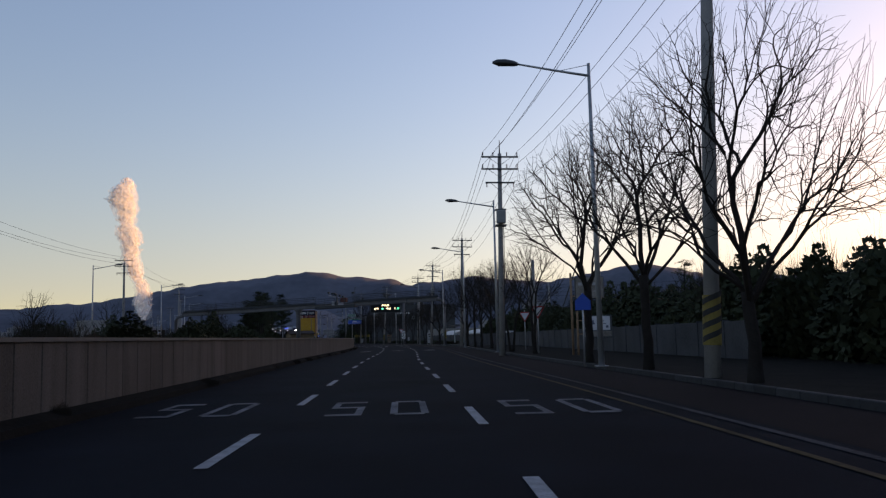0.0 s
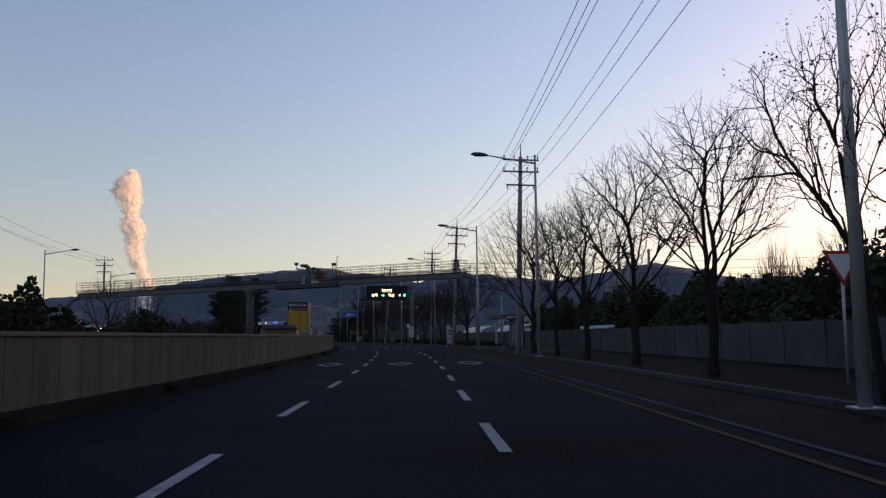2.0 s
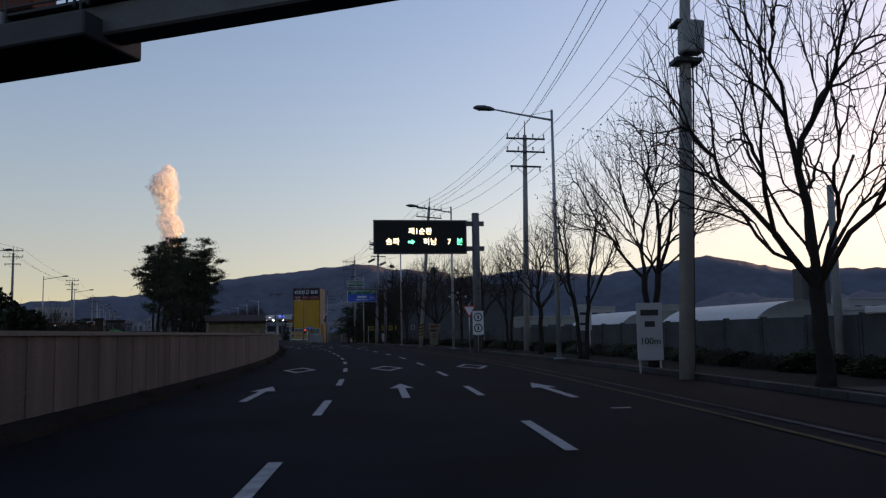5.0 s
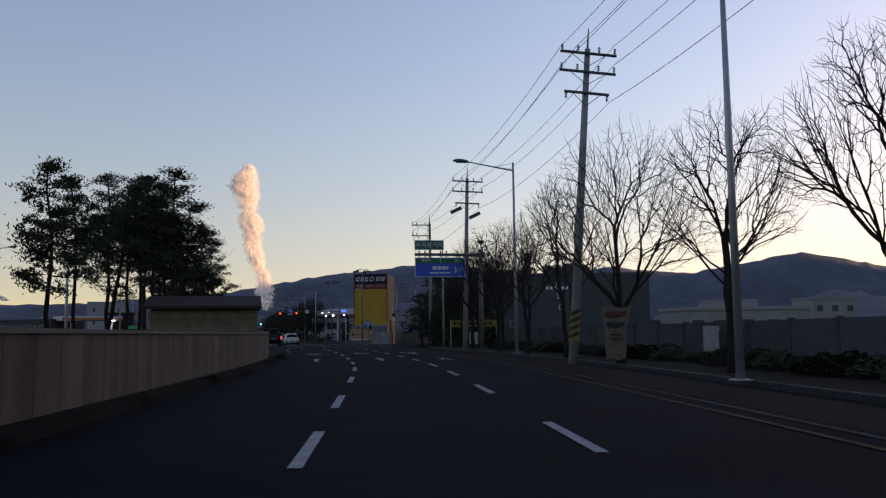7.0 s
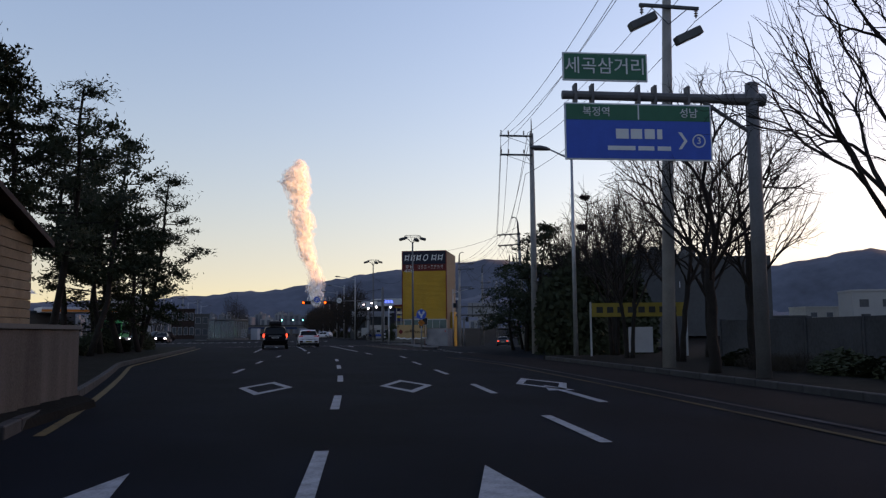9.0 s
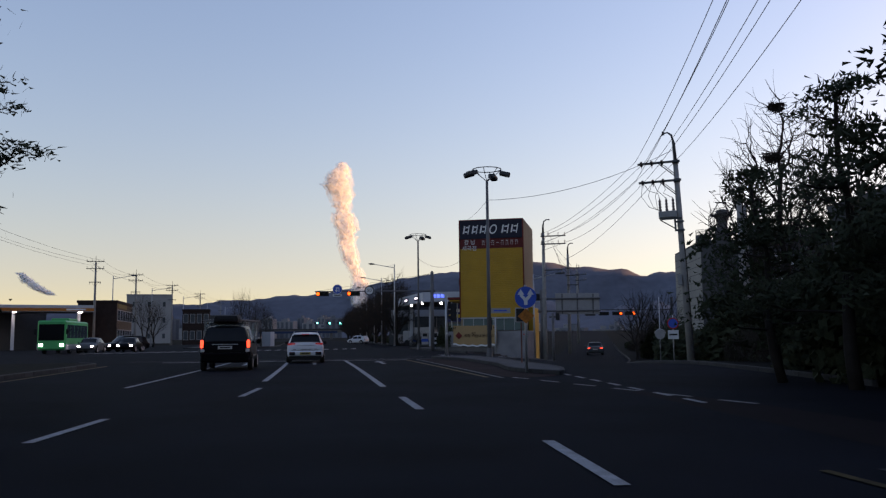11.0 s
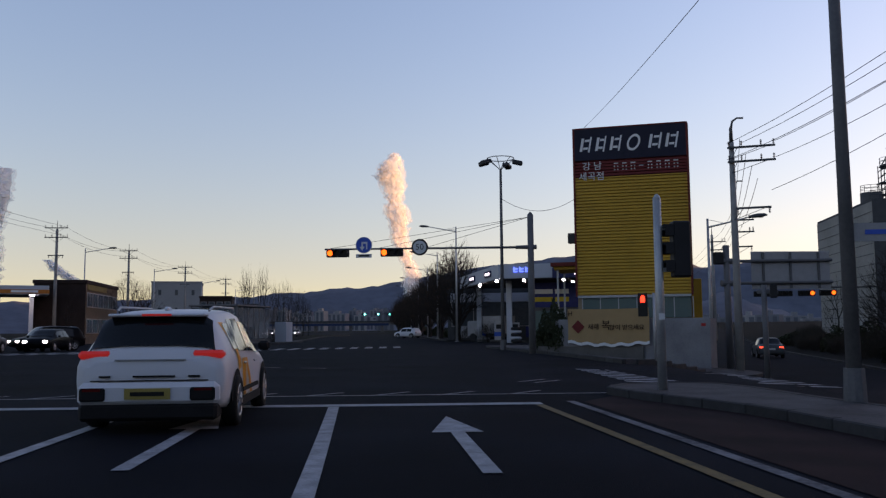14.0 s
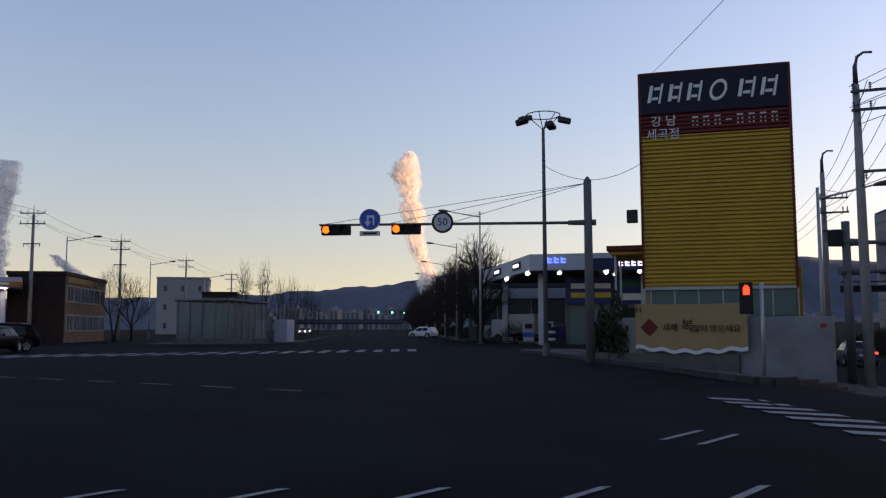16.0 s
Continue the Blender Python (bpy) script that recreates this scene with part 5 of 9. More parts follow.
part("cabinet", boxes((-16.5, -15.7, -0.5, 0.1, 6.7, 7.05), bevel=0.02), BOX_WHITE, gantry, "white equipment cabinet")
part("sensor_mast", tubes(([(-13.8, -0.44, 6.97), (-13.8, -0.44, 9.12), (-13.76, -0.44, 9.2), (-13.6, -0.44, 9.2)], 0.035), seg=6), DARK_PAINT, gantry)
part("sensor", boxes((-14.32, -13.9, -0.6, -0.3, 8.32, 8.6), bevel=0.05), DARK_PAINT, gantry)
part("ladder", tubes(*[([(x, -0.44, 6.9), (x, -0.44, 8.35)], 0.03) for x in (-14.25, -13.98)], *[([(-14.25, -0.44, 7.05 + 0.26 * k), (-13.98, -0.44, 7.05 + 0.26 * k)], 0.02) for k in range(5)], seg=5), DARK_PAINT, gantry)
part("bracket", boxes((-5.75, -5.6, -0.34, -0.3, 6.2, 7.0)), DARK_PAINT, gantry)


def striped_sleeve(parent, r, z0, z1, n=4):
    bm = bmesh.new()
    tube(bm, [(0, 0, z0), (0, 0, z1)], [r, r], 16, cap=False)
    guard = part("warning_sleeve", bm, STRIPE_Y, parent, "yellow and black striped sleeve")
    h = (z1 - z0) / (n + 0.8)
    for k in range(n):
        bm = bmesh.new()
        vs = []
        for j in range(17):
            a = math.pi + math.pi * j / 16
            z = z0 + 0.03 + k * h + h * 0.9 * (j / 16)
            vs.append((bm.verts.new(((r + 0.006) * math.cos(a), (r + 0.006) * math.sin(a), z)), bm.verts.new(((r + 0.006) * math.cos(a), (r + 0.006) * math.sin(a), z + h * 0.5))))
        for (a, b), (c, d) in zip(vs, vs[1:]):
            bm.faces.new((a, c, d, b))
        part("stripe", bm, STRIPE_K, guard)


striped_sleeve(gantry, 0.215, 1.0, 2.15)
# the walkway hangs lower towards the median
done = set()
for ob in gantry.children:
    if ob.name.startswith("rail_post"):
        ob.matrix_basis = Matrix.Translation((0, 0, ob.matrix_basis.translation.x * 0.026 + 0.13)) @ ob.matrix_basis
    elif not ob.name.startswith(("post", "warning", "collar", "bend")) and ob.data.name not in done:
        done.add(ob.data.name)
        for v in ob.data.vertices:
            v.co.z += v.co.x * 0.026 + 0.13

# ---- variable message sign ----
LED_Y = glow("led_amber", (1.0, 0.85, 0.45), 1.6)
LED_G = glow("led_green", (0.05, 1.0, 0.45), 1.3)
PANEL_BLACK = mat("panel_black", (0.012, 0.013, 0.014), 0.5, var=0.2)
vms = thing("message_sign", road_pose(181.0, 9.15, 0.1), "black electronic message sign with lit amber and green letters", "road sign")
part("mast", tubes(([(0, 0, -0.1), (0, 0, 9.0)], [0.28, 0.25]), seg=14), GREY_PAINT, vms, smooth=True)
part("cap", tubes(([(0, 0, 9.0), (0, 0, 9.06)], [0.27, 0.2]), seg=14), GREY_PAINT, vms)
for z in (8.35, 6.7):
    part("arm", boxes((-1.2, 0.55, -0.13, 0.13, z - 0.15, z + 0.15), bevel=0.02), GREY_PAINT, vms)
panel = part("panel", boxes((-6.75, -0.72, -0.35, 0.15, 6.35, 8.5), bevel=0.03), PANEL_BLACK, vms)
part("panel_frame", boxes((-6.79, -0.68, -0.37, -0.3, 8.44, 8.54), (-6.79, -0.68, -0.37, -0.3, 6.31, 6.41), (-6.79, -6.7, -0.37, -0.3, 6.35, 8.5), (-0.77, -0.68, -0.37, -0.3, 6.35, 8.5)), DARK_PAINT, panel)
write("lettering", "제1순환", 0.48, LED_Y, panel, -3.75, -0.365, 7.78)
write("lettering", "송파", 0.5, LED_Y, panel, -5.55, -0.365, 7.1)
write("lettering", "하남", 0.5, LED_Y, panel, -3.1, -0.365, 7.1)
write("lettering", "7", 0.5, LED_Y, panel, -1.85, -0.365, 7.1)
write("lettering", "분", 0.5, LED_G, panel, -1.15, -0.365, 7.1)
bm = bmesh.new()
pts = [(-4.55, 7.03), (-4.3, 7.03), (-4.3, 6.93), (-4.1, 7.1), (-4.3, 7.27), (-4.3, 7.17), (-4.55, 7.17)]
bm.faces.new([bm.verts.new((x, -0.37, z)) for x, z in pts])
part("arrow", bm, LED_G, panel)
part("control_box", boxes((-0.2, 0.2, -0.5, -0.26, 1.0, 1.7), bevel=0.02), BOX_WHITE, vms)

# ---- direction sign on a cantilever ----
SIGN_GREEN = mat("sign_green", (0.01, 0.1, 0.06), 0.5, var=0.1, spec=0.3)
SIGN_BLUE = mat("sign_blue", (0.02, 0.075, 0.38), 0.5, var=0.1, spec=0.3)
SIGN_WHITE = mat("sign_white", (0.5, 0.52, 0.54), 0.5, var=0.06, spec=0.3)
SIGN_RED = mat("sign_red", (0.35, 0.03, 0.03), 0.5, var=0.1)
SIGN_YELLOW = mat("sign_yellow", (0.5, 0.36, 0.03), 0.5, var=0.1)
SIGN_BACK = mat("sign_aluminium", (0.25, 0.25, 0.26), 0.5, metal=0.3, var=0.1)
ds = thing("direction_sign", road_pose(227.0, 9.75, 0.1), "green and blue direction signs hung on a grey steel cantilever", "road sign")
part("mast", tubes(([(0, 0, -0.1), (0, 0, 6.95)], [0.17, 0.15]), seg=12), GREY_PAINT, ds, smooth=True)
part("cap", tubes(([(0, 0, 6.95), (0, 0, 7.0)], [0.16, 0.1]), seg=12), GREY_PAINT, ds)
part("arm", tubes(([(0.3, 0, 6.58), (-0.7, 0, 6.58)], [0.16, 0.13]), ([(-0.7, 0, 6.58), (-4.6, 0, 6.6)], [0.11, 0.1]), seg=10), GREY_PAINT, ds)
part("brace", tubes(([(-0.02, 0, 5.75), (-1.2, 0, 6.5)], 0.05), seg=8), GREY_PAINT, ds)
for x in (-4.3, -2.8, -3.9, -2.4, -1.6):
    part("hanger", boxes((x - 0.03, x + 0.03, -0.12, 0.12, 6.4, 6.85)), GREY_PAINT, ds)


def plate(parent, x0, x1, z0, z1, face, edge=SIGN_WHITE, y=-0.16):
    p = part("plate", boxes((x0, x1, y, y + 0.04, z0, z1), bevel=0.006), edge, parent)
    part("face", boxes((x0 + 0.035, x1 - 0.035, y - 0.006, y - 0.002, z0 + 0.035, z1 - 0.035)), face, p)
    return p


g = plate(ds, -4.62, -2.6, 6.9, 7.57, SIGN_GREEN)
write("lettering", "세곡삼거리", 0.42, SIGN_WHITE, g, -3.61, -0.172, 7.23)
b = plate(ds, -4.6, -1.1, 5.05, 6.38, SIGN_BLUE)
part("face", boxes((-4.56, -1.14, -0.171, -0.169, 5.98, 6.345)), SIGN_GREEN, b, "green upper band")
part("divider", boxes((-2.87, -2.84, -0.176, -0.172, 6.0, 6.34)), SIGN_WHITE, b)
write("lettering", "복정역", 0.24, SIGN_WHITE, b, -3.85, -0.176, 6.16)
write("lettering", "성남", 0.24, SIGN_WHITE, b, -1.65, -0.176, 6.16)
for x0, x1, z0, z1 in ((-3.4, -3.1, 5.55, 5.78), (-3.05, -2.78, 5.55, 5.78), (-2.72, -2.48, 5.55, 5.78), (-2.42, -2.3, 5.55, 5.78), (-3.6, -2.95, 5.28, 5.38), (-2.88, -2.5, 5.28, 5.38), (-2.42, -2.1, 5.28, 5.38)):
    part("writing_bar", boxes((x0, x1, -0.176, -0.172, z0, z1)), SIGN_WHITE, b)
bm = bmesh.new()
bm.faces.new([bm.verts.new((x, -0.176, z)) for x, z in ((-1.92, 5.72), (-1.84, 5.72), (-1.7, 5.52), (-1.84, 5.32), (-1.92, 5.32), (-1.78, 5.52))])
part("chevron", bm, SIGN_WHITE, b)
part("ring", disc(bmesh.new(), 0.16, -0.178, -0.172, 24, -1.42, 5.52, 0.13), SIGN_WHITE, b)
write("lettering", "3", 0.22, SIGN_WHITE, b, -1.42, -0.176, 5.52)

# ---- low wall behind the verge ----
CORRUGATE = mat("site_fence_sheet", (0.056, 0.059, 0.066), 0.7, var=0.15, scale=0.6, bscale=10, alt=(0.028, 0.031, 0.035), island=0.12)
SNOWY = mat("white_coping_sheet", (0.45, 0.46, 0.48), 0.8, var=0.1, scale=1.5)
fence = thing("site_wall", pose(0, 0, 0), "grey panelled wall behind the verge", "wall", kind="structure")
fp = None
for i in range(66):
    s = 44 + i * 3.0
    if fp is None:
        fp = part("wall_panel", boxes((-0.08, 0.08, -1.49, 1.49, -0.05, 1.5), (-0.12, 0.12, 1.4, 1.5, -0.05, 1.56), bevel=0.008), CORRUGATE, fence)
        ob = fp
    else:
        ob = new("wall_panel", fp.data)
        ob.parent = fence
    ob.matrix_basis = road_pose(s, 15.3, 0.12)
for s0, s1 in ((112, 120), (138, 150)):
    for i in range(int((s1 - s0) / 2)):
        s = s0 + i * 2.0
        ob = part("coping_sheet", boxes((-0.22, 0.22, -1.02, 1.02, 1.51, 1.72), bevel=0.03), SNOWY, fence, "pale coping sheet")
        ob.matrix_basis = road_pose(s + 1, 15.3, 0.12)

# ---- bus shelter ----
POSTER = mat("faded_poster", (0.24, 0.28, 0.28), 0.5, var=0.2, scale=3, alt=(0.15, 0.19, 0.2))
POSTER_PALE = mat("pale_notice", (0.34, 0.37, 0.38), 0.6, var=0.25, scale=9, alt=(0.2, 0.23, 0.24))
sh = thing("bus_shelter", road_pose(125.0, 10.3, 0.15), "dark steel bus shelter with pale back panels and stepped roof", "bus shelter")
for k in range(7):
    y = -4.3 + k * 1.25
    bm = bmesh.new()
    slab_yz(bm, [(y, 2.5 + k * 0.035), (y + 1.32, 2.56 + k * 0.035), (y + 1.32, 2.64 + k * 0.035), (y, 2.62 + k * 0.035)], -1.0, 1.0)
    part("roof_panel", bm, DARK_PAINT, sh)
part("fascia", boxes((-1.05, -1.002, -4.35, 4.5, 2.46, 2.6), bevel=0.01), DARK_PAINT, sh)
for x in (-0.6, 0.7):
    part("beam", boxes((x - 0.05, x + 0.05, -4.1, 4.3, 2.38, 2.49)), DARK_PAINT, sh)
for y in (-3.35, -2.3, -1.1, 0.7, 1.9, 2.9):
    part("post", boxes((0.73, 0.87, y - 0.08, y + 0.08, 0, 2.4), bevel=0.008), DARK_PAINT, sh)
for y0, y1, z0 in ((-3.25, -2.4, 0.25), (-2.2, -1.2, 0.25), (0.8, 1.8, 0.25), (2.0, 2.8, 0.25)):
    part("back_panel", boxes((0.79, 0.81, y0, y1, z0, 2.15)), POSTER, sh, "pale weathered panel")
pn = part("back_panel", boxes((0.79, 0.81, -1.0, 0.6, 0.35, 2.2)), POSTER, sh, "pale notice panel")
part("rail", boxes((0.75, 0.788, -1.0, 0.6, 1.2, 1.25)), DARK_PAINT, pn)
part("poster", boxes((0.772, 0.786, -0.8, -0.1, 1.4, 2.0)), POSTER_PALE, pn, "faded pale notices")
part("poster", boxes((0.772, 0.786, 0.0, 0.5, 1.5, 2.05)), POSTER_PALE, pn, "faded pale notices")
part("bench", boxes((0.2, 0.55, -2.8, 2.2, 0.42, 0.48), (0.33, 0.43, -2.5, -2.4, 0, 0.42), (0.33, 0.43, 1.8, 1.9, 0, 0.42), bevel=0.01), DARK_PAINT, sh)
part("info_board", boxes((-0.3, -0.22, 3.3, 4.0, 0.35, 2.1), bevel=0.01), POSTER, sh, "pale route board")

# ---- transformer platform beyond the wall ----
tp = thing("transformer_platform", pose(12.4, 120.3, 0.0, 0, 0, -22), "railed transformer platform on concrete poles behind the wall", "transformer platform")
for x, y, h in ((0.0, 0.0, 9.3), (0.65, 0.5, 8.3), (-0.5, 0.35, 7.3), (2.6, 0.1, 8.6)):
    part("pole", tubes(([(x, y, -0.1), (x, y, h)], [0.17, 0.12]), seg=10), POLE_CONC, tp, smooth=True)
part("deck", boxes((-1.3, 3.0, -0.75, 0.95, 4.72, 4.86), bevel=0.01), DARK_STEEL, tp)
for x in np.arange(-1.25, 3.1, 0.6):
    part("rail_post", boxes((x - 0.02, x + 0.02, -0.74, -0.7, 4.86, 5.75)), DARK_STEEL, tp)
for z in (5.3, 5.72):
    part("rail", boxes((-1.3, 3.0, -0.745, -0.705, z, z + 0.04)), DARK_STEEL, tp)
for x in (-0.85, 0.3, 1.3, 2.1):
    t = part("transformer", boxes((x - 0.36, x + 0.36, -0.45, 0.25, 4.88, 5.85), bevel=0.05), TRAFO, tp, "grey box transformer")
    for q in (-0.2, 0.0, 0.2):
        bm = bmesh.new()
        insulator(bm, x + q, -0.1, 5.86, 0.4)
        part("bushing", bm, CERAMIC, t)
for z, x in ((8.9, 0.0), (7.9, 0.65)):
    arm = part("crossarm", boxes((x - 0.75, x + 0.75, -0.25, -0.15, z - 0.05, z + 0.05)), DARK_STEEL, tp)
    for q in (-0.65, -0.3, 0.3, 0.65):
        bm = bmesh.new()
        insulator(bm, x + q, -0.2, z + 0.05, 0.32)
        part("insulator", bm, CERAMIC, arm)


# ---- small signs ----
def post_sign(name, m, label, h, r=0.035):
    top = thing(name, m, label, "road sign")
    part("post", tubes(([(0, 0, -0.1), (0, 0, h)], r), seg=8), STEEL, top, smooth=True)
    return top


def round_face(parent, z, r, rim, face, y=-0.05):
    p = part("plate", disc(bmesh.new(), r, y, y + 0.02, 28, 0, z), rim, parent)
    part("face", disc(bmesh.new(), r * 0.8, y - 0.006, y - 0.002, 28, 0, z), face, p)
    return p


def yield_sign(m):
    t = post_sign("yield_sign", m, "white yield triangle with a red border on a thin post", 3.05)
    bm = bmesh.new()
    for q, y, mt in ((0.45, -0.05, 0), (0.33, -0.058, 1)):
        bm.faces.new([bm.verts.new((x * q, y, 2.62 + z * q)) for x, z in ((-1, 0.62), (0, -1.1), (1, 0.62))])
    p = part("plate", bm, SIGN_RED, t)
    bm = bmesh.new()
    bm.faces.new([bm.verts.new((x * 0.33, -0.062, 2.62 + z * 0.33)) for x, z in ((-1, 0.62), (0, -1.1), (1, 0.62))])
    part("face", bm, SIGN_WHITE, p)
    return t


yield_sign(road_pose(63.6, 10.6, 0.12))
yield_sign(road_pose(76.0, 11.5, 0.12))
yield_sign(road_pose(180.0, 8.4, 0.12))
t = post_sign("speed_board", road_pose(178.0, 8.55, 0.12), "white board with two round traffic signs on a post", 2.5)
p = part("plate", boxes((-0.34, 0.34, -0.06, -0.03, 1.05, 2.5), bevel=0.01), SIGN_WHITE, t)
for z in (2.12, 1.45):
    part("roundel", disc(bmesh.new(), 0.27, -0.07, -0.062, 24, 0, z), STRIPE_K, p)
    part("roundel_face", disc(bmesh.new(), 0.2, -0.076, -0.071, 24, 0, z), SIGN_WHITE, p)
    part("bar", boxes((-0.05, 0.05, -0.08, -0.077, z - 0.12, z + 0.12)), STRIPE_K, p)


def notice(m, w, z0, z1, label, text="", bars=((0.78, 0.7), (0.58, 0.4))):
    t = thing("notice_board", m, label, "notice board")
    part("board", boxes((-w / 2, w / 2, -0.05, 0.0, z0, z1), bevel=0.01), BOX_WHITE, t)
    for x in (-w * 0.4, w * 0.4):
        part("leg", boxes((x - 0.025, x + 0.025, 0.002, 0.05, -0.1, z1)), STEEL, t)
    h = z1 - z0
    for u, q in bars:
        part("writing_bar", boxes((-w * q / 2, w * q / 2, -0.056, -0.052, z0 + h * u, z0 + h * u + h * 0.1)), STRIPE_K, t)
    if text:
        write("lettering", text, w * 0.36, STRIPE_K, t, 0, -0.053, z0 + h * 0.33)
    return t


notice(road_pose(151.3, 9.15, 0.1), 0.78, 0.28, 1.98, "white notice board with black lettering in front of a tree", "100m")
cloth = thing("tied_banner", road_pose(199.35, 9.25, 0.1), "faded beige cloth banner tied round a tree trunk", "banner")
CLOTH = mat("faded_cloth", (0.13, 0.11, 0.085), 0.85, var=0.2, scale=3, alt=(0.08, 0.065, 0.05))
CLOTH_RED = mat("faded_red_print", (0.1, 0.03, 0.022), 0.85, var=0.3, scale=5)
bm = bmesh.new()
grid = []
for i in range(9):
    z = 0.2 + 1.85 * i / 8
    w = 0.34 + 0.14 * i / 8
    grid.append([bm.verts.new((-w + 2 * w * k / 8 + (0.12 if i > 5 else 0.0) * (k / 8), -0.06 + 0.05 * math.sin(k * 1.3 + i * 0.6), z + 0.04 * math.sin(k * 0.9))) for k in range(9)])
for a, b in zip(grid, grid[1:]):
    for k in range(8):
        bm.faces.new((a[k], a[k + 1], b[k + 1], b[k]))
sheet = part("sheet", bm, CLOTH, cloth, smooth=True)
for z, w, mt in ((1.72, 0.36, CLOTH_RED), (1.35, 0.32, STRIPE_K), (1.05, 0.2, STRIPE_K), (0.9, 0.26, CLOTH_RED)):
    part("writing_bar", boxes((-w, w, -0.135, -0.125, z, z + (0.16 if z > 1.2 else 0.05))), mt, sheet)
FENCE_WHITE = mat("white_fence_paint", (0.3, 0.3, 0.31), 0.7, var=0.15, scale=3)
slats = thing("slat_fence", road_pose(202.8, 14.6, 0.1), "short white slatted fence before the wall", "fence")
for k in range(9):
    part("slat", boxes((-0.02, 0.02, k * 0.17 - 0.05, k * 0.17 + 0.05, 0.0, 1.35), bevel=0.006), FENCE_WHITE, slats)
for z in (0.3, 1.2):
    part("rail", boxes((0.022, 0.06, -0.1, 1.46, z, z + 0.07)), FENCE_WHITE, slats)
RUST_POST = mat("rusty_post", (0.2, 0.13, 0.08), 0.75, var=0.35, scale=5)
SLATE_INK = mat("slate_ink", (0.1, 0.11, 0.15), 0.7, var=0.2)
BOARD_GREY = mat("weathered_board", (0.2, 0.19, 0.175), 0.75, var=0.35, scale=2.5, alt=(0.1, 0.085, 0.07))
POSTER_WHITE = mat("poster_white", (0.5, 0.5, 0.53), 0.6, var=0.12, scale=3)
billboard = thing("hanging_billboard", pose(6.87, 45.6, 0.0), "weathered grey billboard hung from a thin rusty post", "sign")
part("post", tubes(([(0, 0, -0.2), (0, 0, 4.55)], [0.065, 0.06]), seg=12), RUST_POST, billboard, smooth=True)
for z in (3.3, 4.22):
    part("bracket", boxes((0.05, 0.22, -0.025, 0.025, z - 0.025, z + 0.025)), RUST_POST, billboard)
panel = part("panel", boxes((0.2, 1.78, -0.08, 0.08, 3.13, 4.34), bevel=0.05), DARK_STEEL, billboard, "dark rounded metal frame")
part("panel_face", boxes((0.25, 1.73, -0.09, -0.082, 3.18, 4.29), bevel=0.003), BOARD_GREY, panel, "faded grey face")
for x, w in ((0.38, 0.2), (0.61, 0.2), (0.84, 0.16), (1.14, 0.2), (1.37, 0.22)):
    part("writing_bar", boxes((x, x + w, -0.098, -0.092, 3.86, 4.02)), BOX_WHITE, panel)
part("writing_bar", boxes((1.2, 1.5, -0.098, -0.092, 3.52, 3.57)), BOX_WHITE, panel)
poster_board = thing("poster_board", pose(7.06, 45.0, 0.0), "framed pale poster board beside a thin rusty post", "sign")
part("post", tubes(([(0, 0, -0.2), (0, 0, 2.46)], [0.06, 0.055]), seg=12), RUST_POST, poster_board, smooth=True)
for z in (1.25, 1.97):
    part("bracket", boxes((0.05, 0.3, -0.025, 0.025, z - 0.025, z + 0.025)), RUST_POST, poster_board)
part("body", boxes((0.28, 1.82, -0.07, 0.09, 1.05, 2.23), bevel=0.02), DARK_STEEL, poster_board)
part("lower_panel", boxes((0.32, 1.78, -0.08, -0.072, 1.1, 1.38), bevel=0.003), BOARD_GREY, poster_board)
poster = part("poster", boxes((0.37, 1.71, -0.082, -0.072, 1.44, 2.17), bevel=0.003), POSTER_WHITE, poster_board, "pale poster with a drawing of a tree")
for x, z, w, h in ((0.67, 1.9, 0.36, 0.14), (0.67, 1.79, 0.46, 0.1), (0.67, 1.63, 0.05, 0.24), (1.24, 1.92, 0.3, 0.05), (1.4, 1.78, 0.22, 0.04), (1.55, 1.62, 0.14, 0.13)):
    part("drawing_bar", boxes((x - w / 2, x + w / 2, -0.09, -0.084, z - h / 2, z + h / 2), bevel=0.002), SLATE_INK, poster)
notice(road_pose(168, 12.0, 0.1), 0.8, 1.2, 2.5, "white notice board with numerals by the verge", "", ((0.6, 0.5), (0.2, 0.5)))
t = post_sign("blue_sign", road_pose(43.8, 9.1, 0.12), "blue pentagon sign on a thin post", 2.7)
bm = bmesh.new()
bm.faces.new([bm.verts.new((x, -0.05, z)) for x, z in ((-0.3, 2.05), (0.3, 2.05), (0.3, 2.4), (0, 2.7), (-0.3, 2.4))])
part("plate", bm, SIGN_BLUE, t)
stub = thing("stub_pole", road_pose(69.5, 11.3, 0), "short bare concrete stay pole", "utility pole")
part("pole", tubes(([(0, 0, -0.1), (0, 0, 6.4)], [0.14, 0.1]), seg=10), POLE_CONC, stub, smooth=True)
stub = thing("stub_pole", pose(3.2, 141, 0), "short bare concrete stay pole", "utility pole")
part("pole", tubes(([(0, 0, -0.1), (0, 0, 5.6)], [0.14, 0.1]), seg=10), POLE_CONC, stub, smooth=True)
boom = thing("crane_boom", pose(30.4, 217, 0), "thin dark crane boom far behind the wall", "crane")
part("boom", tubes(([(0, 0, 8), (4.2, -4.0, 20.9)], 0.16), seg=6), DARK_PAINT, boom)
part("stay", tubes(([(4.2, -4.0, 20.9), (8.5, -2.0, 9)], 0.03), seg=5), DARK_PAINT, boom)
part("cab", boxes((-1.6, 1.6, -1.6, 1.6, 0, 8.2), bevel=0.1), DARK_PAINT, boom)

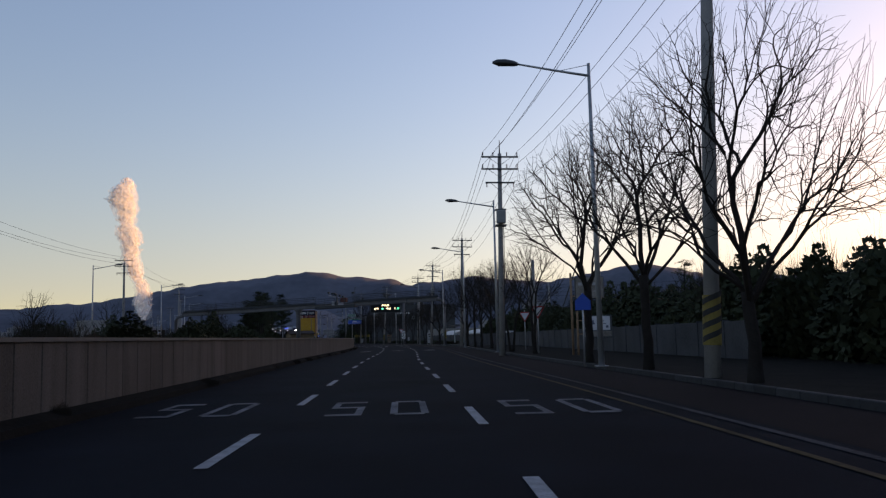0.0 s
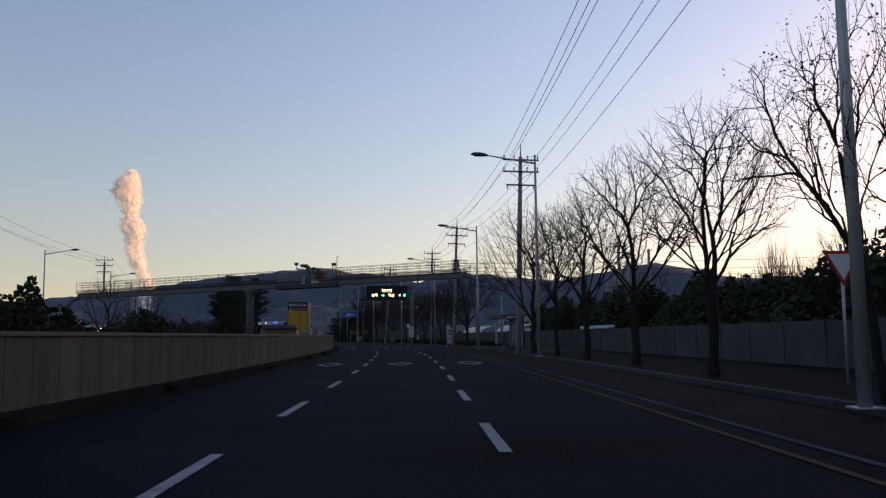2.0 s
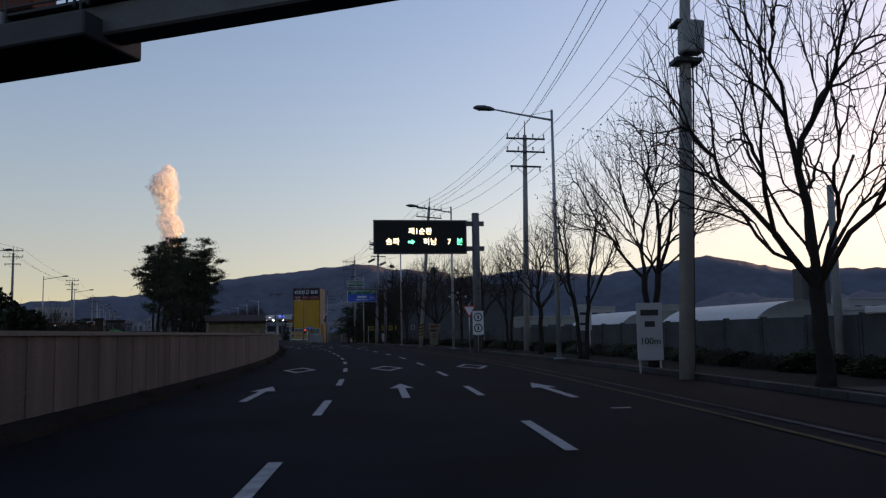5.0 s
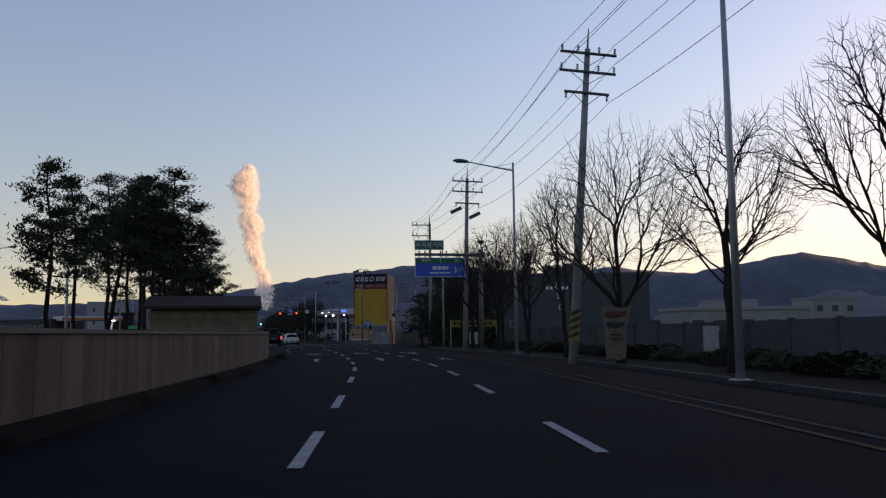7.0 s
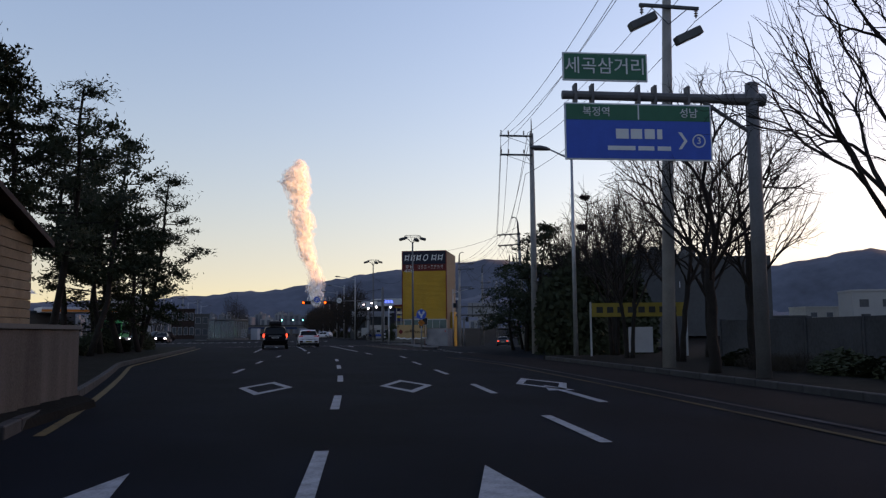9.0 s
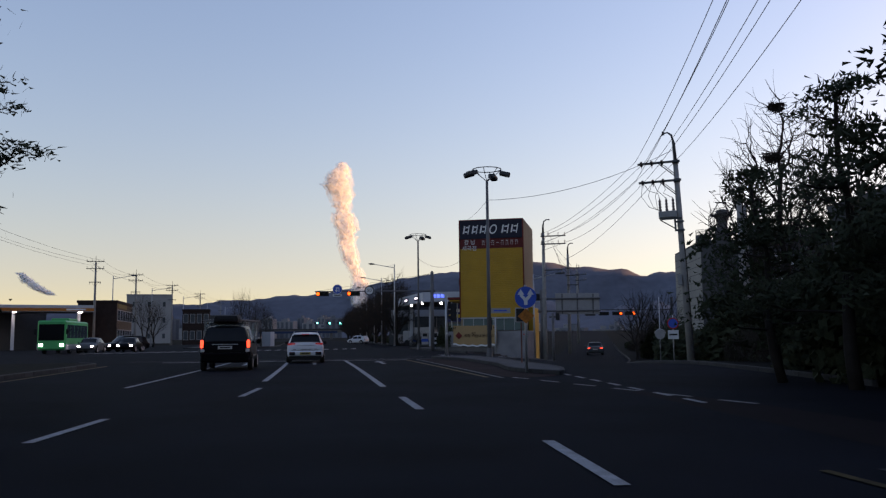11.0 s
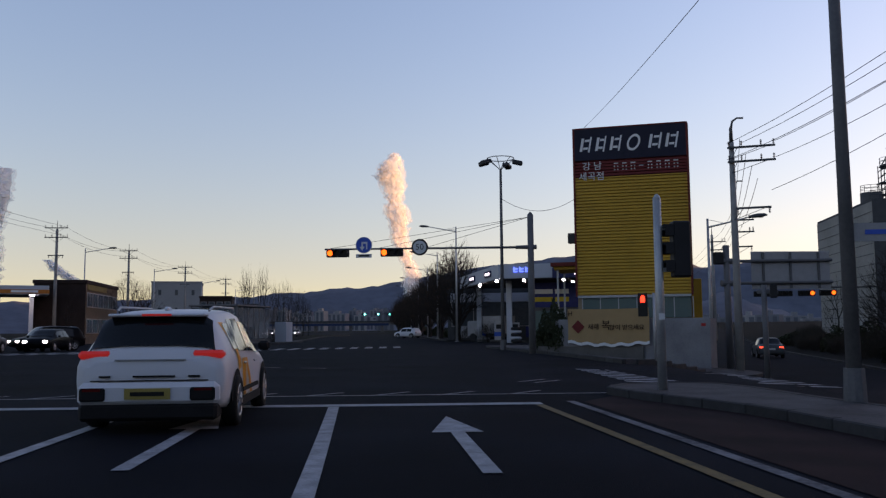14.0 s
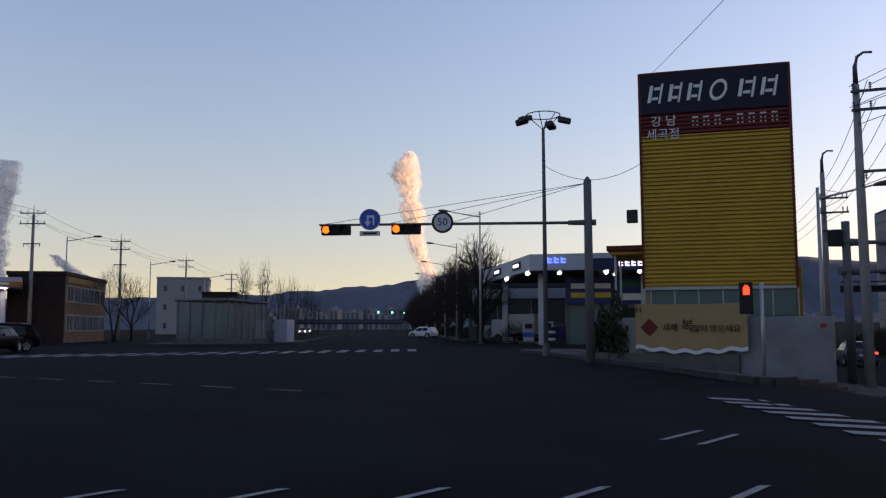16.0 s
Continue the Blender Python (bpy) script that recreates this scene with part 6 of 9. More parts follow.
# ---- lap-sided hut behind the parapet ----
SIDING = mat("hut_siding", (0.16, 0.122, 0.08), 0.8, var=0.2, scale=2, bscale=25, alt=(0.1, 0.076, 0.05), island=0.1)
ROOF = mat("hut_roof", (0.03, 0.02, 0.018), 0.8, var=0.3, scale=2)
hut = thing("wooden_hut", road_pose(218.2, -4.95, 0.1, 4), "low square hut with beige lap siding and a brown roof", "hut")
part("core", boxes((-5.6, 0, 0, 5.6, 0, 2.85)), SIDING, hut)
bm = bmesh.new()
slab_yz(bm, [(0.0, 2.85), (5.6, 2.85), (2.8, 3.42)], -5.5, -0.05)
part("gable", bm, SIDING, hut)
for k in range(18):
    z = 0.02 + k * 0.16
    if z < 2.8:
        part("board", boxes((-5.62, 0.02, -0.035, -0.002, z, z + 0.15), bevel=0.006), SIDING, hut)
        part("board", boxes((0.002, 0.035, -0.03, 5.62, z, z + 0.15), bevel=0.006), SIDING, hut)
for k in range(3):
    z = 2.9 + k * 0.16
    q = (z + 0.15 - 2.85) / 0.57 * 2.8
    part("board", boxes((-0.045, 0.03, q, 5.6 - q, z, z + 0.15), bevel=0.006), SIDING, hut)
part("corner_trim", boxes((-0.03, 0.06, -0.06, 0.03, 0, 2.85)), SIDING, hut)
for q in (-1, 1):
    bm = bmesh.new()
    if q < 0:
        slab_yz(bm, [(-0.45, 2.75), (2.8, 3.45), (2.8, 3.55), (-0.45, 2.85)], -6.0, 0.28)
    else:
        slab_yz(bm, [(6.05, 2.75), (6.05, 2.85), (2.8, 3.55), (2.8, 3.45)], -6.0, 0.28)
    part("roof", bm, ROOF, hut)
part("fascia", boxes((-6.0, 0.28, -0.47, -0.44, 2.7, 2.86)), ROOF, hut)
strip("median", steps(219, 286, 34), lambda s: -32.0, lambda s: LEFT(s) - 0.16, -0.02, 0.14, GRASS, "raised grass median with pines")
kerb_line("kerb_left", [at(s, LEFT(s) - 0.08) for s in steps(219.2, 286, 60)], "pale kerb stones along the grass median", h=0.17, step=1.0)
kerb_line("kerb_right", [at(s, 9.28) for s in steps(20, 246, 150)], "worn granite kerb stones along the verge", step=1.0)
# ---- tyre shop ----
YELLOW_SHEET = mat("yellow_ribbed_sheet", (0.42, 0.235, 0.014), 0.55, var=0.1, scale=0.8, bscale=8, alt=(0.34, 0.19, 0.012), spec=0.3)
SIGN_NAVY = mat("sign_dark_navy", (0.015, 0.016, 0.03), 0.5, var=0.2)
SIGN_MAROON = mat("sign_maroon", (0.12, 0.018, 0.018), 0.5, var=0.2)
MAROON_TRIM = mat("maroon_trim", (0.13, 0.025, 0.02), 0.6, var=0.2)
CREAM_SHEET = mat("cream_sheet", (0.24, 0.19, 0.13), 0.6, var=0.1, scale=0.8)
SHOP_GLASS = glass("shop_glass", (0.12, 0.17, 0.16), 0.08, 0.2)
LETTER = mat("letter_white", (0.6, 0.6, 0.6), 0.5, var=0.05)


def ribbed(x0, x1, z0, z1, y, pitch=0.168, depth=0.085):
    """A sheet facing -y with horizontal ribs."""
    bm = bmesh.new()
    prof = []
    z = z0
    while z < z1 - 0.01:
        prof += [(z, y), (z + pitch * 0.3, y), (z + pitch * 0.36, y - depth), (min(z1, z + pitch * 0.94), y - depth * 0.85)]
        z += pitch
    prof.append((z1, y))
    rows = [[bm.verts.new((x, q, z)) for x in (x0, x1)] for z, q in prof]
    for a, b in zip(rows, rows[1:]):
        bm.faces.new((a[0], a[1], b[1], b[0]))
    return bm


shop = thing("tyre_shop", pose(-52.38, 302.77, 0, 0, 0, 3.7), "tall narrow tyre shop clad in yellow ribbed sheet", "shop building")
W = 5.94
part("core", boxes((0.06, W - 0.06, 0.12, 8.6, -1.2, 11.9)), CREAM_SHEET, shop)
part("cladding", ribbed(0.05, W - 0.05, 2.95, 9.28, 0.06), YELLOW_SHEET, shop, "yellow ribbed cladding")
bm = ribbed(0.1, 8.5, 2.95, 11.9, 0)
bmesh.ops.rotate(bm, verts=bm.verts, cent=(0, 0, 0), matrix=Matrix.Rotation(radians(90), 3, "Z"))
bmesh.ops.translate(bm, vec=(W - 0.02, 0, 0), verts=bm.verts)
part("cladding", bm, CREAM_SHEET, shop, "cream ribbed side cladding")
part("sign_panel", boxes((0.04, W - 0.04, -0.06, 0.1, 10.2, 11.92), bevel=0.01), SIGN_NAVY, shop, "dark navy sign panel")
low = part("sign_panel", ribbed(0.05, W - 0.05, 9.28, 10.2, 0.05), SIGN_MAROON, shop, "maroon ribbed sign band")
for spec in ((-0.03, 0.07, -0.08, 0.16, 2.9, 11.98), (W - 0.07, W + 0.03, -0.08, 0.16, 2.9, 11.98), (0.07, W - 0.07, -0.08, 0.16, 11.92, 11.99), (0.07, W - 0.07, -0.09, 0.16, 2.82, 2.95)):
    part("trim", boxes(spec, bevel=0.01), MAROON_TRIM if spec[5] > 5 else STEEL, shop)
# sign shapes: slanted bars and a ring for the name, bars for the number
for x, w in ((0.62, 0.55), (1.42, 0.5), (2.2, 0.55), (4.25, 0.62), (5.1, 0.6)):
    bm = bmesh.new()
    for a, b, c, d in ((0, 0.14, 0, 0.72), (w * 0.35, w * 0.8, 0.52, 0.64), (w * 0.3, w * 0.75, 0.1, 0.22), (w * 0.82, w * 0.98, -0.06, 0.78)):
        bm.faces.new([bm.verts.new((x - w / 2 + px + pz * 0.18, -0.075, 10.7 + pz)) for px, pz in ((a, c), (b, c), (b, d), (a, d))])
    part("sign_shape", bm, LETTER, shop)
bm = disc(bmesh.new(), 0.42, -0.085, -0.065, 30, 0, 0, 0.3)
bmesh.ops.transform(bm, verts=bm.verts, matrix=Matrix(((0.8, 0, 0.25, 3.2), (0, 1, 0, 0), (0, 0, 1.05, 11.05), (0, 0, 0, 1))))
part("sign_ring", bm, LETTER, shop)
for i in range(8):
    x = 2.25 + i * 0.44
    if i == 3:
        part("sign_bar", boxes((x - 0.12, x + 0.12, -0.01, 0.0, 9.76, 9.82)), LETTER, shop)
    else:
        part("sign_bar", boxes((x - 0.12, x - 0.05, -0.01, 0.0, 9.55, 10.02), (x + 0.05, x + 0.12, -0.01, 0.0, 9.55, 10.02), (x - 0.12, x + 0.12, -0.011, -0.002, 9.94, 10.02)), LETTER, shop)
write("lettering", "강 남", 0.5, LETTER, shop, 0.98, -0.055, 9.86)
write("lettering", "세곡점", 0.5, LETTER, shop, 0.95, -0.055, 9.3)
# strip of windows below the cladding
part("window_strip", boxes((0.3, W - 0.1, 0.0, 0.1, 1.75, 2.82)), SHOP_GLASS, shop, "dark strip of windows")
for x in np.arange(0.3, W, 0.94):
    part("mullion", boxes((x - 0.025, x + 0.025, -0.04, 0.0, 1.75, 2.82)), STEEL, shop)
part("awning", boxes((-1.55, -0.02, 2.6, 6.0, 4.55, 4.72), bevel=0.02), YELLOW_SHEET, shop, "yellow side awning")
bm = bmesh.new()
slab_yz(bm, [(2.4, 4.74), (6.2, 4.74), (6.2, 5.1), (2.4, 4.95)], -1.7, -0.02)
part("fascia", bm, MAROON_TRIM, shop)
for y in (2.8, 5.8):
    part("post", boxes((-1.4, -1.3, y - 0.05, y + 0.05, 0, 4.6)), STEEL, shop)
part("annex", boxes((W + 0.02, W + 0.55, 3.2, 8, -1.2, 3.9), bevel=0.02), YELLOW_SHEET, shop, "yellow side annex")
part("roof_box", boxes((-0.9, -0.4, 4.2, 4.6, 6.2, 6.8), bevel=0.03), DARK_PAINT, shop)

wall = thing("retaining_wall", pose(-53.2, 300.9, 0, 0, 0, -10.4), "weathered pale concrete retaining wall below the tyre shop", "wall", kind="structure")
RETAIN = mat("retaining_concrete", (0.19, 0.19, 0.2), 0.85, var=0.2, scale=0.7, bump=0.2, bscale=25, alt=(0.11, 0.11, 0.12))
part("wall_face", boxes((0, 7.75, 0, 0.22, -1.4, 1.68), bevel=0.015), RETAIN, wall)
part("wall_base", boxes((-0.9, 4.6, -0.16, -0.02, -1.2, 0.32), bevel=0.02), CONCRETE, wall)
part("wall_return", boxes((7.4, 7.62, 0.222, 2.0, -1.4, 1.66), bevel=0.015), RETAIN, wall)
part("red_plate", boxes((7.35, 7.55, -0.02, -0.003, 1.28, 1.42)), SIGN_RED, wall)
# new-year banner
BANNER = mat("banner_tan", (0.3, 0.2, 0.1), 0.8, var=0.08, scale=2)
ban = thing("banner", pose(-52.45, 300.55, 0, 0, 0, -10.4), "tan new year cloth banner hung on the concrete wall", "banner")
bm = bmesh.new()
cols = []
for i in range(25):
    x = 4.15 * i / 24
    sag = 0.09 * math.sin(math.pi * i / 24)
    cols.append([bm.verts.new((x, -0.05 - 0.03 * math.sin(i * 1.9 + j), (2.2 - 1.62 * j / 8) - sag * (0.4 + j / 8))) for j in range(9)])
for a, b in zip(cols, cols[1:]):
    for j in range(8):
        bm.faces.new((a[j], a[j + 1], b[j + 1], b[j]))
part("cloth", bm, BANNER, ban, smooth=True)
bm = bmesh.new()
for i in range(24):
    a, b = (4.15 * q / 24 for q in (i, i + 1))
    za, zb = (0.62 - 0.15 * math.sin(math.pi * q / 24) + 0.05 * math.sin(q * 1.3) for q in (i, i + 1))
    bm.faces.new([bm.verts.new(v) for v in ((a, -0.095, za - 0.14), (b, -0.095, zb - 0.14), (b, -0.095, zb), (a, -0.095, za))])
part("hem", bm, SIGN_WHITE, ban, "white lower hem")
INK = mat("ink_brown", (0.04, 0.02, 0.015), 0.7, var=0.1)
write("lettering", "새해", 0.32, INK, ban, 1.35, -0.1, 1.28)
write("lettering", "복", 0.52, INK, ban, 2.0, -0.1, 1.34)
write("lettering", "많이 받으세요", 0.3, INK, ban, 3.05, -0.1, 1.24)
bm = bmesh.new()
bm.faces.new([bm.verts.new((0.55 + x, -0.1, 1.3 + z)) for x, z in ((-0.34, 0), (0, -0.34), (0.34, 0), (0, 0.34))])
part("emblem", bm, SIGN_MAROON, ban)
for x in (0.14, 4.0):
    part("corner_mark", boxes((x - 0.1, x + 0.1, -0.1, -0.09, 1.96, 1.99), (x - 0.1, x - 0.07, -0.1, -0.09, 1.85, 2.08), (x + 0.07, x + 0.1, -0.1, -0.09, 1.85, 2.08)), INK, ban)


# ---- flood-light masts ----
def flood_mast(x, y, height, sign=False):
    t = thing("floodlight_mast", pose(x, y, 0.12, 0, 0, 12), "grey steel mast with a ring of dark floodlights", "street lamp", "floodlight masts")
    part("mast", tubes(([(0, 0, -0.1), (0, 0, height)], [0.115, 0.07]), seg=10), GREY_PAINT, t, smooth=True)
    part("base", tubes(([(0, 0, -0.05), (0, 0, 0.5)], [0.17, 0.15]), seg=10), GREY_PAINT, t)
    bm = bmesh.new()
    n = 24
    ring = [(0.78 * math.cos(2 * math.pi * k / n), 0.78 * math.sin(2 * math.pi * k / n), height + 0.62) for k in range(n + 1)]
    tube(bm, ring, 0.025, 6, cap=False)
    part("ring", bm, GREY_PAINT, t)
    for k in range(6):
        a = math.pi * k / 3 + 0.3
        part("spoke", tubes(([(0, 0, height - 0.05), (0.5 * math.cos(a), 0.5 * math.sin(a), height + 0.35), (0.78 * math.cos(a), 0.78 * math.sin(a), height + 0.62)], 0.02), seg=5), GREY_PAINT, t)
    for a in (180, 0, 70, 215):
        bm = boxes((0.68, 1.28, -0.2, 0.2, -0.12, 0.12), bevel=0.05)
        bmesh.ops.rotate(bm, verts=bm.verts, cent=(0.7, 0, 0), matrix=Matrix.Rotation(radians(14), 3, "Y"))
        bmesh.ops.rotate(bm, verts=bm.verts, cent=(0, 0, 0), matrix=Matrix.Rotation(radians(a), 3, "Z"))
        bmesh.ops.translate(bm, vec=(0, 0, height + 0.42), verts=bm.verts)
        part("floodlight", bm, DARK_PAINT, t)
    if sign:
        bm = bmesh.new()
        slab_yz(bm, [(-0.02, 2.35), (0.02, 2.35), (0.02, 2.62), (-0.02, 2.62)], 0.1, 1.15)
        part("arrow_plate", bm, SIGN_BACK, t, "pale arrow-shaped street plate")
        part("plate_bar", boxes((0.25, 0.95, -0.03, -0.022, 2.45, 2.52)), SIGN_BLUE, t)
    return t


flood_mast(-42.93, 271.62, 9.55, True)
flood_mast(-56.92, 304.5, 10.3)

# ---- traffic signals ----
AMBER = glow("amber_lamp", (1.0, 0.1, 0.005), 1.2)
RED_LAMP = glow("red_lamp", (1.0, 0.04, 0.012), 1.2)
LENS_OFF = mat("dark_lens", (0.02, 0.02, 0.02), 0.3, var=0.1)
HOUSING = mat("signal_housing", (0.02, 0.02, 0.022), 0.6, var=0.15)


def signal_head(parent, x, z, lit, y=0.0, lens=3, r=0.14, flip=False):
    w = lens * 0.38
    h = part("signal_head", boxes((x - w / 2, x + w / 2, y - 0.14, y + 0.1, z - 0.2, z + 0.2), bevel=0.03), HOUSING, parent)
    for k in range(lens):
        cx = x - w / 2 + 0.19 + k * 0.38
        part("lens", disc(bmesh.new(), r, y - 0.165, y - 0.15, 20, cx, z), AMBER if k == lit else LENS_OFF, h)
        bm = bmesh.new()
        rows = [[bm.verts.new((cx + (r + 0.02) * math.cos(a), yy, z + (r + 0.02) * math.sin(a))) for a in (math.pi * (-0.1 + 1.2 * j / 10) for j in range(11))] for yy in (y - 0.14, y - 0.36)]
        for j in range(10):
            bm.faces.new((rows[0][j], rows[0][j + 1], rows[1][j + 1], rows[1][j]))
        part("visor", bm, HOUSING, h)
    return h


ts = thing("traffic_signal", pose(-53.95, 298.93, 0.1, 0, 0, 14.6), "grey signal mast with amber lights on a long arm", "traffic light")
part("mast", tubes(([(0, 0, -0.1), (0, 0, 6.8)], [0.17, 0.15]), seg=12), GREY_PAINT, ts, smooth=True)
part("cap", tubes(([(0, 0, 6.8), (0, 0, 6.95)], [0.15, 0.03]), seg=12), GREY_PAINT, ts)
part("arm_root", tubes(([(0.3, 0, 5.18), (-0.75, 0, 5.18)], [0.12, 0.09]), seg=10), GREY_PAINT, ts)
part("arm", tubes(([(-0.7, 0, 5.18), (-10.4, 0, 5.22)], [0.06, 0.045]), seg=8), GREY_PAINT, ts, smooth=True)
for x in (-10.2, -7.6, -5.2):
    part("stay_wire", tubes(([(0, 0, 6.7), (x, 0, 5.25)], 0.01), seg=4), WIRE, ts)
for x in (-9.7, -6.95):
    signal_head(ts, x, 5.0, 0, -0.1)
rs = part("u_turn_sign", disc(bmesh.new(), 0.42, -0.12, -0.1, 28, -8.38, 5.4), SIGN_WHITE, ts, "round blue u-turn sign")
part("face", disc(bmesh.new(), 0.39, -0.128, -0.122, 28, -8.38, 5.4), SIGN_BLUE, rs)
part("u_stem", boxes((-8.27, -8.2, -0.138, -0.13, 5.18, 5.5), (-8.5, -8.43, -0.138, -0.13, 5.3, 5.5), (-8.5, -8.2, -0.138, -0.13, 5.47, 5.56)), SIGN_WHITE, rs)
bm = bmesh.new()
bm.faces.new([bm.verts.new((x, -0.136, z)) for x, z in ((-8.6, 5.32), (-8.465, 5.12), (-8.33, 5.32))])
part("u_head", bm, SIGN_WHITE, rs)
sp = part("sub_plate", boxes((-8.78, -7.98, -0.12, -0.1, 4.76, 4.95)), SIGN_WHITE, ts)
part("plate_bar", boxes((-8.65, -8.1, -0.13, -0.122, 4.82, 4.9)), STRIPE_K, sp)
s5 = part("speed_sign", disc(bmesh.new(), 0.42, -0.12, -0.1, 28, -5.55, 5.25), STRIPE_K, ts, "round 50 speed limit sign")
part("face", disc(bmesh.new(), 0.33, -0.128, -0.122, 28, -5.55, 5.25), SIGN_WHITE, s5)
write("lettering", "50", 0.42, STRIPE_K, s5, -5.55, -0.135, 5.25)

pp = thing("signal_post", pose(-45.78, 273.4, 0.12, 0, 0, 20), "thick grey post with a dark signal head turned aside", "traffic light")
part("post", tubes(([(0, 0, -0.1), (0, 0, 3.42)], [0.085, 0.075]), seg=10), STEEL, pp, smooth=True)
part("cap", tubes(([(0, 0, 3.42), (0, 0, 3.5)], [0.08, 0.02]), seg=10), STEEL, pp)
part("bracket", boxes((0.05, 0.4, -0.03, 0.03, 2.85, 2.92), (0.05, 0.4, -0.03, 0.03, 2.1, 2.17)), STEEL, pp)
hd = part("signal_head", boxes((0.24, 0.56, -0.14, 0.14, 2.0, 3.0), bevel=0.03), HOUSING, pp)
for z in (2.2, 2.52, 2.84):
    part("visor", boxes((0.08, 0.25, -0.13, 0.13, z + 0.05, z + 0.1), (0.1, 0.25, -0.14, -0.12, z - 0.1, z + 0.08), (0.1, 0.25, 0.12, 0.14, z - 0.1, z + 0.08)), HOUSING, hd)
part("sticker", boxes((-0.05, 0.05, -0.09, -0.08, 1.25, 1.36)), SIGN_WHITE, pp)

ped = thing("pedestrian_signal", pose(-48.2, 297.0, fall(-48.2, 297.0) + 0.1, 0, 0, 6), "thin grey post with a red pedestrian light", "traffic light")
part("post", tubes(([(0.3, 0, -0.1), (0.3, 0, 3.1)], 0.06), seg=8), STEEL, ped, smooth=True)
ph = part("signal_head", boxes((-0.4, 0.02, -0.12, 0.14, 2.05, 3.1), bevel=0.02), HOUSING, ped)
part("bracket", boxes((0.0, 0.3, -0.02, 0.02, 2.9, 2.96)), STEEL, ped)
part("red_lamp", boxes((-0.29, -0.09, -0.14, -0.125, 2.68, 2.94), (-0.24, -0.14, -0.14, -0.125, 2.92, 3.0)), RED_LAMP, ph)
part("dark_lens", boxes((-0.34, -0.04, -0.14, -0.125, 2.12, 2.5)), LENS_OFF, ph)

# ---- island signs ----
t = post_sign("split_sign", pose(-38.25, 255.9, 0.15, 0, 0, 17), "round blue split-direction sign over an orange diamond on a steel post", 2.85, 0.045)
p = part("plate", disc(bmesh.new(), 0.37, -0.08, -0.05, 32, 0, 2.42), SIGN_BLUE, t)
ar = bmesh.new()
for sx in (-1, 1):
    ar.faces.new([ar.verts.new((sx * x, -0.086, 2.42 + z)) for x, z in ((0.0, -0.12), (0.06, -0.12), (0.2, 0.04), (0.2, 0.1), (0.12, 0.1), (0.0, -0.02))])
    ar.faces.new([ar.verts.new((sx * x, -0.086, 2.42 + z)) for x, z in ((0.05, 0.09), (0.28, 0.09), (0.165, 0.28))])
ar.faces.new([ar.verts.new((x, -0.086, 2.42 + z)) for x, z in ((-0.06, -0.26), (0.06, -0.26), (0.06, -0.1), (-0.06, -0.1))])
part("arrow", ar, SIGN_WHITE, p)
bm = bmesh.new()
for y in (-0.075, -0.05):
    bm.faces.new([bm.verts.new((x, y, 1.78 + z)) for x, z in ((-0.28, 0), (0, -0.26), (0.28, 0), (0, 0.26))])
ORANGE = mat("worn_orange_sign", (0.4, 0.13, 0.02), 0.6, var=0.35, scale=9, alt=(0.18, 0.07, 0.02))
part("diamond_plate", bm, ORANGE, t)
x, y = -39.6, 262.6
t = thing("framed_board", pose(x, y, 0.14, 0, 0, 10), "weathered framed board on a thin rusty post", "road sign")
part("post", tubes(([(0, 0, -0.1), (0, 0, 2.2)], 0.03), seg=8), RUST, t)
p = part("frame", boxes((-0.24, 0.24, -0.05, 0.0, 1.68, 2.3), bevel=0.02), SIGN_BACK, t)
part("panel", boxes((-0.2, 0.2, -0.056, -0.052, 1.72, 2.26)), HOUSING, p)
t = thing("wire_post", pose(-29.1, 279.7, 0), "grey concrete post beside the side street", "utility pole")
part("pole", tubes(([(0, 0, -0.1), (0, 0, 8.8)], [0.15, 0.11]), seg=10), POLE_CONC, t, smooth=True)
p = part("blue_plate", boxes((-0.4, 0.4, -0.19, -0.16, 2.2, 2.65)), SIGN_BLUE, t)
part("plate_bar", boxes((-0.28, 0.28, -0.198, -0.192, 2.38, 2.46)), SIGN_WHITE, p)
t = thing("side_signal", pose(-33.6, 324.0, fall(-33.6, 324.0), 0, 0, 3), "far side-street signal arm with two amber lights", "traffic light")
part("mast", tubes(([(0, 0, -0.1), (0, 0, 6.4)], 0.13), seg=8), DARK_PAINT, t)
part("arm", tubes(([(0, 0, 5.0), (-9.4, 0, 5.1)], 0.06), seg=6), DARK_PAINT, t)
for x in (-8.9, -7.4, -5.9, -4.5):
    signal_head(t, x, 4.65, 2 if x > -6 else 3, -0.1)
t = thing("side_signal", pose(-43.2, 298.2, -1.0, 0, 0, 0), "grey round post with dark signal boxes", "traffic light")
part("post", tubes(([(0, 0, -0.1), (0, 0, 4.1)], [0.12, 0.12]), seg=10), GREY_PAINT, t, smooth=True)
part("arm", boxes((-0.3, 0.6, -0.05, 0.05, 3.7, 3.85)), GREY_PAINT, t)
part("signal_box", boxes((0.25, 0.55, -0.2, 0.2, 3.5, 4.1), bevel=0.03), HOUSING, t)
bf = thing("sign_gantry", pose(-44.75, 302.3, -0.95, 0, 0, 22), "back of a large grey road sign on a two-armed steel mast", "road sign")
part("mast", tubes(([(0, 0, -0.1), (0, 0, 6.25)], [0.17, 0.15]), seg=12), GREY_PAINT, bf, smooth=True)
for z in (4.35, 5.45):
    part("arm", tubes(([(-0.3, 0, z), (0.5, 0, z)], [0.17, 0.14]), ([(0.5, 0, z), (5.4, 0, z + 0.05)], 0.08), seg=10), GREY_PAINT, bf)
part("sign_panel", boxes((1.3, 5.35, 0.1, 0.14, 4.05, 5.95), bevel=0.01), SIGN_BACK, bf, "bare aluminium back of the sign")
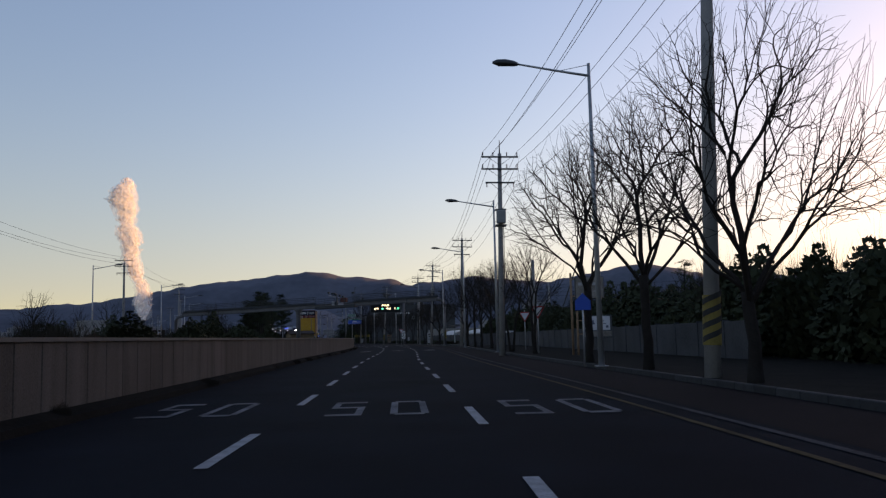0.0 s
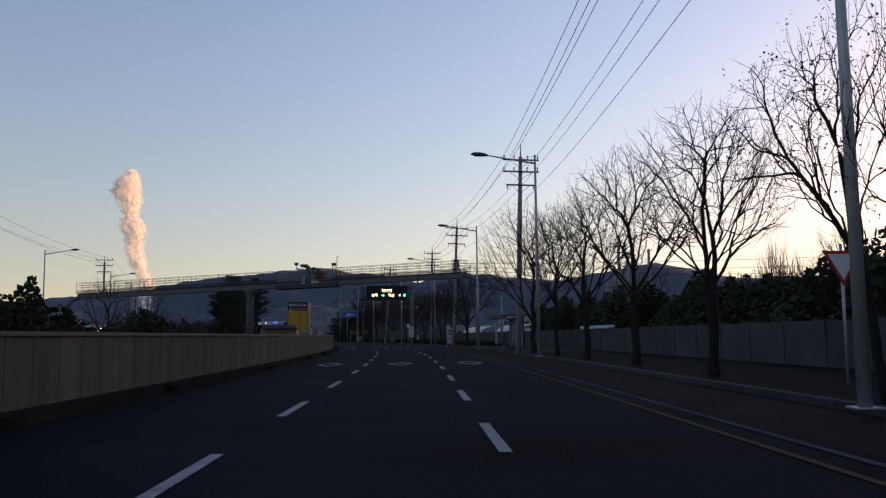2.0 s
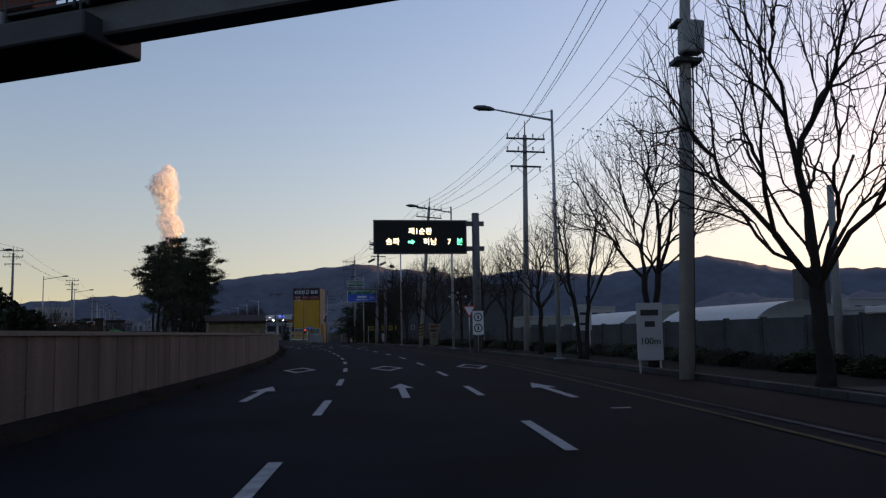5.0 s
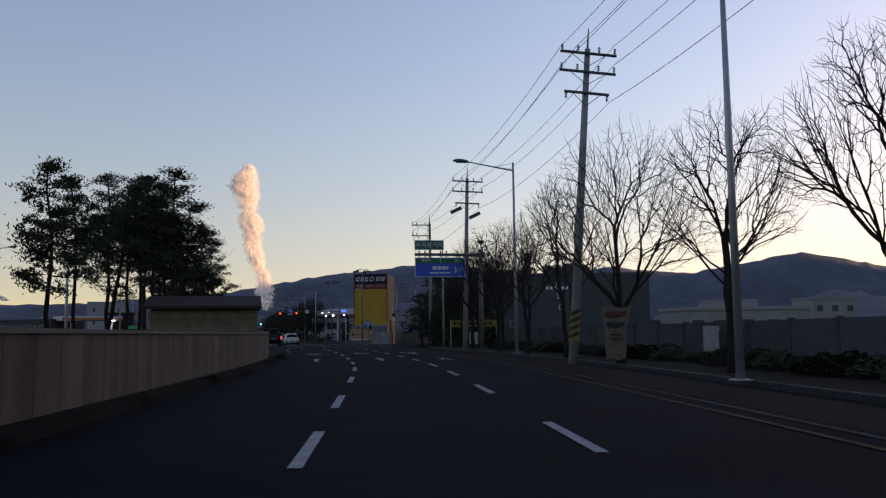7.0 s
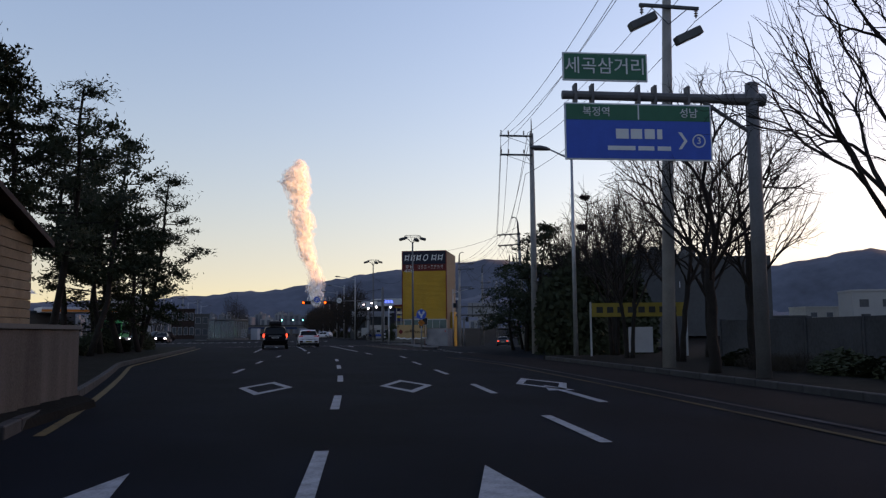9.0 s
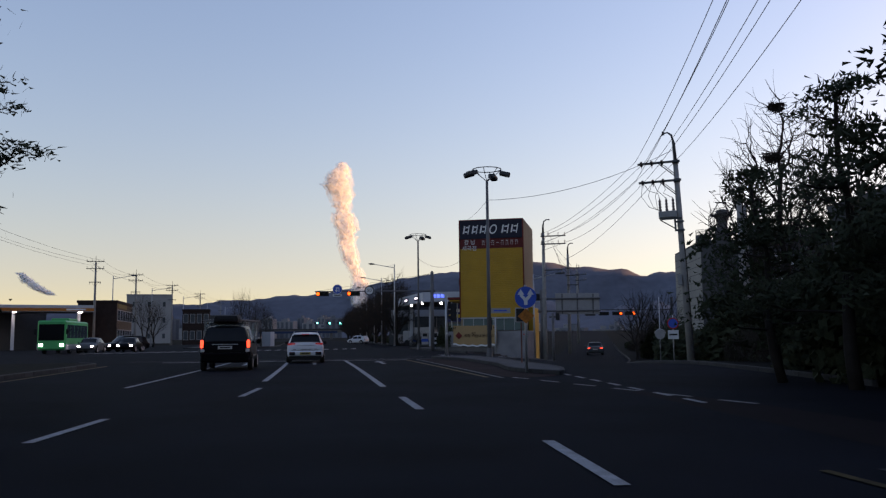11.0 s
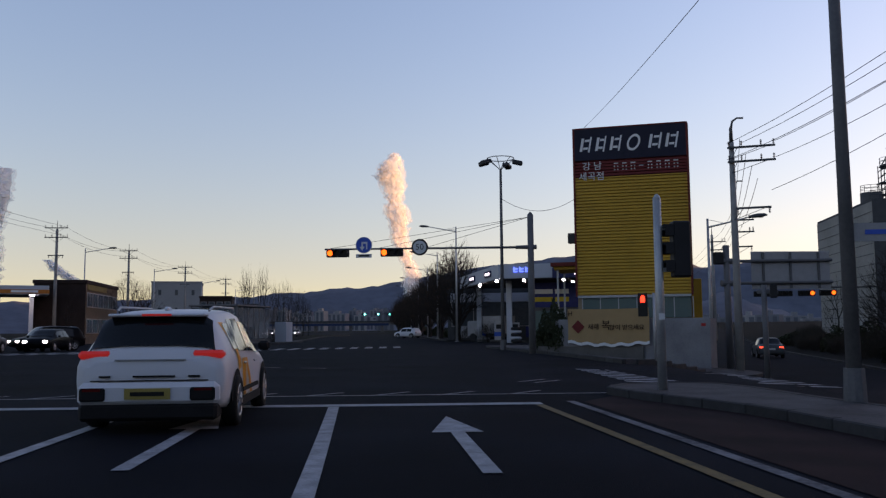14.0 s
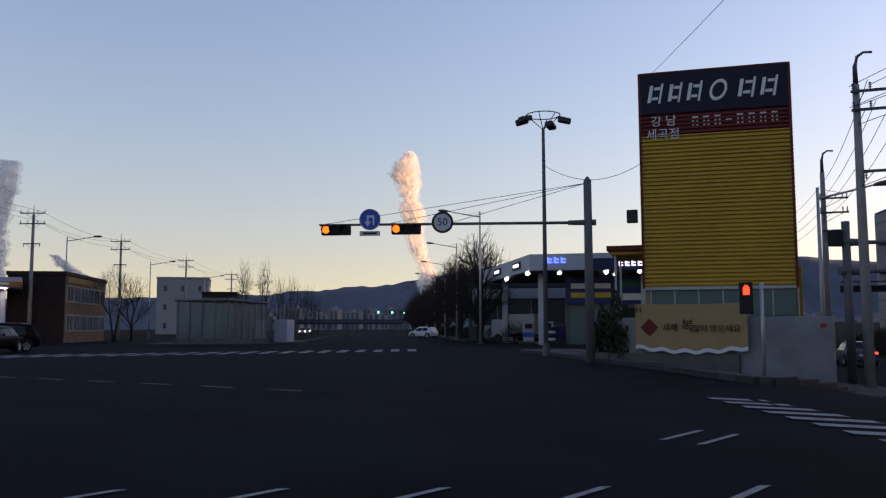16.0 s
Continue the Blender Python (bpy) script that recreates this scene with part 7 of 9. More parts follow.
for x in (1.9, 3.3, 4.75):
    part("stiffener", boxes((x - 0.05, x + 0.05, 0.02, 0.098, 4.1, 5.9)), GREY_PAINT, bf)
part("signal_box", boxes((-0.62, -0.2, -0.2, 0.2, 5.3, 5.9), bevel=0.03), HOUSING, bf)
lamp_post(pose(-45.6, 303.2, -0.9, 0, 0, 180), 7.7, 2.0, "tapered dark street lamp beside the tyre shop wall")
t = thing("street_banner", road_pose(243.5, 13.6, 0.1, -12), "yellow cloth banner with dark lettering strung between posts", "banner")
part("cloth", boxes((-2.6, 1.4, -0.02, 0.0, 1.75, 2.35)), mat("banner_yellow", (0.2, 0.15, 0.03), 0.8, var=0.15), t)
for k in range(8):
    part("writing_bar", boxes((-2.4 + k * 0.45, -2.12 + k * 0.45, -0.03, -0.022, 1.92, 2.18)), STRIPE_K, t)
for x in (-2.65, 1.45):
    part("post", boxes((x - 0.04, x + 0.04, 0.002, 0.06, -0.1, 2.4)), STEEL, t)
part("box", boxes((-1.0, 0.0, 0.05, 0.35, 0.2, 1.3)), BOX_WHITE, t)
t = lamp_post(pose(-25.5, 232.6, 0.1, 0, 0, 20), 9.3, 1.0, "thin grey lamp post at the verge with a short arm")

# ---- petrol station ----
CANOPY = mat("canopy_panel", (0.34, 0.36, 0.4), 0.5, var=0.08, scale=0.5)
NAVY = mat("navy_panel", (0.02, 0.025, 0.07), 0.5, var=0.15)
VIOLET = mat("violet_banner", (0.035, 0.04, 0.13), 0.6, var=0.2, scale=1.5)
LED_W = glow("white_flood", (1.0, 0.98, 0.9), 14.0)
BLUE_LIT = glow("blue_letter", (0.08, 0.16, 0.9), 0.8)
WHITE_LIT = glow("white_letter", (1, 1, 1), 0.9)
PRICE_G = glow("price_green", (0.1, 1.0, 0.2), 1.2)
gs = thing("petrol_canopy", pose(-63.5, 328.0, 0, 0, 0, 12), "wide petrol station canopy with pale fascia and lit floodlights", "petrol station")
bm = bmesh.new()
prism(bm, [(0, 0), (13.5, -1.2), (11.5, 20), (-5.0, 17)], 5.55, 6.75)
part("canopy", bm, CANOPY, gs)
part("soffit", prism(bmesh.new(), [(0.2, 0.2), (13.3, -0.9), (11.3, 19.7), (-4.6, 16.7)], 5.5, 5.54), DARK_PAINT, gs)
part("fascia", prism(bmesh.new(), [(4.6, -0.55), (13.6, -1.4), (13.6, -1.2), (4.6, -0.35)], 5.5, 6.35), NAVY, gs, "dark blue fascia panel")
for i, (x, w) in enumerate(((6.6, 0.28), (7.05, 0.3), (7.5, 0.28), (7.95, 0.3), (8.6, 0.36), (9.1, 0.16), (9.35, 0.16), (9.65, 0.3), (10.1, 0.3), (10.55, 0.3))):
    y = -0.56 - (x - 4.6) * 0.0945
    part("fascia_shape", boxes((x - w / 2, x - w / 2 + 0.09, y - 0.06, y - 0.03, 5.75, 6.1), (x - w / 2 + 0.09, x + w / 2, y - 0.06, y - 0.03, 5.75, 5.84), (x - w / 2 + 0.09, x + w / 2, y - 0.06, y - 0.03, 5.96, 6.03)), WHITE_LIT, gs)
for x in (1.5, 2.0, 2.5):
    part("fascia_shape", boxes((x - 0.18, x + 0.18, -0.25, -0.19, 6.05, 6.17), (x - 0.18, x + 0.18, -0.25, -0.19, 6.28, 6.4), (x - 0.2, x - 0.08, -0.25, -0.19, 6.05, 6.5)), BLUE_LIT, gs)
for u in (0.22, 0.62):
    x, y = -5.0 * u - 0.05, 17 * u
    bm = boxes((-0.06, 0.06, -1.2, 1.2, -0.28, 0.28))
    bmesh.ops.rotate(bm, verts=bm.verts, cent=(0, 0, 0), matrix=Matrix.Rotation(radians(16.4), 3, "Z"))
    bmesh.ops.translate(bm, vec=(x, y, 6.15), verts=bm.verts)
    f = part("fascia_sign", bm, NAVY, gs)
    bm = boxes((-0.08, -0.07, -0.9, 0.9, -0.1, 0.12))
    bmesh.ops.rotate(bm, verts=bm.verts, cent=(0, 0, 0), matrix=Matrix.Rotation(radians(16.4), 3, "Z"))
    bmesh.ops.translate(bm, vec=(x, y, 6.15), verts=bm.verts)
    part("sign_bar", bm, WHITE_LIT, f)
for x, y in ((0.8, 2.5), (8.5, 2), (-2.6, 12), (7, 15), (3, 8)):
    part("column", boxes((x - 0.25, x + 0.25, y - 0.25, y + 0.25, 0, 5.5), bevel=0.03), CANOPY, gs)
for x, y in ((-0.2, 1.2), (2.2, 0.9), (5.6, 0.6), (8.0, 0.4), (9.0, 0.2), (9.8, 0.2), (-2.2, 8), (3, 9), (6.5, 5)):
    f = part("floodlight", boxes((x - 0.2, x + 0.2, y - 0.2, y + 0.2, 5.3, 5.5), bevel=0.02), DARK_PAINT, gs)
    part("lamp_face", disc(bmesh.new(), 0.13, y - 0.215, y - 0.205, 14, x, 5.39), LED_W, f)
st = thing("service_shop", pose(-62.4, 331.2, 0, 0, 0, 12), "petrol station shop with a violet banner and dark doorway", "shop building")
part("block", boxes((0.9, 8.0, 0, 3, 0, 5.2), bevel=0.03), CONCRETE, st)
bn = part("banner", boxes((0.9, 8.0, -0.12, -0.02, 3.1, 5.3)), VIOLET, st, "violet advertising banner")
for x0, x1, z0, z1, m in ((1.3, 2.9, 4.3, 4.7, LETTER), (1.3, 2.9, 3.6, 4.0, SIGN_YELLOW), (3.1, 4.3, 4.3, 4.7, LETTER), (3.1, 4.3, 3.6, 4.0, SIGN_YELLOW), (5.0, 7.6, 4.4, 5.0, SIGN_GREEN), (5.2, 7.5, 3.4, 3.9, LETTER)):
    part("writing_bar", boxes((x0, x1, -0.14, -0.125, z0, z1)), m, bn)
part("doorway", boxes((1.2, 4.0, -0.06, -0.01, 0.1, 2.8)), SHOP_GLASS, st)
part("shutter", boxes((4.3, 7.8, -0.06, -0.01, 0.1, 2.8)), HOUSING, st)
tot = thing("price_totem", pose(-80.0, 371.0, 0.3, 0, 0, 16), "petrol price totem with green lit numerals", "price sign")
part("body", boxes((-0.42, 0.42, -0.14, 0.14, 0, 3.9), bevel=0.02), CANOPY, tot)
part("screen", boxes((-0.38, 0.38, -0.16, -0.145, 0.9, 2.6)), HOUSING, tot)
for z in (1.1, 1.65, 2.2):
    part("price_bar", boxes((-0.32, -0.16, -0.18, -0.165, z, z + 0.32), (-0.12, 0.04, -0.18, -0.165, z, z + 0.32), (0.08, 0.3, -0.18, -0.165, z, z + 0.32)), PRICE_G, tot)
part("top_plate", boxes((-0.38, 0.38, -0.16, -0.145, 2.9, 3.7)), SIGN_BLUE, tot)


def pump(x, y):
    t = thing("fuel_pump", pose(x, y, 0.05, 0, 0, 12), "blue and white fuel pump on an island", "fuel pump", "fuel pumps")
    part("body", boxes((-0.45, 0.45, -0.25, 0.25, 0.15, 1.75), bevel=0.04), BOX_WHITE, t)
    part("plinth", boxes((-0.9, 0.9, -0.5, 0.5, 0, 0.15), bevel=0.02), CONCRETE, t)
    part("screen", boxes((-0.3, 0.3, -0.27, -0.255, 1.2, 1.6)), HOUSING, t)
    part("band", boxes((-0.46, 0.46, -0.262, -0.252, 0.5, 0.9)), SIGN_BLUE, t)


for x, y in ((-63.0, 331.5), (-65.5, 335.5), (-68.0, 339.5), (-61.0, 334.5)):
    pump(x, y)
ty = thing("tyre_stack", pose(-62.6, 330.4, 0.02), "stack of worn pale and black tyres", "tyres")
for k in range(5):
    bm = bmesh.new()
    ring = [(0.36 * math.cos(2 * math.pi * j / 20), 0.36 * math.sin(2 * math.pi * j / 20), 0.14 + k * 0.27) for j in range(21)]
    tube(bm, ring, 0.13, 8, cap=False)
    part("tyre", bm, CANOPY if k % 2 else HOUSING, ty, smooth=True)
# evergreen bushes used as stand-ins for a black box-shaped object beside the shop
for x, y, h in ((-53.2, 301.2, 2.7), (-53.9, 302.2, 2.2)):
    b = bush(1, pose(x, y, 0.1), 0.4, h / 3.6)

# ---- glazed entrance on the far side ----
PANE = glass("entrance_pane", (0.5, 0.56, 0.58), 0.06, 0.85)
gb = thing("glass_entrance", pose(-91.3, 323.5, 0, 0, 0, 9), "glazed box-shaped subway entrance with a steel frame", "entrance building")
part("plinth", boxes((-0.2, 4.55, -0.2, 8.0, 0, 0.45), bevel=0.03), CONCRETE, gb)
for i in range(5):
    x = i * 1.08
    part("post", boxes((x - 0.05, x + 0.05, -0.05, 0.05, 0.45, 3.5)), GREY_PAINT, gb)
    if i < 4:
        part("pane", boxes((x + 0.05, x + 1.03, -0.012, 0.012, 0.5, 3.4)), PANE, gb)
for j in range(7):
    y = j * 1.3
    part("post", boxes((4.32, 4.42, y - 0.05, y + 0.05, 0.45, 3.5)), GREY_PAINT, gb)
    if j < 6:
        part("pane", boxes((4.36, 4.38, y + 0.05, y + 1.25, 0.5, 3.4)), PANE, gb)
part("roof", boxes((-0.2, 4.55, -0.2, 8.0, 3.5, 3.66), bevel=0.03), GREY_PAINT, gb)
part("pane", boxes((0.0, 0.024, 0.1, 7.8, 0.5, 3.4)), PANE, gb)
part("stair_wall", boxes((1.4, 3.0, 4, 7.6, 0.45, 1.6)), CONCRETE, gb)
part("vent_box", boxes((4.7, 5.9, 8.6, 10.4, 0, 2.1), bevel=0.03), CANOPY, gb, "white louvred vent box")
island("entrance_pavement", [(-93.0, 321.4), (-88.5, 321.2), (-84.6, 322.8), (-84.4, 326), (-87.4, 337), (-90.6, 342), (-98, 339)], "paved island round the subway entrance")
island("far_median", [at(358, -10.5), at(366, -10.0), at(420, -10.5), at(480, -10.5), at(484, -13), at(480, -17), at(420, -17), at(366, -17), at(358, -15)], "long planted median beyond the junction", GRASS)

# ---- buildings ----
BRICK = mat("dark_red_brick", (0.028, 0.018, 0.016), 0.85, var=0.25, scale=1.5, bscale=20)
WHITE_WALL = mat("white_render", (0.24, 0.24, 0.245), 0.85, var=0.08, scale=0.3, bscale=4)
GREY_WALL = mat("grey_cladding", (0.055, 0.058, 0.062), 0.8, var=0.15, scale=0.15, bscale=2)
PALE_WALL = mat("pale_cladding", (0.22, 0.215, 0.2), 0.8, var=0.15, scale=0.2, bscale=2)
ORANGE_SIGN = mat("faded_yellow_sign", (0.16, 0.12, 0.04), 0.7, var=0.2, scale=2)
DARK_GLASS = mat("window_glass_dark", (0.05, 0.06, 0.07), 0.15, var=0.2, spec=0.5)


def block_building(name, m, w, d, h, wall, label, floors=2, cols=5, win=(0.62, 0.5), side_cols=0, parapet=0.4):
    t = thing(name, m, label, "building")
    part("wall", boxes((0, w, 0, d, -0.5, h)), wall, t)
    part("roof", boxes((-0.12, w + 0.12, -0.12, d + 0.12, h, h + parapet), bevel=0.03), wall, t)
    fh = h / floors
    for f in range(floors):
        for c in range(cols):
            cw = w / cols
            x0, x1 = c * cw + cw * (1 - win[0]) / 2, (c + 1) * cw - cw * (1 - win[0]) / 2
            z0 = f * fh + fh * 0.3
            wn_ = part("window", boxes((x0 - 0.08, x1 + 0.08, -0.05, -0.004, z0 - 0.08, z0 + fh * win[1] + 0.08)), SIGN_BACK, t)
            part("pane", boxes((x0, x1, -0.058, -0.052, z0, z0 + fh * win[1])), DARK_GLASS, wn_)
        for c in range(side_cols):
            cw = d / side_cols
            y0, y1 = c * cw + cw * 0.2, (c + 1) * cw - cw * 0.2
            z0 = f * fh + fh * 0.3
            wn_ = part("window", boxes((w + 0.004, w + 0.05, y0 - 0.08, y1 + 0.08, z0 - 0.08, z0 + fh * win[1] + 0.08)), SIGN_BACK, t)
            part("pane", boxes((w + 0.052, w + 0.058, y0, y1, z0, z0 + fh * win[1])), DARK_GLASS, wn_)
    return t


back = block_building("station_office", pose(-74.5, 347.0, 0, 0, 0, 12), 20, 6, 5.3, GREY_WALL, "dark station office and wash bay behind the canopy", 1, 6, (0.7, 0.5))
part("sign_band", boxes((0.3, 19.7, -0.14, -0.06, 4.2, 5.2), bevel=0.02), CANOPY, back, "pale sign band")
for k in range(5):
    part("poster", boxes((1.2 + k * 3.7, 3.0 + k * 3.7, -0.1, -0.062, 0.3, 1.5)), (BOX_WHITE, SIGN_BLUE, VIOLET)[k % 3], back, "pasted poster")
truck = thing("tank_truck", pose(-65.4, 339.2, 0.02, 0, 0, 70), "small white delivery truck parked at the pumps", "truck")
part("cargo_box", boxes((-0.95, 0.95, 0.0, 3.2, 0.75, 2.5), bevel=0.06), BOX_WHITE, truck)
part("cab", boxes((-0.9, 0.9, 3.25, 4.7, 0.5, 2.05), bevel=0.14), BOX_WHITE, truck)
part("windscreen", boxes((-0.78, 0.78, 4.705, 4.715, 1.25, 1.85)), DARK_GLASS, truck)
part("chassis", boxes((-0.8, 0.8, 0.1, 4.5, 0.42, 0.74)), DARK_PAINT, truck)
for x in (-0.82, 0.82):
    for y in (0.8, 3.9):
        wheel_bm = bmesh.new()
        tube(wheel_bm, [(x - 0.12, y, 0.4), (x + 0.12, y, 0.4)], 0.4, 18)
        part("wheel", wheel_bm, HOUSING, truck, smooth=False)
bb = block_building("brick_building", pose(-113.95, 327.81, 0, 0, 0, 28), 5.2, 15, 6.4, BRICK, "dark red brick building of two storeys with white windows", 2, 0)
BEIGE_BRICK = mat("beige_brick", (0.1, 0.075, 0.055), 0.85, var=0.25, scale=1.5, bscale=20)
part("facade", boxes((5.2005, 5.2035, 0.05, 14.95, 0.0, 6.35)), BEIGE_BRICK, bb, "beige brick window front")
part("sign_band", boxes((5.21, 5.3, 0.6, 9.0, 5.75, 6.35), bevel=0.02), ORANGE_SIGN, bb, "faded yellow sign band")
for z0, z1 in ((1.1, 2.7), (3.9, 5.5)):
    for k in range(6):
        w_ = part("window", boxes((5.21, 5.27, 0.5 + k * 2.4, 2.6 + k * 2.4, z0, z1), bevel=0.01), SIGN_BACK, bb)
        for q in range(2):
            part("pane", boxes((5.272, 5.28, 0.6 + k * 2.4 + q * 1.0, 1.5 + k * 2.4 + q * 1.0, z0 + 0.1, z1 - 0.1)), DARK_GLASS, w_)
block_building("white_building", pose(-193, 448, 0, 0, 0, 33), 13, 14, 14.5, WHITE_WALL, "plain white block with few windows", 3, 3, (0.18, 0.3), 2)
block_building("brick_building", pose(-135.2, 387.4, 0, 0, 0, 30), 5.6, 10, 7.2, BRICK, "low brown brick block behind the poles", 2, 4)
block_building("dark_building", pose(-142, 407.0, 0, 0, 0, 30), 6, 10, 6.4, GREY_WALL, "low dark grey block with a flat roof", 2, 3)
block_building("shop_row", pose(-136, 318, 0, 0, 0, 0), 15, 12, 5.0, GREY_WALL, "low grey roadside shops with dark fronts", 1, 5, (0.7, 0.5))
t = thing("fuel_canopy", pose(-108.9, 324.7, 0, 0, 0, 46), "low petrol canopy with an orange and white fascia", "petrol station")
part("canopy", boxes((-12, 0, 0, 8, 5.0, 5.9), bevel=0.05), CANOPY, t)
part("fascia", boxes((-12, 0.02, -0.04, -0.005, 5.1, 5.5)), ORANGE, t)
part("writing_bar", boxes((-3.4, -1.0, -0.06, -0.045, 5.2, 5.42)), LETTER, t)
for x in (-9.5, -1.5):
    part("column", boxes((x - 0.2, x + 0.2, 2.5, 2.9, 0, 5.0)), CANOPY, t)
    part("lamp_face", boxes((x - 0.25, x + 0.25, 1.0, 1.5, 4.94, 4.99)), LED_W, t)
SILO_GREY = mat("silo_grey", (0.075, 0.077, 0.08), 0.75, var=0.3, scale=0.8)
plantb = thing("batching_plant", pose(-29.0, 364.0, 0.5, 0, 0, 10), "large grey industrial plant with silo towers on its roof", "factory")
part("wall", boxes((0, 34, 0, 22, -0.5, 15.2)), GREY_WALL, plantb)
part("side_wall", boxes((-0.06, 0, 0, 22, -0.5, 14.9)), PALE_WALL, plantb, "pale side cladding")
for k in range(12):
    part("panel_seam", boxes((-0.1, -0.062, 0.1, 21.9, 1.2 * k + 0.5, 1.2 * k + 0.56)), GREY_WALL, plantb)
# roof machinery: a tall stepped tower, a low tank, hoppers and a sloping conveyor
def rail_ring(x, y, z, r, h=0.95):
    bm = bmesh.new()
    for k in range(10):
        c, s = math.cos(0.6283 * k), math.sin(0.6283 * k)
        tube(bm, [(x + r * c, y + r * s, z), (x + r * c, y + r * s, z + h)], 0.03, 4)
    for q in (h * 0.5, h):
        tube(bm, [(x + r * math.cos(0.31416 * k), y + r * math.sin(0.31416 * k), z + q) for k in range(21)], 0.03, 4, cap=False)
    return bm


part("tower", tubes(([(4.5, 5, 15.2), (4.5, 5, 17.2), (4.55, 5, 17.6), (4.65, 5, 18.9), (4.65, 5, 19.3), (4.65, 5, 19.7)], [1.15, 1.1, 0.85, 0.8, 1.05, 1.4]), seg=18), SILO_GREY, plantb, smooth=True)
part("tower_platform", tubes(([(4.5, 5, 19.72), (4.5, 5, 19.86)], [1.75, 1.75]), seg=18), DARK_PAINT, plantb)
part("tower_cap", tubes(([(4.65, 5, 19.88), (4.65, 5, 20.5), (4.65, 5, 20.75)], [0.95, 0.9, 0.5]), seg=16), SILO_GREY, plantb, smooth=True)
part("tower_railing", rail_ring(4.5, 5, 19.86, 1.7, 0.9), DARK_PAINT, plantb)
for x in (2.95, 6.05):
    part("hoist_leg", tubes(([(x, 5, 19.86), (4.5 + (x - 4.5) * 0.25, 5, 21.9)], 0.07), seg=5), DARK_PAINT, plantb)
part("hoist_beam", tubes(([(3.6, 5, 21.9), (5.4, 5, 21.9)], 0.08), seg=5), DARK_PAINT, plantb)
part("stair_tower", tubes(*[([(x, y, 15.2), (x, y, 19.7)], 0.06) for x in (2.4, 3.1) for y in (3.6, 4.6)], *[([(2.4, 3.6, z), (3.1, 3.6, z + 0.6), (3.1, 4.6, z + 0.6), (2.4, 4.6, z)], 0.045) for z in (15.8, 16.6, 17.4, 18.2, 19.0)], seg=4), DARK_PAINT, plantb)
part("stair_landing", boxes((2.2, 3.4, 3.4, 4.8, 17.5, 17.62), (2.2, 3.4, 3.4, 4.8, 16.1, 16.22), (5.3, 6.5, 3.4, 4.8, 16.6, 16.72)), DARK_PAINT, plantb)
part("low_tank", tubes(([(1.3, 4, 15.2), (1.3, 4, 16.45)], [1.2, 1.2]), seg=18), SILO_GREY, plantb)
part("tank_railing", rail_ring(1.3, 4, 16.45, 1.15, 0.85), DARK_PAINT, plantb)
part("duct", tubes(([(5.4, 4, 15.2), (5.5, 4, 16.6), (6.2, 4, 16.9), (6.6, 4, 15.2)], 0.28), seg=10), SILO_GREY, plantb, smooth=True)
for x, r, z1 in ((9.9, 1.1, 17.5), (12.4, 1.2, 17.6), (15.2, 1.4, 17.9), (19, 1.4, 17.5)):
    part("hopper", tubes(([(x, 5, 15.2), (x, 5, z1 - 1.0), (x, 5, z1 - 0.4), (x, 5, z1)], [r * 1.25, r * 1.2, r * 0.7, r * 0.66]), seg=16), SILO_GREY, plantb, smooth=True)
    part("hopper_railing", rail_ring(x, 5, z1 - 1.0, r * 1.3, 0.8), DARK_PAINT, plantb)
part("conveyor", tubes(([(6.4, 4.4, 15.6), (12.0, 4.4, 19.3)], 0.16), ([(6.4, 4.4, 16.0), (12.0, 4.4, 19.7)], 0.04), ([(9.0, 4.4, 15.2), (9.0, 4.4, 17.4)], 0.06), seg=6), DARK_PAINT, plantb)
part("pipe_frame", tubes(([(8.7, 4.2, 15.2), (8.7, 4.2, 18.8), (21, 4.2, 18.8), (21, 4.2, 15.2)], 0.08), ([(12.2, 4.2, 15.2), (12.2, 4.2, 18.8)], 0.06), seg=5), DARK_PAINT, plantb)
for k in range(9):
    part("roof_post", tubes(([(-0.0 + k * 0.45, 0.2, 15.2), (-0.0 + k * 0.45, 0.2, 16.2)], 0.03), seg=4), DARK_PAINT, plantb)
part("roof_rail", tubes(([(0, 0.2, 16.2), (3.6, 0.2, 16.2)], 0.03), ([(0, 0.2, 15.7), (3.6, 0.2, 15.7)], 0.03), seg=4), DARK_PAINT, plantb)
for i in range(6):
    part("sign_shape", boxes((8.6 + i * 0.95, 9.2 + i * 0.95, -0.06, -0.02, 11.2, 11.9)), LETTER, plantb)
part("emblem", boxes((11.0, 11.7, -0.06, -0.02, 12.3, 13.0)), LETTER, plantb)
for x, z in ((11.2, 9.0), (11.6, 6.2), (15, 9)):
    w_ = part("window", boxes((x, x + 1.2, -0.06, -0.01, z, z + 1.2)), SIGN_WHITE, plantb)
    part("pane", boxes((x + 0.12, x + 1.08, -0.07, -0.062, z + 0.12, z + 1.08)), DARK_GLASS, w_)
# low buildings behind the wall on the outer side
block_building("white_shed", pose(-2, 252, 0, 0, 0, 14), 14, 8, 3.4, PALE_WALL, "low pale shed with small windows behind the wall", 1, 5, (0.5, 0.4))
block_building("grey_block", pose(-24.0, 263, 0, 0, 0, 14), 5, 8, 6.9, GREY_WALL, "grey windowless block behind the trees", 1, 1, (0.1, 0.1))
block_building("white_shed", pose(26, 210, 0, 0, 0, 10), 12, 8, 3.0, WHITE_WALL, "low white shed roof behind the wall", 1, 4, (0.4, 0.3))
block_building("white_house", pose(64, 330, 0, 0, 0, 14), 14, 9, 8.0, WHITE_WALL, "distant pale house below the hills", 2, 4, (0.4, 0.4))
rng = random.Random(21)
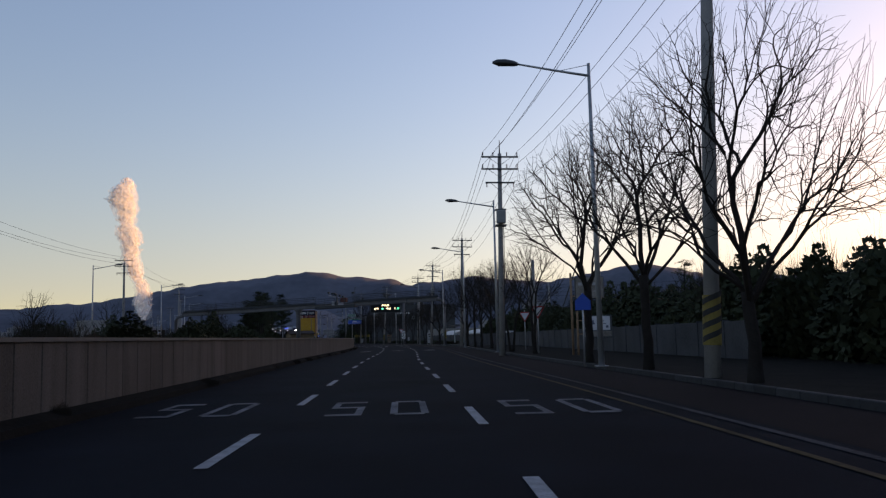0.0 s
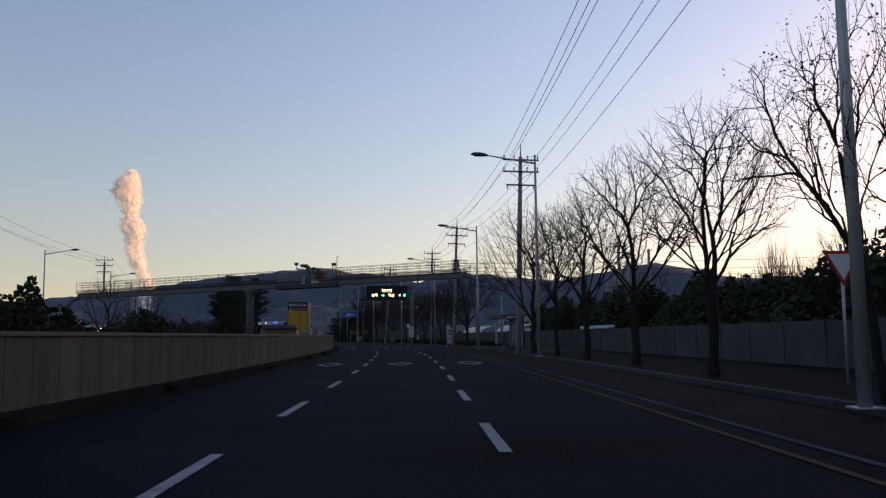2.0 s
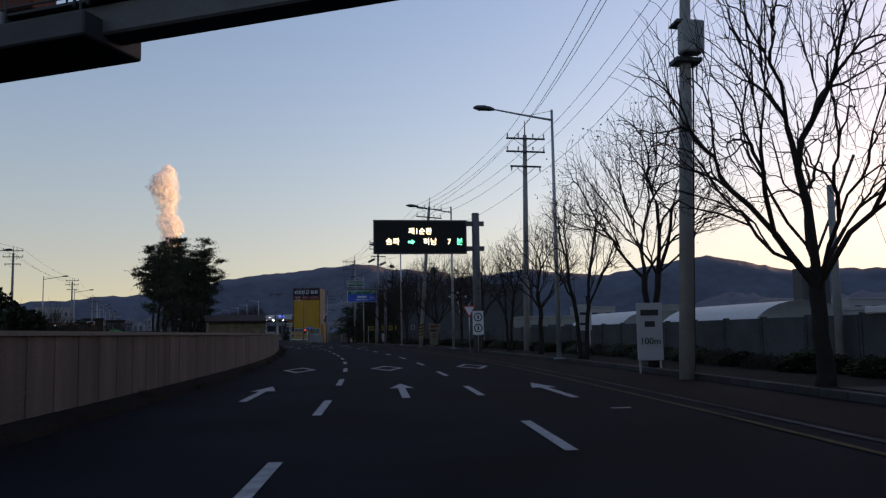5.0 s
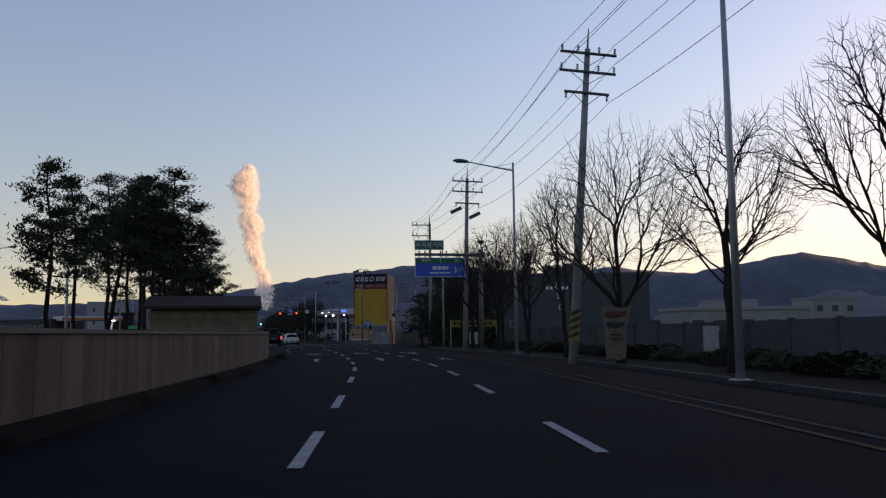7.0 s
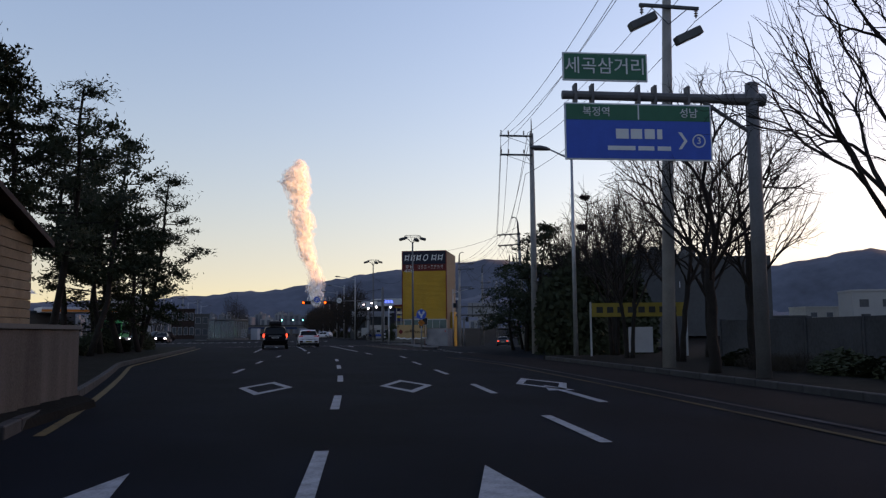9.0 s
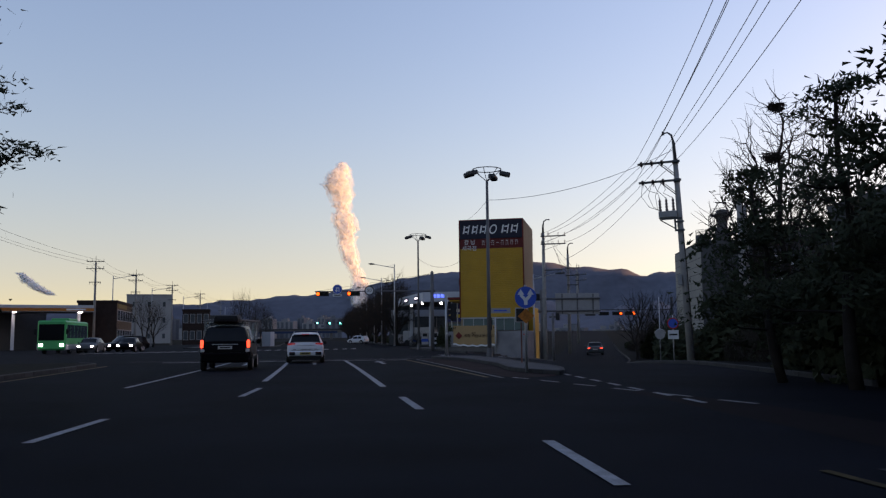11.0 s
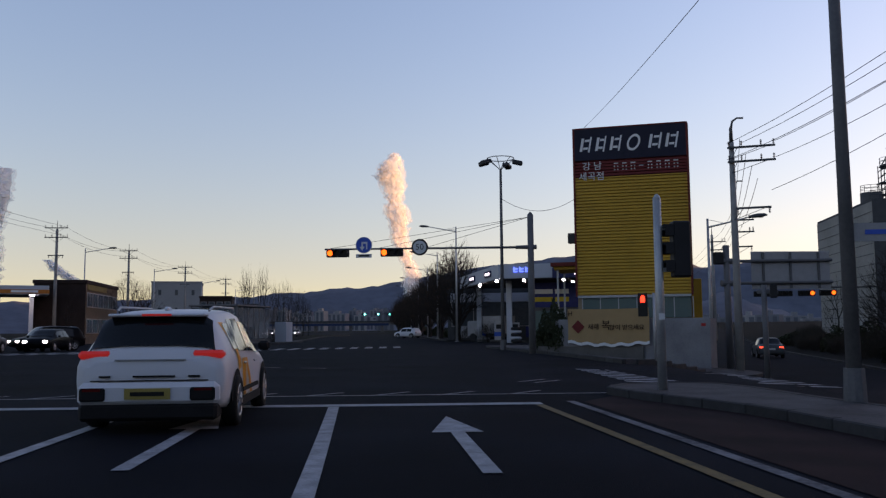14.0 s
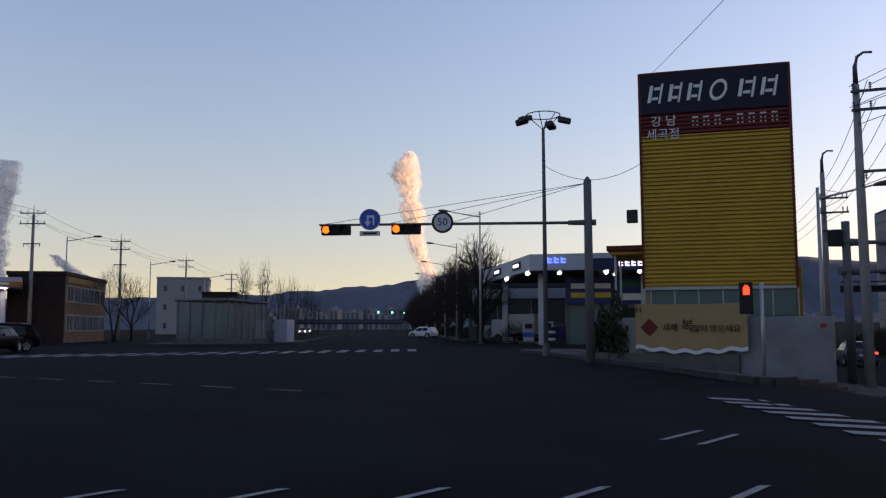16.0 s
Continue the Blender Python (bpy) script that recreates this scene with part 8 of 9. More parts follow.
for i in range(14):
    x, y = -10 + i * 11 + rng.uniform(-4, 4), 320 + rng.uniform(0, 120) - i * 8
    block_building("far_house", pose(x, y, 0, 0, 0, rng.uniform(0, 25)), rng.uniform(7, 13), 8, rng.uniform(3.5, 8), rng.choice((PALE_WALL, GREY_WALL, WHITE_WALL)), "distant low house below the wooded hills", 2, 3, (0.4, 0.35))

# greenhouse roof behind the wall
VINYL = mat("vinyl_sheet", (0.4, 0.42, 0.44), 0.5, var=0.1)
for k, (x, y) in enumerate(((4.5, 176), (10, 186), (9, 160))):
    t = thing("greenhouse", pose(x, y, 0.1, 0, 0, 12), "low arched vinyl greenhouse behind the wall", "greenhouse", "greenhouses")
    bm = bmesh.new()
    rows = [[bm.verts.new((3 * math.cos(a), yy, 0.9 + 1.7 * math.sin(a))) for a in (math.pi * j / 12 for j in range(13))] for yy in (0, 12)]
    for j in range(12):
        bm.faces.new((rows[0][j], rows[0][j + 1], rows[1][j + 1], rows[1][j]))
    for row in rows:
        bm.faces.new(row)
    part("vault", bm, VINYL, t, smooth=True)
    part("side", boxes((-3, 3, 0.02, 11.98, 0, 0.9)), VINYL, t)

# ---- overpass and far town ----
ov = thing("overpass", pose(-285, 742, 0, 0, 0, 24), "flat concrete overpass crossing the far end of the road", "bridge")
part("deck", boxes((-45, 45, -4, 4, 4.6, 6.0)), CONCRETE, ov)
part("barrier", boxes((-45, 45, -4.1, -3.9, 6.0, 7.0)), PALE_CONCRETE, ov)
part("underside_panel", boxes((-40, 36, -4.2, -4.02, 4.0, 5.4)), mat("dull_blue_steel", (0.018, 0.03, 0.075), 0.6, var=0.2, scale=0.2), ov, "blue panelled girder side")
for x in (-30, -10, 12, 32):
    part("pier", boxes((x - 0.8, x + 0.8, -3, 3, -0.5, 4.6)), CONCRETE, ov)
# bluish greys of the far blocks: distance haze is mixed into wall and bay colours
FLAT = [mat("hazy_apartment_wall", c, 0.9, var=0.12, scale=0.03, bscale=0.2) for c in ((0.16, 0.165, 0.18), (0.2, 0.205, 0.215), (0.12, 0.13, 0.15))]
BAY = mat("shaded_window_bay", (0.075, 0.085, 0.105), 0.5, var=0.2, scale=0.1)
rng = random.Random(4)


def apartment(x, y, w, h, turn):
    """A slab block with a stair head on the roof and dark window bays from bottom to top."""
    t = thing("apartment_block", pose(x, y, -1, 0, 0, turn), "distant apartment tower block with haze mixed into its pale colour", "building", "apartment blocks")
    wall = rng.choice(FLAT)
    part("wall", boxes((-w / 2, w / 2, -6, 6, 0, h)), wall, t)
    part("roof_house", boxes((-w * 0.12, w * 0.12, -3, 3, h, h + 3.5)), wall, t)
    n = max(2, int(w / 6))
    for k in range(n):
        c = -w / 2 + w * (k + 0.5) / n
        part("window_bay", boxes((c - w / n * 0.27, c + w / n * 0.27, -6.14, -6.01, 2, h - 1.5)), BAY, t)


for i in range(96):
    az = radians(19.5 + i * 0.17 + rng.uniform(-0.2, 0.2))
    r = rng.uniform(1050, 1950)
    apartment(-40 - r * math.sin(az), 200 + r * math.cos(az), rng.uniform(10, 26), rng.uniform(14, 30) * r / 1200, math.degrees(az) + rng.choice((-25, -8, 8, 25)))
for i in range(22):
    az = radians(-16 + i * 1.2 + rng.uniform(-0.5, 0.5))
    r = rng.uniform(750, 950)
    apartment(-40 - r * math.sin(az), 200 + r * math.cos(az), rng.uniform(12, 24), rng.uniform(7, 15), math.degrees(az) + rng.uniform(-25, 25))
fs = thing("far_signal", road_pose(560, 8, 0), "far green traffic lights over the road", "traffic light")
part("mast", tubes(([(0, 0, 0), (0, 0, 7)], 0.15), seg=8), DARK_PAINT, fs)
part("arm", tubes(([(0, 0, 6.6), (-12, 0, 6.6)], 0.08), seg=6), DARK_PAINT, fs)
GREEN_LAMP = glow("green_lamp", (0.05, 1.0, 0.75), 4.0)
for x in (-11.5, -7, -3):
    h = part("signal_head", boxes((x - 0.7, x + 0.7, -0.2, 0.1, 6.2, 6.8)), HOUSING, fs)
    part("lens", disc(bmesh.new(), 0.26, -0.24, -0.22, 14, x + 0.4, 6.5), GREEN_LAMP, h)

# a convex mirror and a round blue sign on the verge of the side street
t = post_sign("convex_mirror", pose(-34.4, 290.1, fall(-34.4, 290.1), 0, 0, 8), "round convex traffic mirror on a tall thin post", 4.9)
part("mirror_dish", disc(bmesh.new(), 0.34, -0.12, -0.04, 28, 0, 2.2), SIGN_BACK, t, "pale round mirror dish")
part("hood", tubes(([(0.37 * math.cos(0.2 + 0.274 * q), -0.12, 2.2 + 0.37 * math.sin(0.2 + 0.274 * q)) for q in range(11)], 0.05), seg=6), SIGN_BACK, t)
t = post_sign("round_sign", pose(-33.45, 276.7, fall(-33.45, 276.7), 0, 0, 6), "round blue road sign over a small white plate", 2.75)
round_face(t, 2.28, 0.32, SIGN_RED, SIGN_BLUE)
plate = part("plate", boxes((-0.29, 0.29, -0.06, -0.03, 1.4, 1.9), bevel=0.01), SIGN_WHITE, t, "small white plate")
part("writing_bar", boxes((-0.22, 0.22, -0.068, -0.062, 1.6, 1.7)), STRIPE_K, plate)
# ---- vehicles ----
def paint(name, color, rough=0.35, gloss=0.1):
    m = bpy.data.materials.new(name)
    m.use_nodes = True
    b = m.node_tree.nodes["Principled BSDF"]
    b.inputs["Base Color"].default_value = (*color, 1)
    b.inputs["Roughness"].default_value = rough
    b.inputs["Specular IOR Level"].default_value = gloss
    b.inputs["Coat Weight"].default_value = gloss * 0.6
    b.inputs["Coat Roughness"].default_value = 0.08
    return m


CAR_BLACK, CAR_WHITE, CAR_RED, CAR_GREY = paint("car_black", (0.003, 0.003, 0.004), 0.3, 0.03), paint("car_white", (0.45, 0.46, 0.49)), paint("car_dark_red", (0.1, 0.015, 0.015)), paint("car_grey", (0.06, 0.065, 0.07))
BUS_GREEN = paint("bus_green", (0.03, 0.28, 0.1))
TINT = mat("tinted_glass", (0.006, 0.007, 0.008), 0.05, var=0.1, spec=0.2)
CLEARISH = mat("side_glass", (0.05, 0.06, 0.065), 0.05, var=0.1, spec=0.8)
RUBBER = mat("tyre_rubber", (0.012, 0.012, 0.012), 0.85, var=0.2)
ALLOY = mat("alloy_rim", (0.3, 0.3, 0.31), 0.35, metal=0.7, var=0.1)
PLASTIC = mat("black_plastic", (0.01, 0.01, 0.011), 0.7, var=0.2)
TAIL_ON = glow("tail_light_on", (1.0, 0.07, 0.025), 0.9)
TAIL_DIM = glow("tail_light_dim", (0.6, 0.025, 0.015), 0.1)
TAIL_OFF = mat("tail_lens_red", (0.08, 0.006, 0.006), 0.2, var=0.1, spec=0.5)
HEAD_ON = glow("headlight_on", (1.0, 0.98, 0.92), 6.0)
PLATE_W = mat("plate_white", (0.4, 0.4, 0.4), 0.6, var=0.05)
PLATE_Y = mat("plate_yellow", (0.25, 0.2, 0.06), 0.6, var=0.05)
TAXI_ORANGE = paint("taxi_orange", (0.6, 0.25, 0.015))


def ring_of(y, zb, zbelt, ztop, wb, wbelt, wtop):
    """Half section, right side from the bottom up to the middle of the roof."""
    zm = zb + (zbelt - zb) * 0.5
    return [(wb * 0.92, y, zb), (wb, y, zb + 0.1), (wbelt * 1.01, y, zm), (wbelt, y, zbelt), (wtop + (wbelt - wtop) * 0.12, y, ztop - 0.07), (wtop * 0.9, y, ztop - 0.01), (wtop * 0.45, y, ztop + 0.012)]


def smooth_stations(st, n=5):
    """Rounds the run of the stations between its knots."""
    P = np.array(st)
    y = P[:, 0]
    d = np.diff(P, axis=0) / np.diff(y)[:, None]
    m = np.vstack([d[:1], np.where(d[:-1] * d[1:] > 0, 2 * d[:-1] * d[1:] / (d[:-1] + d[1:] + 1e-12), 0), d[-1:]])
    out = []
    for i in range(len(P) - 1):
        h = y[i + 1] - y[i]
        for k in range(n):
            t = k / n
            out.append((1 + 2 * t) * (1 - t) ** 2 * P[i] + t * (1 - t) ** 2 * h * m[i] + t * t * (3 - 2 * t) * P[i + 1] + t * t * (t - 1) * h * m[i + 1])
    out.append(P[-1])
    return [tuple(float(v) for v in r) for r in out]


def rounded(pts):
    """Cuts the corners of a closed outline."""
    out = []
    for a, b in zip(pts, pts[1:] + pts[:1]):
        a, b = Vector(a), Vector(b)
        out += [a.lerp(b, 0.2), a.lerp(b, 0.8)]
    return out


def car_shell(stations):
    bm = bmesh.new()
    rows = []
    for st in stations:
        h = ring_of(*st)
        full = h + [(-x, y, z) for x, y, z in h[::-1]]
        rows.append([bm.verts.new(p) for p in rounded(full)])
    n = len(rows[0])
    for a, b in zip(rows, rows[1:]):
        for k in range(n):
            bm.faces.new((a[k], a[(k + 1) % n], b[(k + 1) % n], b[k]))
    bm.faces.new(rows[0])
    bm.faces.new(rows[-1][::-1])
    bmesh.ops.recalc_face_normals(bm, faces=bm.faces)
    return bm


def section_at(stations, y):
    ys = [s[0] for s in stations]
    return tuple(float(np.interp(y, ys, [s[k] for s in stations])) for k in range(7))


def side_pane(stations, y0, y1, sx, lo=0.06, hi=0.9, out=0.012):
    """A window pane that follows the side of the shell."""
    bm = bmesh.new()
    rows = []
    n = 5
    for i in range(n + 1):
        y = y0 + (y1 - y0) * i / n
        h = ring_of(*section_at(stations, y))
        a, b = Vector(h[3]), Vector(h[4])
        rows.append([bm.verts.new((sx * (p.x + out), p.y, p.z)) for p in (a.lerp(b, lo), a.lerp(b, 0.5), a.lerp(b, hi))])
    for a, b in zip(rows, rows[1:]):
        for k in range(2):
            bm.faces.new((a[k], a[k + 1], b[k + 1], b[k]))
    return bm


def end_pane(stations, y0, y1, dy, grow=1.0):
    """A rear window or windscreen that follows the slope of the shell from flank to flank."""
    bm = bmesh.new()
    rows = []
    for i in range(7):
        h = ring_of(*section_at(stations, y0 + (y1 - y0) * i / 6))
        half = [Vector(h[4]), Vector(h[5]), Vector(h[6])]
        pts = half + [Vector((-p.x, p.y, p.z)) for p in half[::-1]]
        rows.append([bm.verts.new((p.x * grow, p.y + dy, p.z + 0.016)) for p in pts])
    for a, b in zip(rows, rows[1:]):
        for k in range(5):
            bm.faces.new((a[k], a[k + 1], b[k + 1], b[k]))
    bmesh.ops.recalc_face_normals(bm, faces=bm.faces)
    return bm


def wheel(parent, x, y, r, sx, w=0.2):
    bm = bmesh.new()
    prof = [(r * 0.62, -w / 2), (r * 0.94, -w / 2), (r, -w * 0.35), (r, w * 0.35), (r * 0.94, w / 2), (r * 0.62, w / 2)]
    n = 28
    rows = [[bm.verts.new((x + q, y + rr * math.cos(2 * math.pi * k / n), r + rr * math.sin(2 * math.pi * k / n))) for rr, q in prof] for k in range(n)]
    for k in range(n):
        a, b = rows[k], rows[(k + 1) % n]
        for j in range(5):
            bm.faces.new((a[j], a[j + 1], b[j + 1], b[j]))
        bm.faces.new((a[5], a[0], b[0], b[5]))
    bmesh.ops.recalc_face_normals(bm, faces=bm.faces)
    wh = part("wheel", bm, RUBBER, parent, smooth=True)
    bm = bmesh.new()
    xo = x + sx * w * 0.4
    for k in range(5):
        a = 2 * math.pi * k / 5 + 0.3
        for da in (-0.16, 0.16):
            tube(bm, [(xo, y + 0.06 * math.cos(a), r + 0.06 * math.sin(a)), (xo - sx * 0.01, y + r * 0.64 * math.cos(a + da), r + r * 0.64 * math.sin(a + da))], [0.035, 0.028], 5)
    ring = [(xo, y + r * 0.63 * math.cos(2 * math.pi * k / 24), r + r * 0.63 * math.sin(2 * math.pi * k / 24)) for k in range(25)]
    tube(bm, ring, 0.025, 6, cap=False)
    tube(bm, [(xo - sx * 0.05, y, r), (xo + sx * 0.015, y, r)], 0.07, 10)
    part("rim", bm, ALLOY, wh)
    bm = bmesh.new()
    tube(bm, [(x - sx * 0.02, y, r), (x + sx * 0.02, y, r)], r * 0.62, 20)
    part("brake_disc", bm, PLASTIC, wh)


def vehicle(name, m, label, st, body, wheels, r, panes, category="car"):
    st = smooth_stations(st)
    top = thing(name, m, label, category)
    shell = part("body", car_shell(st), body, top, smooth=True)
    for y in wheels:
        for sx in (-1, 1):
            wb = section_at(st, y)[4]
            bm = bmesh.new()
            n = 14
            arch = [bm.verts.new((sx * (wb + 0.022), y + (r + 0.09) * math.cos(math.pi * k / n), r + (r + 0.09) * math.sin(math.pi * k / n))) for k in range(n + 1)]
            base = [bm.verts.new((sx * (wb + 0.022), y + (r + 0.09) * math.cos(math.pi * k / n), max(st[0][1] - 0.02, 0.2))) for k in range(n + 1)]
            for k in range(n):
                bm.faces.new((arch[k], arch[k + 1], base[k + 1], base[k]))
            part("wheel_arch", bm, PLASTIC, top)
            wheel(top, sx * (wb - 0.04), y, r, sx)
    for y0, y1, lo, hi, mt in panes:
        for sx in (-1, 1):
            part("side_window", side_pane(st, y0, y1, sx, lo, hi), mt, shell)
    return top, shell


# black minivan with a roof box
ST = [(0.0, 0.42, 0.95, 1.06, 0.86, 0.93, 0.86), (0.06, 0.36, 0.98, 1.12, 0.9, 0.965, 0.86), (0.2, 0.34, 1.02, 1.55, 0.93, 0.97, 0.74), (0.34, 0.33, 1.04, 1.73, 0.94, 0.975, 0.72), (0.9, 0.3, 1.04, 1.78, 0.96, 0.985, 0.74),
      (2.4, 0.3, 1.02, 1.8, 0.97, 0.99, 0.75), (3.2, 0.3, 1.0, 1.74, 0.97, 0.985, 0.72), (4.05, 0.3, 0.98, 1.16, 0.96, 0.97, 0.74), (4.7, 0.32, 0.82, 0.98, 0.93, 0.94, 0.7), (5.02, 0.36, 0.66, 0.78, 0.84, 0.85, 0.6), (5.12, 0.42, 0.56, 0.6, 0.7, 0.7, 0.5)]
van, vb = vehicle("minivan", road_pose(276.3, -4.5, 0.0, 4.0), "black minivan with a roof box and lit brake lights", ST, CAR_BLACK, (1.0, 4.02), 0.335,
                  [(0.42, 1.25, 0.08, 0.92, CLEARISH), (1.32, 2.25, 0.06, 0.92, CLEARISH), (2.32, 3.25, 0.06, 0.88, CLEARISH)], "van")
part("rear_bumper", boxes((-0.92, 0.92, -0.1, 0.12, 0.36, 0.72), bevel=0.05), CAR_BLACK, van)
part("rear_window", end_pane(smooth_stations(ST), 0.07, 0.31, -0.016), TINT, vb, smooth=True)
part("windscreen", end_pane(smooth_stations(ST), 3.3, 4.0, 0.016), TINT, vb, smooth=True)
for sx in (-1, 1):
    part("tail_light", boxes((*sorted((sx * 0.83, sx * 0.95)), -0.02, 0.08, 0.9, 1.22), bevel=0.025), TAIL_ON, vb, "lit red tail light")
    part("reverse_lens", boxes((*sorted((sx * 0.79, sx * 0.94)), -0.03, 0.07, 0.74, 0.87), bevel=0.02), PLATE_W, vb)
    part("mirror", boxes((*sorted((sx * 1.0, sx * 1.2)), 3.35, 3.5, 1.05, 1.25), bevel=0.04), CAR_BLACK, van)
    part("roof_rail", tubes(([(sx * 0.62, 0.5, 1.82), (sx * 0.62, 2.9, 1.86)], 0.02), seg=6), DARK_PAINT, van)
    part("side_trim", boxes((*sorted((sx * 0.985, sx * 1.005)), 1.45, 3.6, 0.56, 0.6)), STEEL, van)
part("brake_light", boxes((-0.24, 0.24, 0.28, 0.31, 1.66, 1.7)), TAIL_ON, vb)
part("chrome_strip", boxes((-0.5, 0.5, -0.015, 0.0, 1.03, 1.06)), STEEL, vb)
pl = part("plate", boxes((-0.27, 0.27, -0.02, 0.0, 0.86, 0.98)), PLATE_W, vb)
part("plate_bar", boxes((-0.2, 0.2, -0.028, -0.022, 0.9, 0.945)), PLASTIC, pl)
bm = bmesh.new()
rings = []
for y, w, z0, z1 in ((0.15, 0.3, 1.95, 2.05), (0.22, 0.46, 1.91, 2.17), (0.6, 0.5, 1.9, 2.22), (1.8, 0.48, 1.9, 2.2), (2.3, 0.4, 1.92, 2.1), (2.5, 0.2, 1.95, 2.0)):
    rings.append([bm.verts.new((x, y, z)) for x, z in ((-w, z0), (-w * 1.02, (z0 + z1) / 2), (-w * 0.9, z1), (w * 0.9, z1), (w * 1.02, (z0 + z1) / 2), (w, z0))])
for a, b in zip(rings, rings[1:]):
    for k in range(6):
        bm.faces.new((a[k], a[(k + 1) % 6], b[(k + 1) % 6], b[k]))
bm.faces.new(rings[0]); bm.faces.new(rings[-1][::-1])
bmesh.ops.recalc_face_normals(bm, faces=bm.faces)
part("roof_box", bm, PLASTIC, van, "black roof box")
for y in (0.7, 1.9):
    part("crossbar", boxes((-0.66, 0.66, y - 0.03, y + 0.03, 1.84, 1.89)), DARK_PAINT, van)

# white taxi
ST = [(0.0, 0.36, 0.78, 0.86, 0.72, 0.78, 0.7), (0.06, 0.3, 0.86, 0.98, 0.84, 0.88, 0.74), (0.16, 0.27, 0.9, 1.1, 0.87, 0.895, 0.7), (0.42, 0.25, 0.93, 1.42, 0.885, 0.9, 0.62), (0.8, 0.23, 0.94, 1.5, 0.895, 0.9, 0.63), (1.8, 0.22, 0.92, 1.535, 0.9, 0.9, 0.65),
      (2.5, 0.22, 0.9, 1.5, 0.9, 0.9, 0.63), (3.35, 0.22, 0.88, 1.03, 0.89, 0.89, 0.68), (4.0, 0.25, 0.78, 0.88, 0.86, 0.86, 0.64), (4.28, 0.3, 0.62, 0.72, 0.74, 0.75, 0.5), (4.36, 0.36, 0.5, 0.55, 0.55, 0.56, 0.4)]
taxi, tb = vehicle("taxi", road_pose(285.5, -2.02, 0.0, 3.0), "white compact taxi with orange side stripes at the stop line", ST, CAR_WHITE, (0.86, 3.56), 0.325,
                   [(0.75, 1.05, 0.12, 0.8, CLEARISH), (1.1, 1.85, 0.06, 0.9, CLEARISH), (1.92, 2.85, 0.06, 0.86, CLEARISH)])
part("rear_window", end_pane(smooth_stations(ST), 0.1, 0.42, -0.016, 1.03), TINT, tb, smooth=True)
part("windscreen", end_pane(smooth_stations(ST), 2.58, 3.3, 0.016), TINT, tb, smooth=True)
part("spoiler", boxes((-0.6, 0.6, 0.26, 0.5, 1.42, 1.46), bevel=0.015), CAR_WHITE, tb)
part("brake_light", boxes((-0.18, 0.18, 0.24, 0.262, 1.43, 1.455)), TAIL_DIM, tb)
part("rear_bumper", boxes((-0.84, 0.84, -0.1, 0.1, 0.34, 0.62), bevel=0.06), CAR_WHITE, taxi)
part("lower_bumper", boxes((-0.82, 0.82, -0.09, 0.3, 0.16, 0.37), bevel=0.04), PLASTIC, taxi)
for sx in (-1, 1):
    part("tail_light", boxes((*sorted((sx * 0.48, sx * 0.88)), 0.035, 0.18, 0.9, 1.0), bevel=0.035), TAIL_DIM, tb, "boomerang-shaped red tail light")
    part("bumper_vent", boxes((*sorted((sx * 0.5, sx * 0.8)), -0.115, -0.09, 0.4, 0.56), bevel=0.02), PLASTIC, taxi)
    part("reflector", boxes((*sorted((sx * 0.55, sx * 0.76)), -0.122, -0.112, 0.52, 0.55)), TAIL_OFF, taxi)
    part("mirror", boxes((*sorted((sx * 0.92, sx * 1.1)), 2.82, 2.95, 0.93, 1.08), bevel=0.04), PLASTIC, taxi)
    part("roof_rail", tubes(([(sx * 0.58, 0.6, 1.5), (sx * 0.6, 0.8, 1.555), (sx * 0.6, 2.4, 1.575), (sx * 0.58, 2.55, 1.53)], 0.016), seg=6), STEEL, taxi)
    part("sill", boxes((*sorted((sx * 0.9, sx * 0.925)), 1.25, 3.15, 0.22, 0.33)), PLASTIC, taxi)
    part("door_guard", boxes((*sorted((sx * 0.905, sx * 0.925)), 1.4, 2.9, 0.4, 0.46)), PLASTIC, taxi)
    for pts in (((0.62, 1.35), (0.82, 1.35), (1.25, 0.75), (1.05, 0.7)), ((1.3, 0.86), (1.62, 0.86), (1.75, 0.34), (1.5, 0.34)), ((1.62, 0.86), (1.78, 0.86), (2.35, 0.34), (2.12, 0.34))):
        bm = bmesh.new()
        vs = []
        for (ya, za), (yb, zb) in ((pts[0], pts[1]), (pts[3], pts[2])):
            pass
        grid_ = []
        for u in np.linspace(0, 1, 6):
            row = []
            for v in np.linspace(0, 1, 3):
                ya = pts[0][0] * (1 - u) + pts[3][0] * u
                yb = pts[1][0] * (1 - u) + pts[2][0] * u
                y = ya * (1 - v) + yb * v
                z = (pts[0][1] * (1 - u) + pts[3][1] * u) * (1 - v) + (pts[1][1] * (1 - u) + pts[2][1] * u) * v
                h = ring_of(*section_at(ST, y))
                x = float(np.interp(z, [q[2] for q in h], [q[0] for q in h])) + 0.008
                row.append(bm.verts.new((sx * x, y, z)))
            grid_.append(row)
        for a, b in zip(grid_, grid_[1:]):
            for k in range(2):
                bm.faces.new((a[k], a[k + 1], b[k + 1], b[k]))
        part("stripe", bm, TAXI_ORANGE, tb, "orange stripe")
    for y in (1.45, 2.45):
        part("door_handle", boxes((*sorted((sx * 0.905, sx * 0.935)), y, y + 0.2, 0.78, 0.81), bevel=0.01), CAR_WHITE, tb)
pl = part("plate", boxes((-0.27, 0.27, -0.12, -0.102, 0.42, 0.55)), PLATE_Y, taxi, "yellow number plate")
part("plate_bar", boxes((-0.2, 0.2, -0.128, -0.122, 0.46, 0.51)), PLASTIC, pl)
part("tailgate_seam", boxes((-0.7, 0.7, -0.03, 0.02, 0.635, 0.645)), PLASTIC, tb)
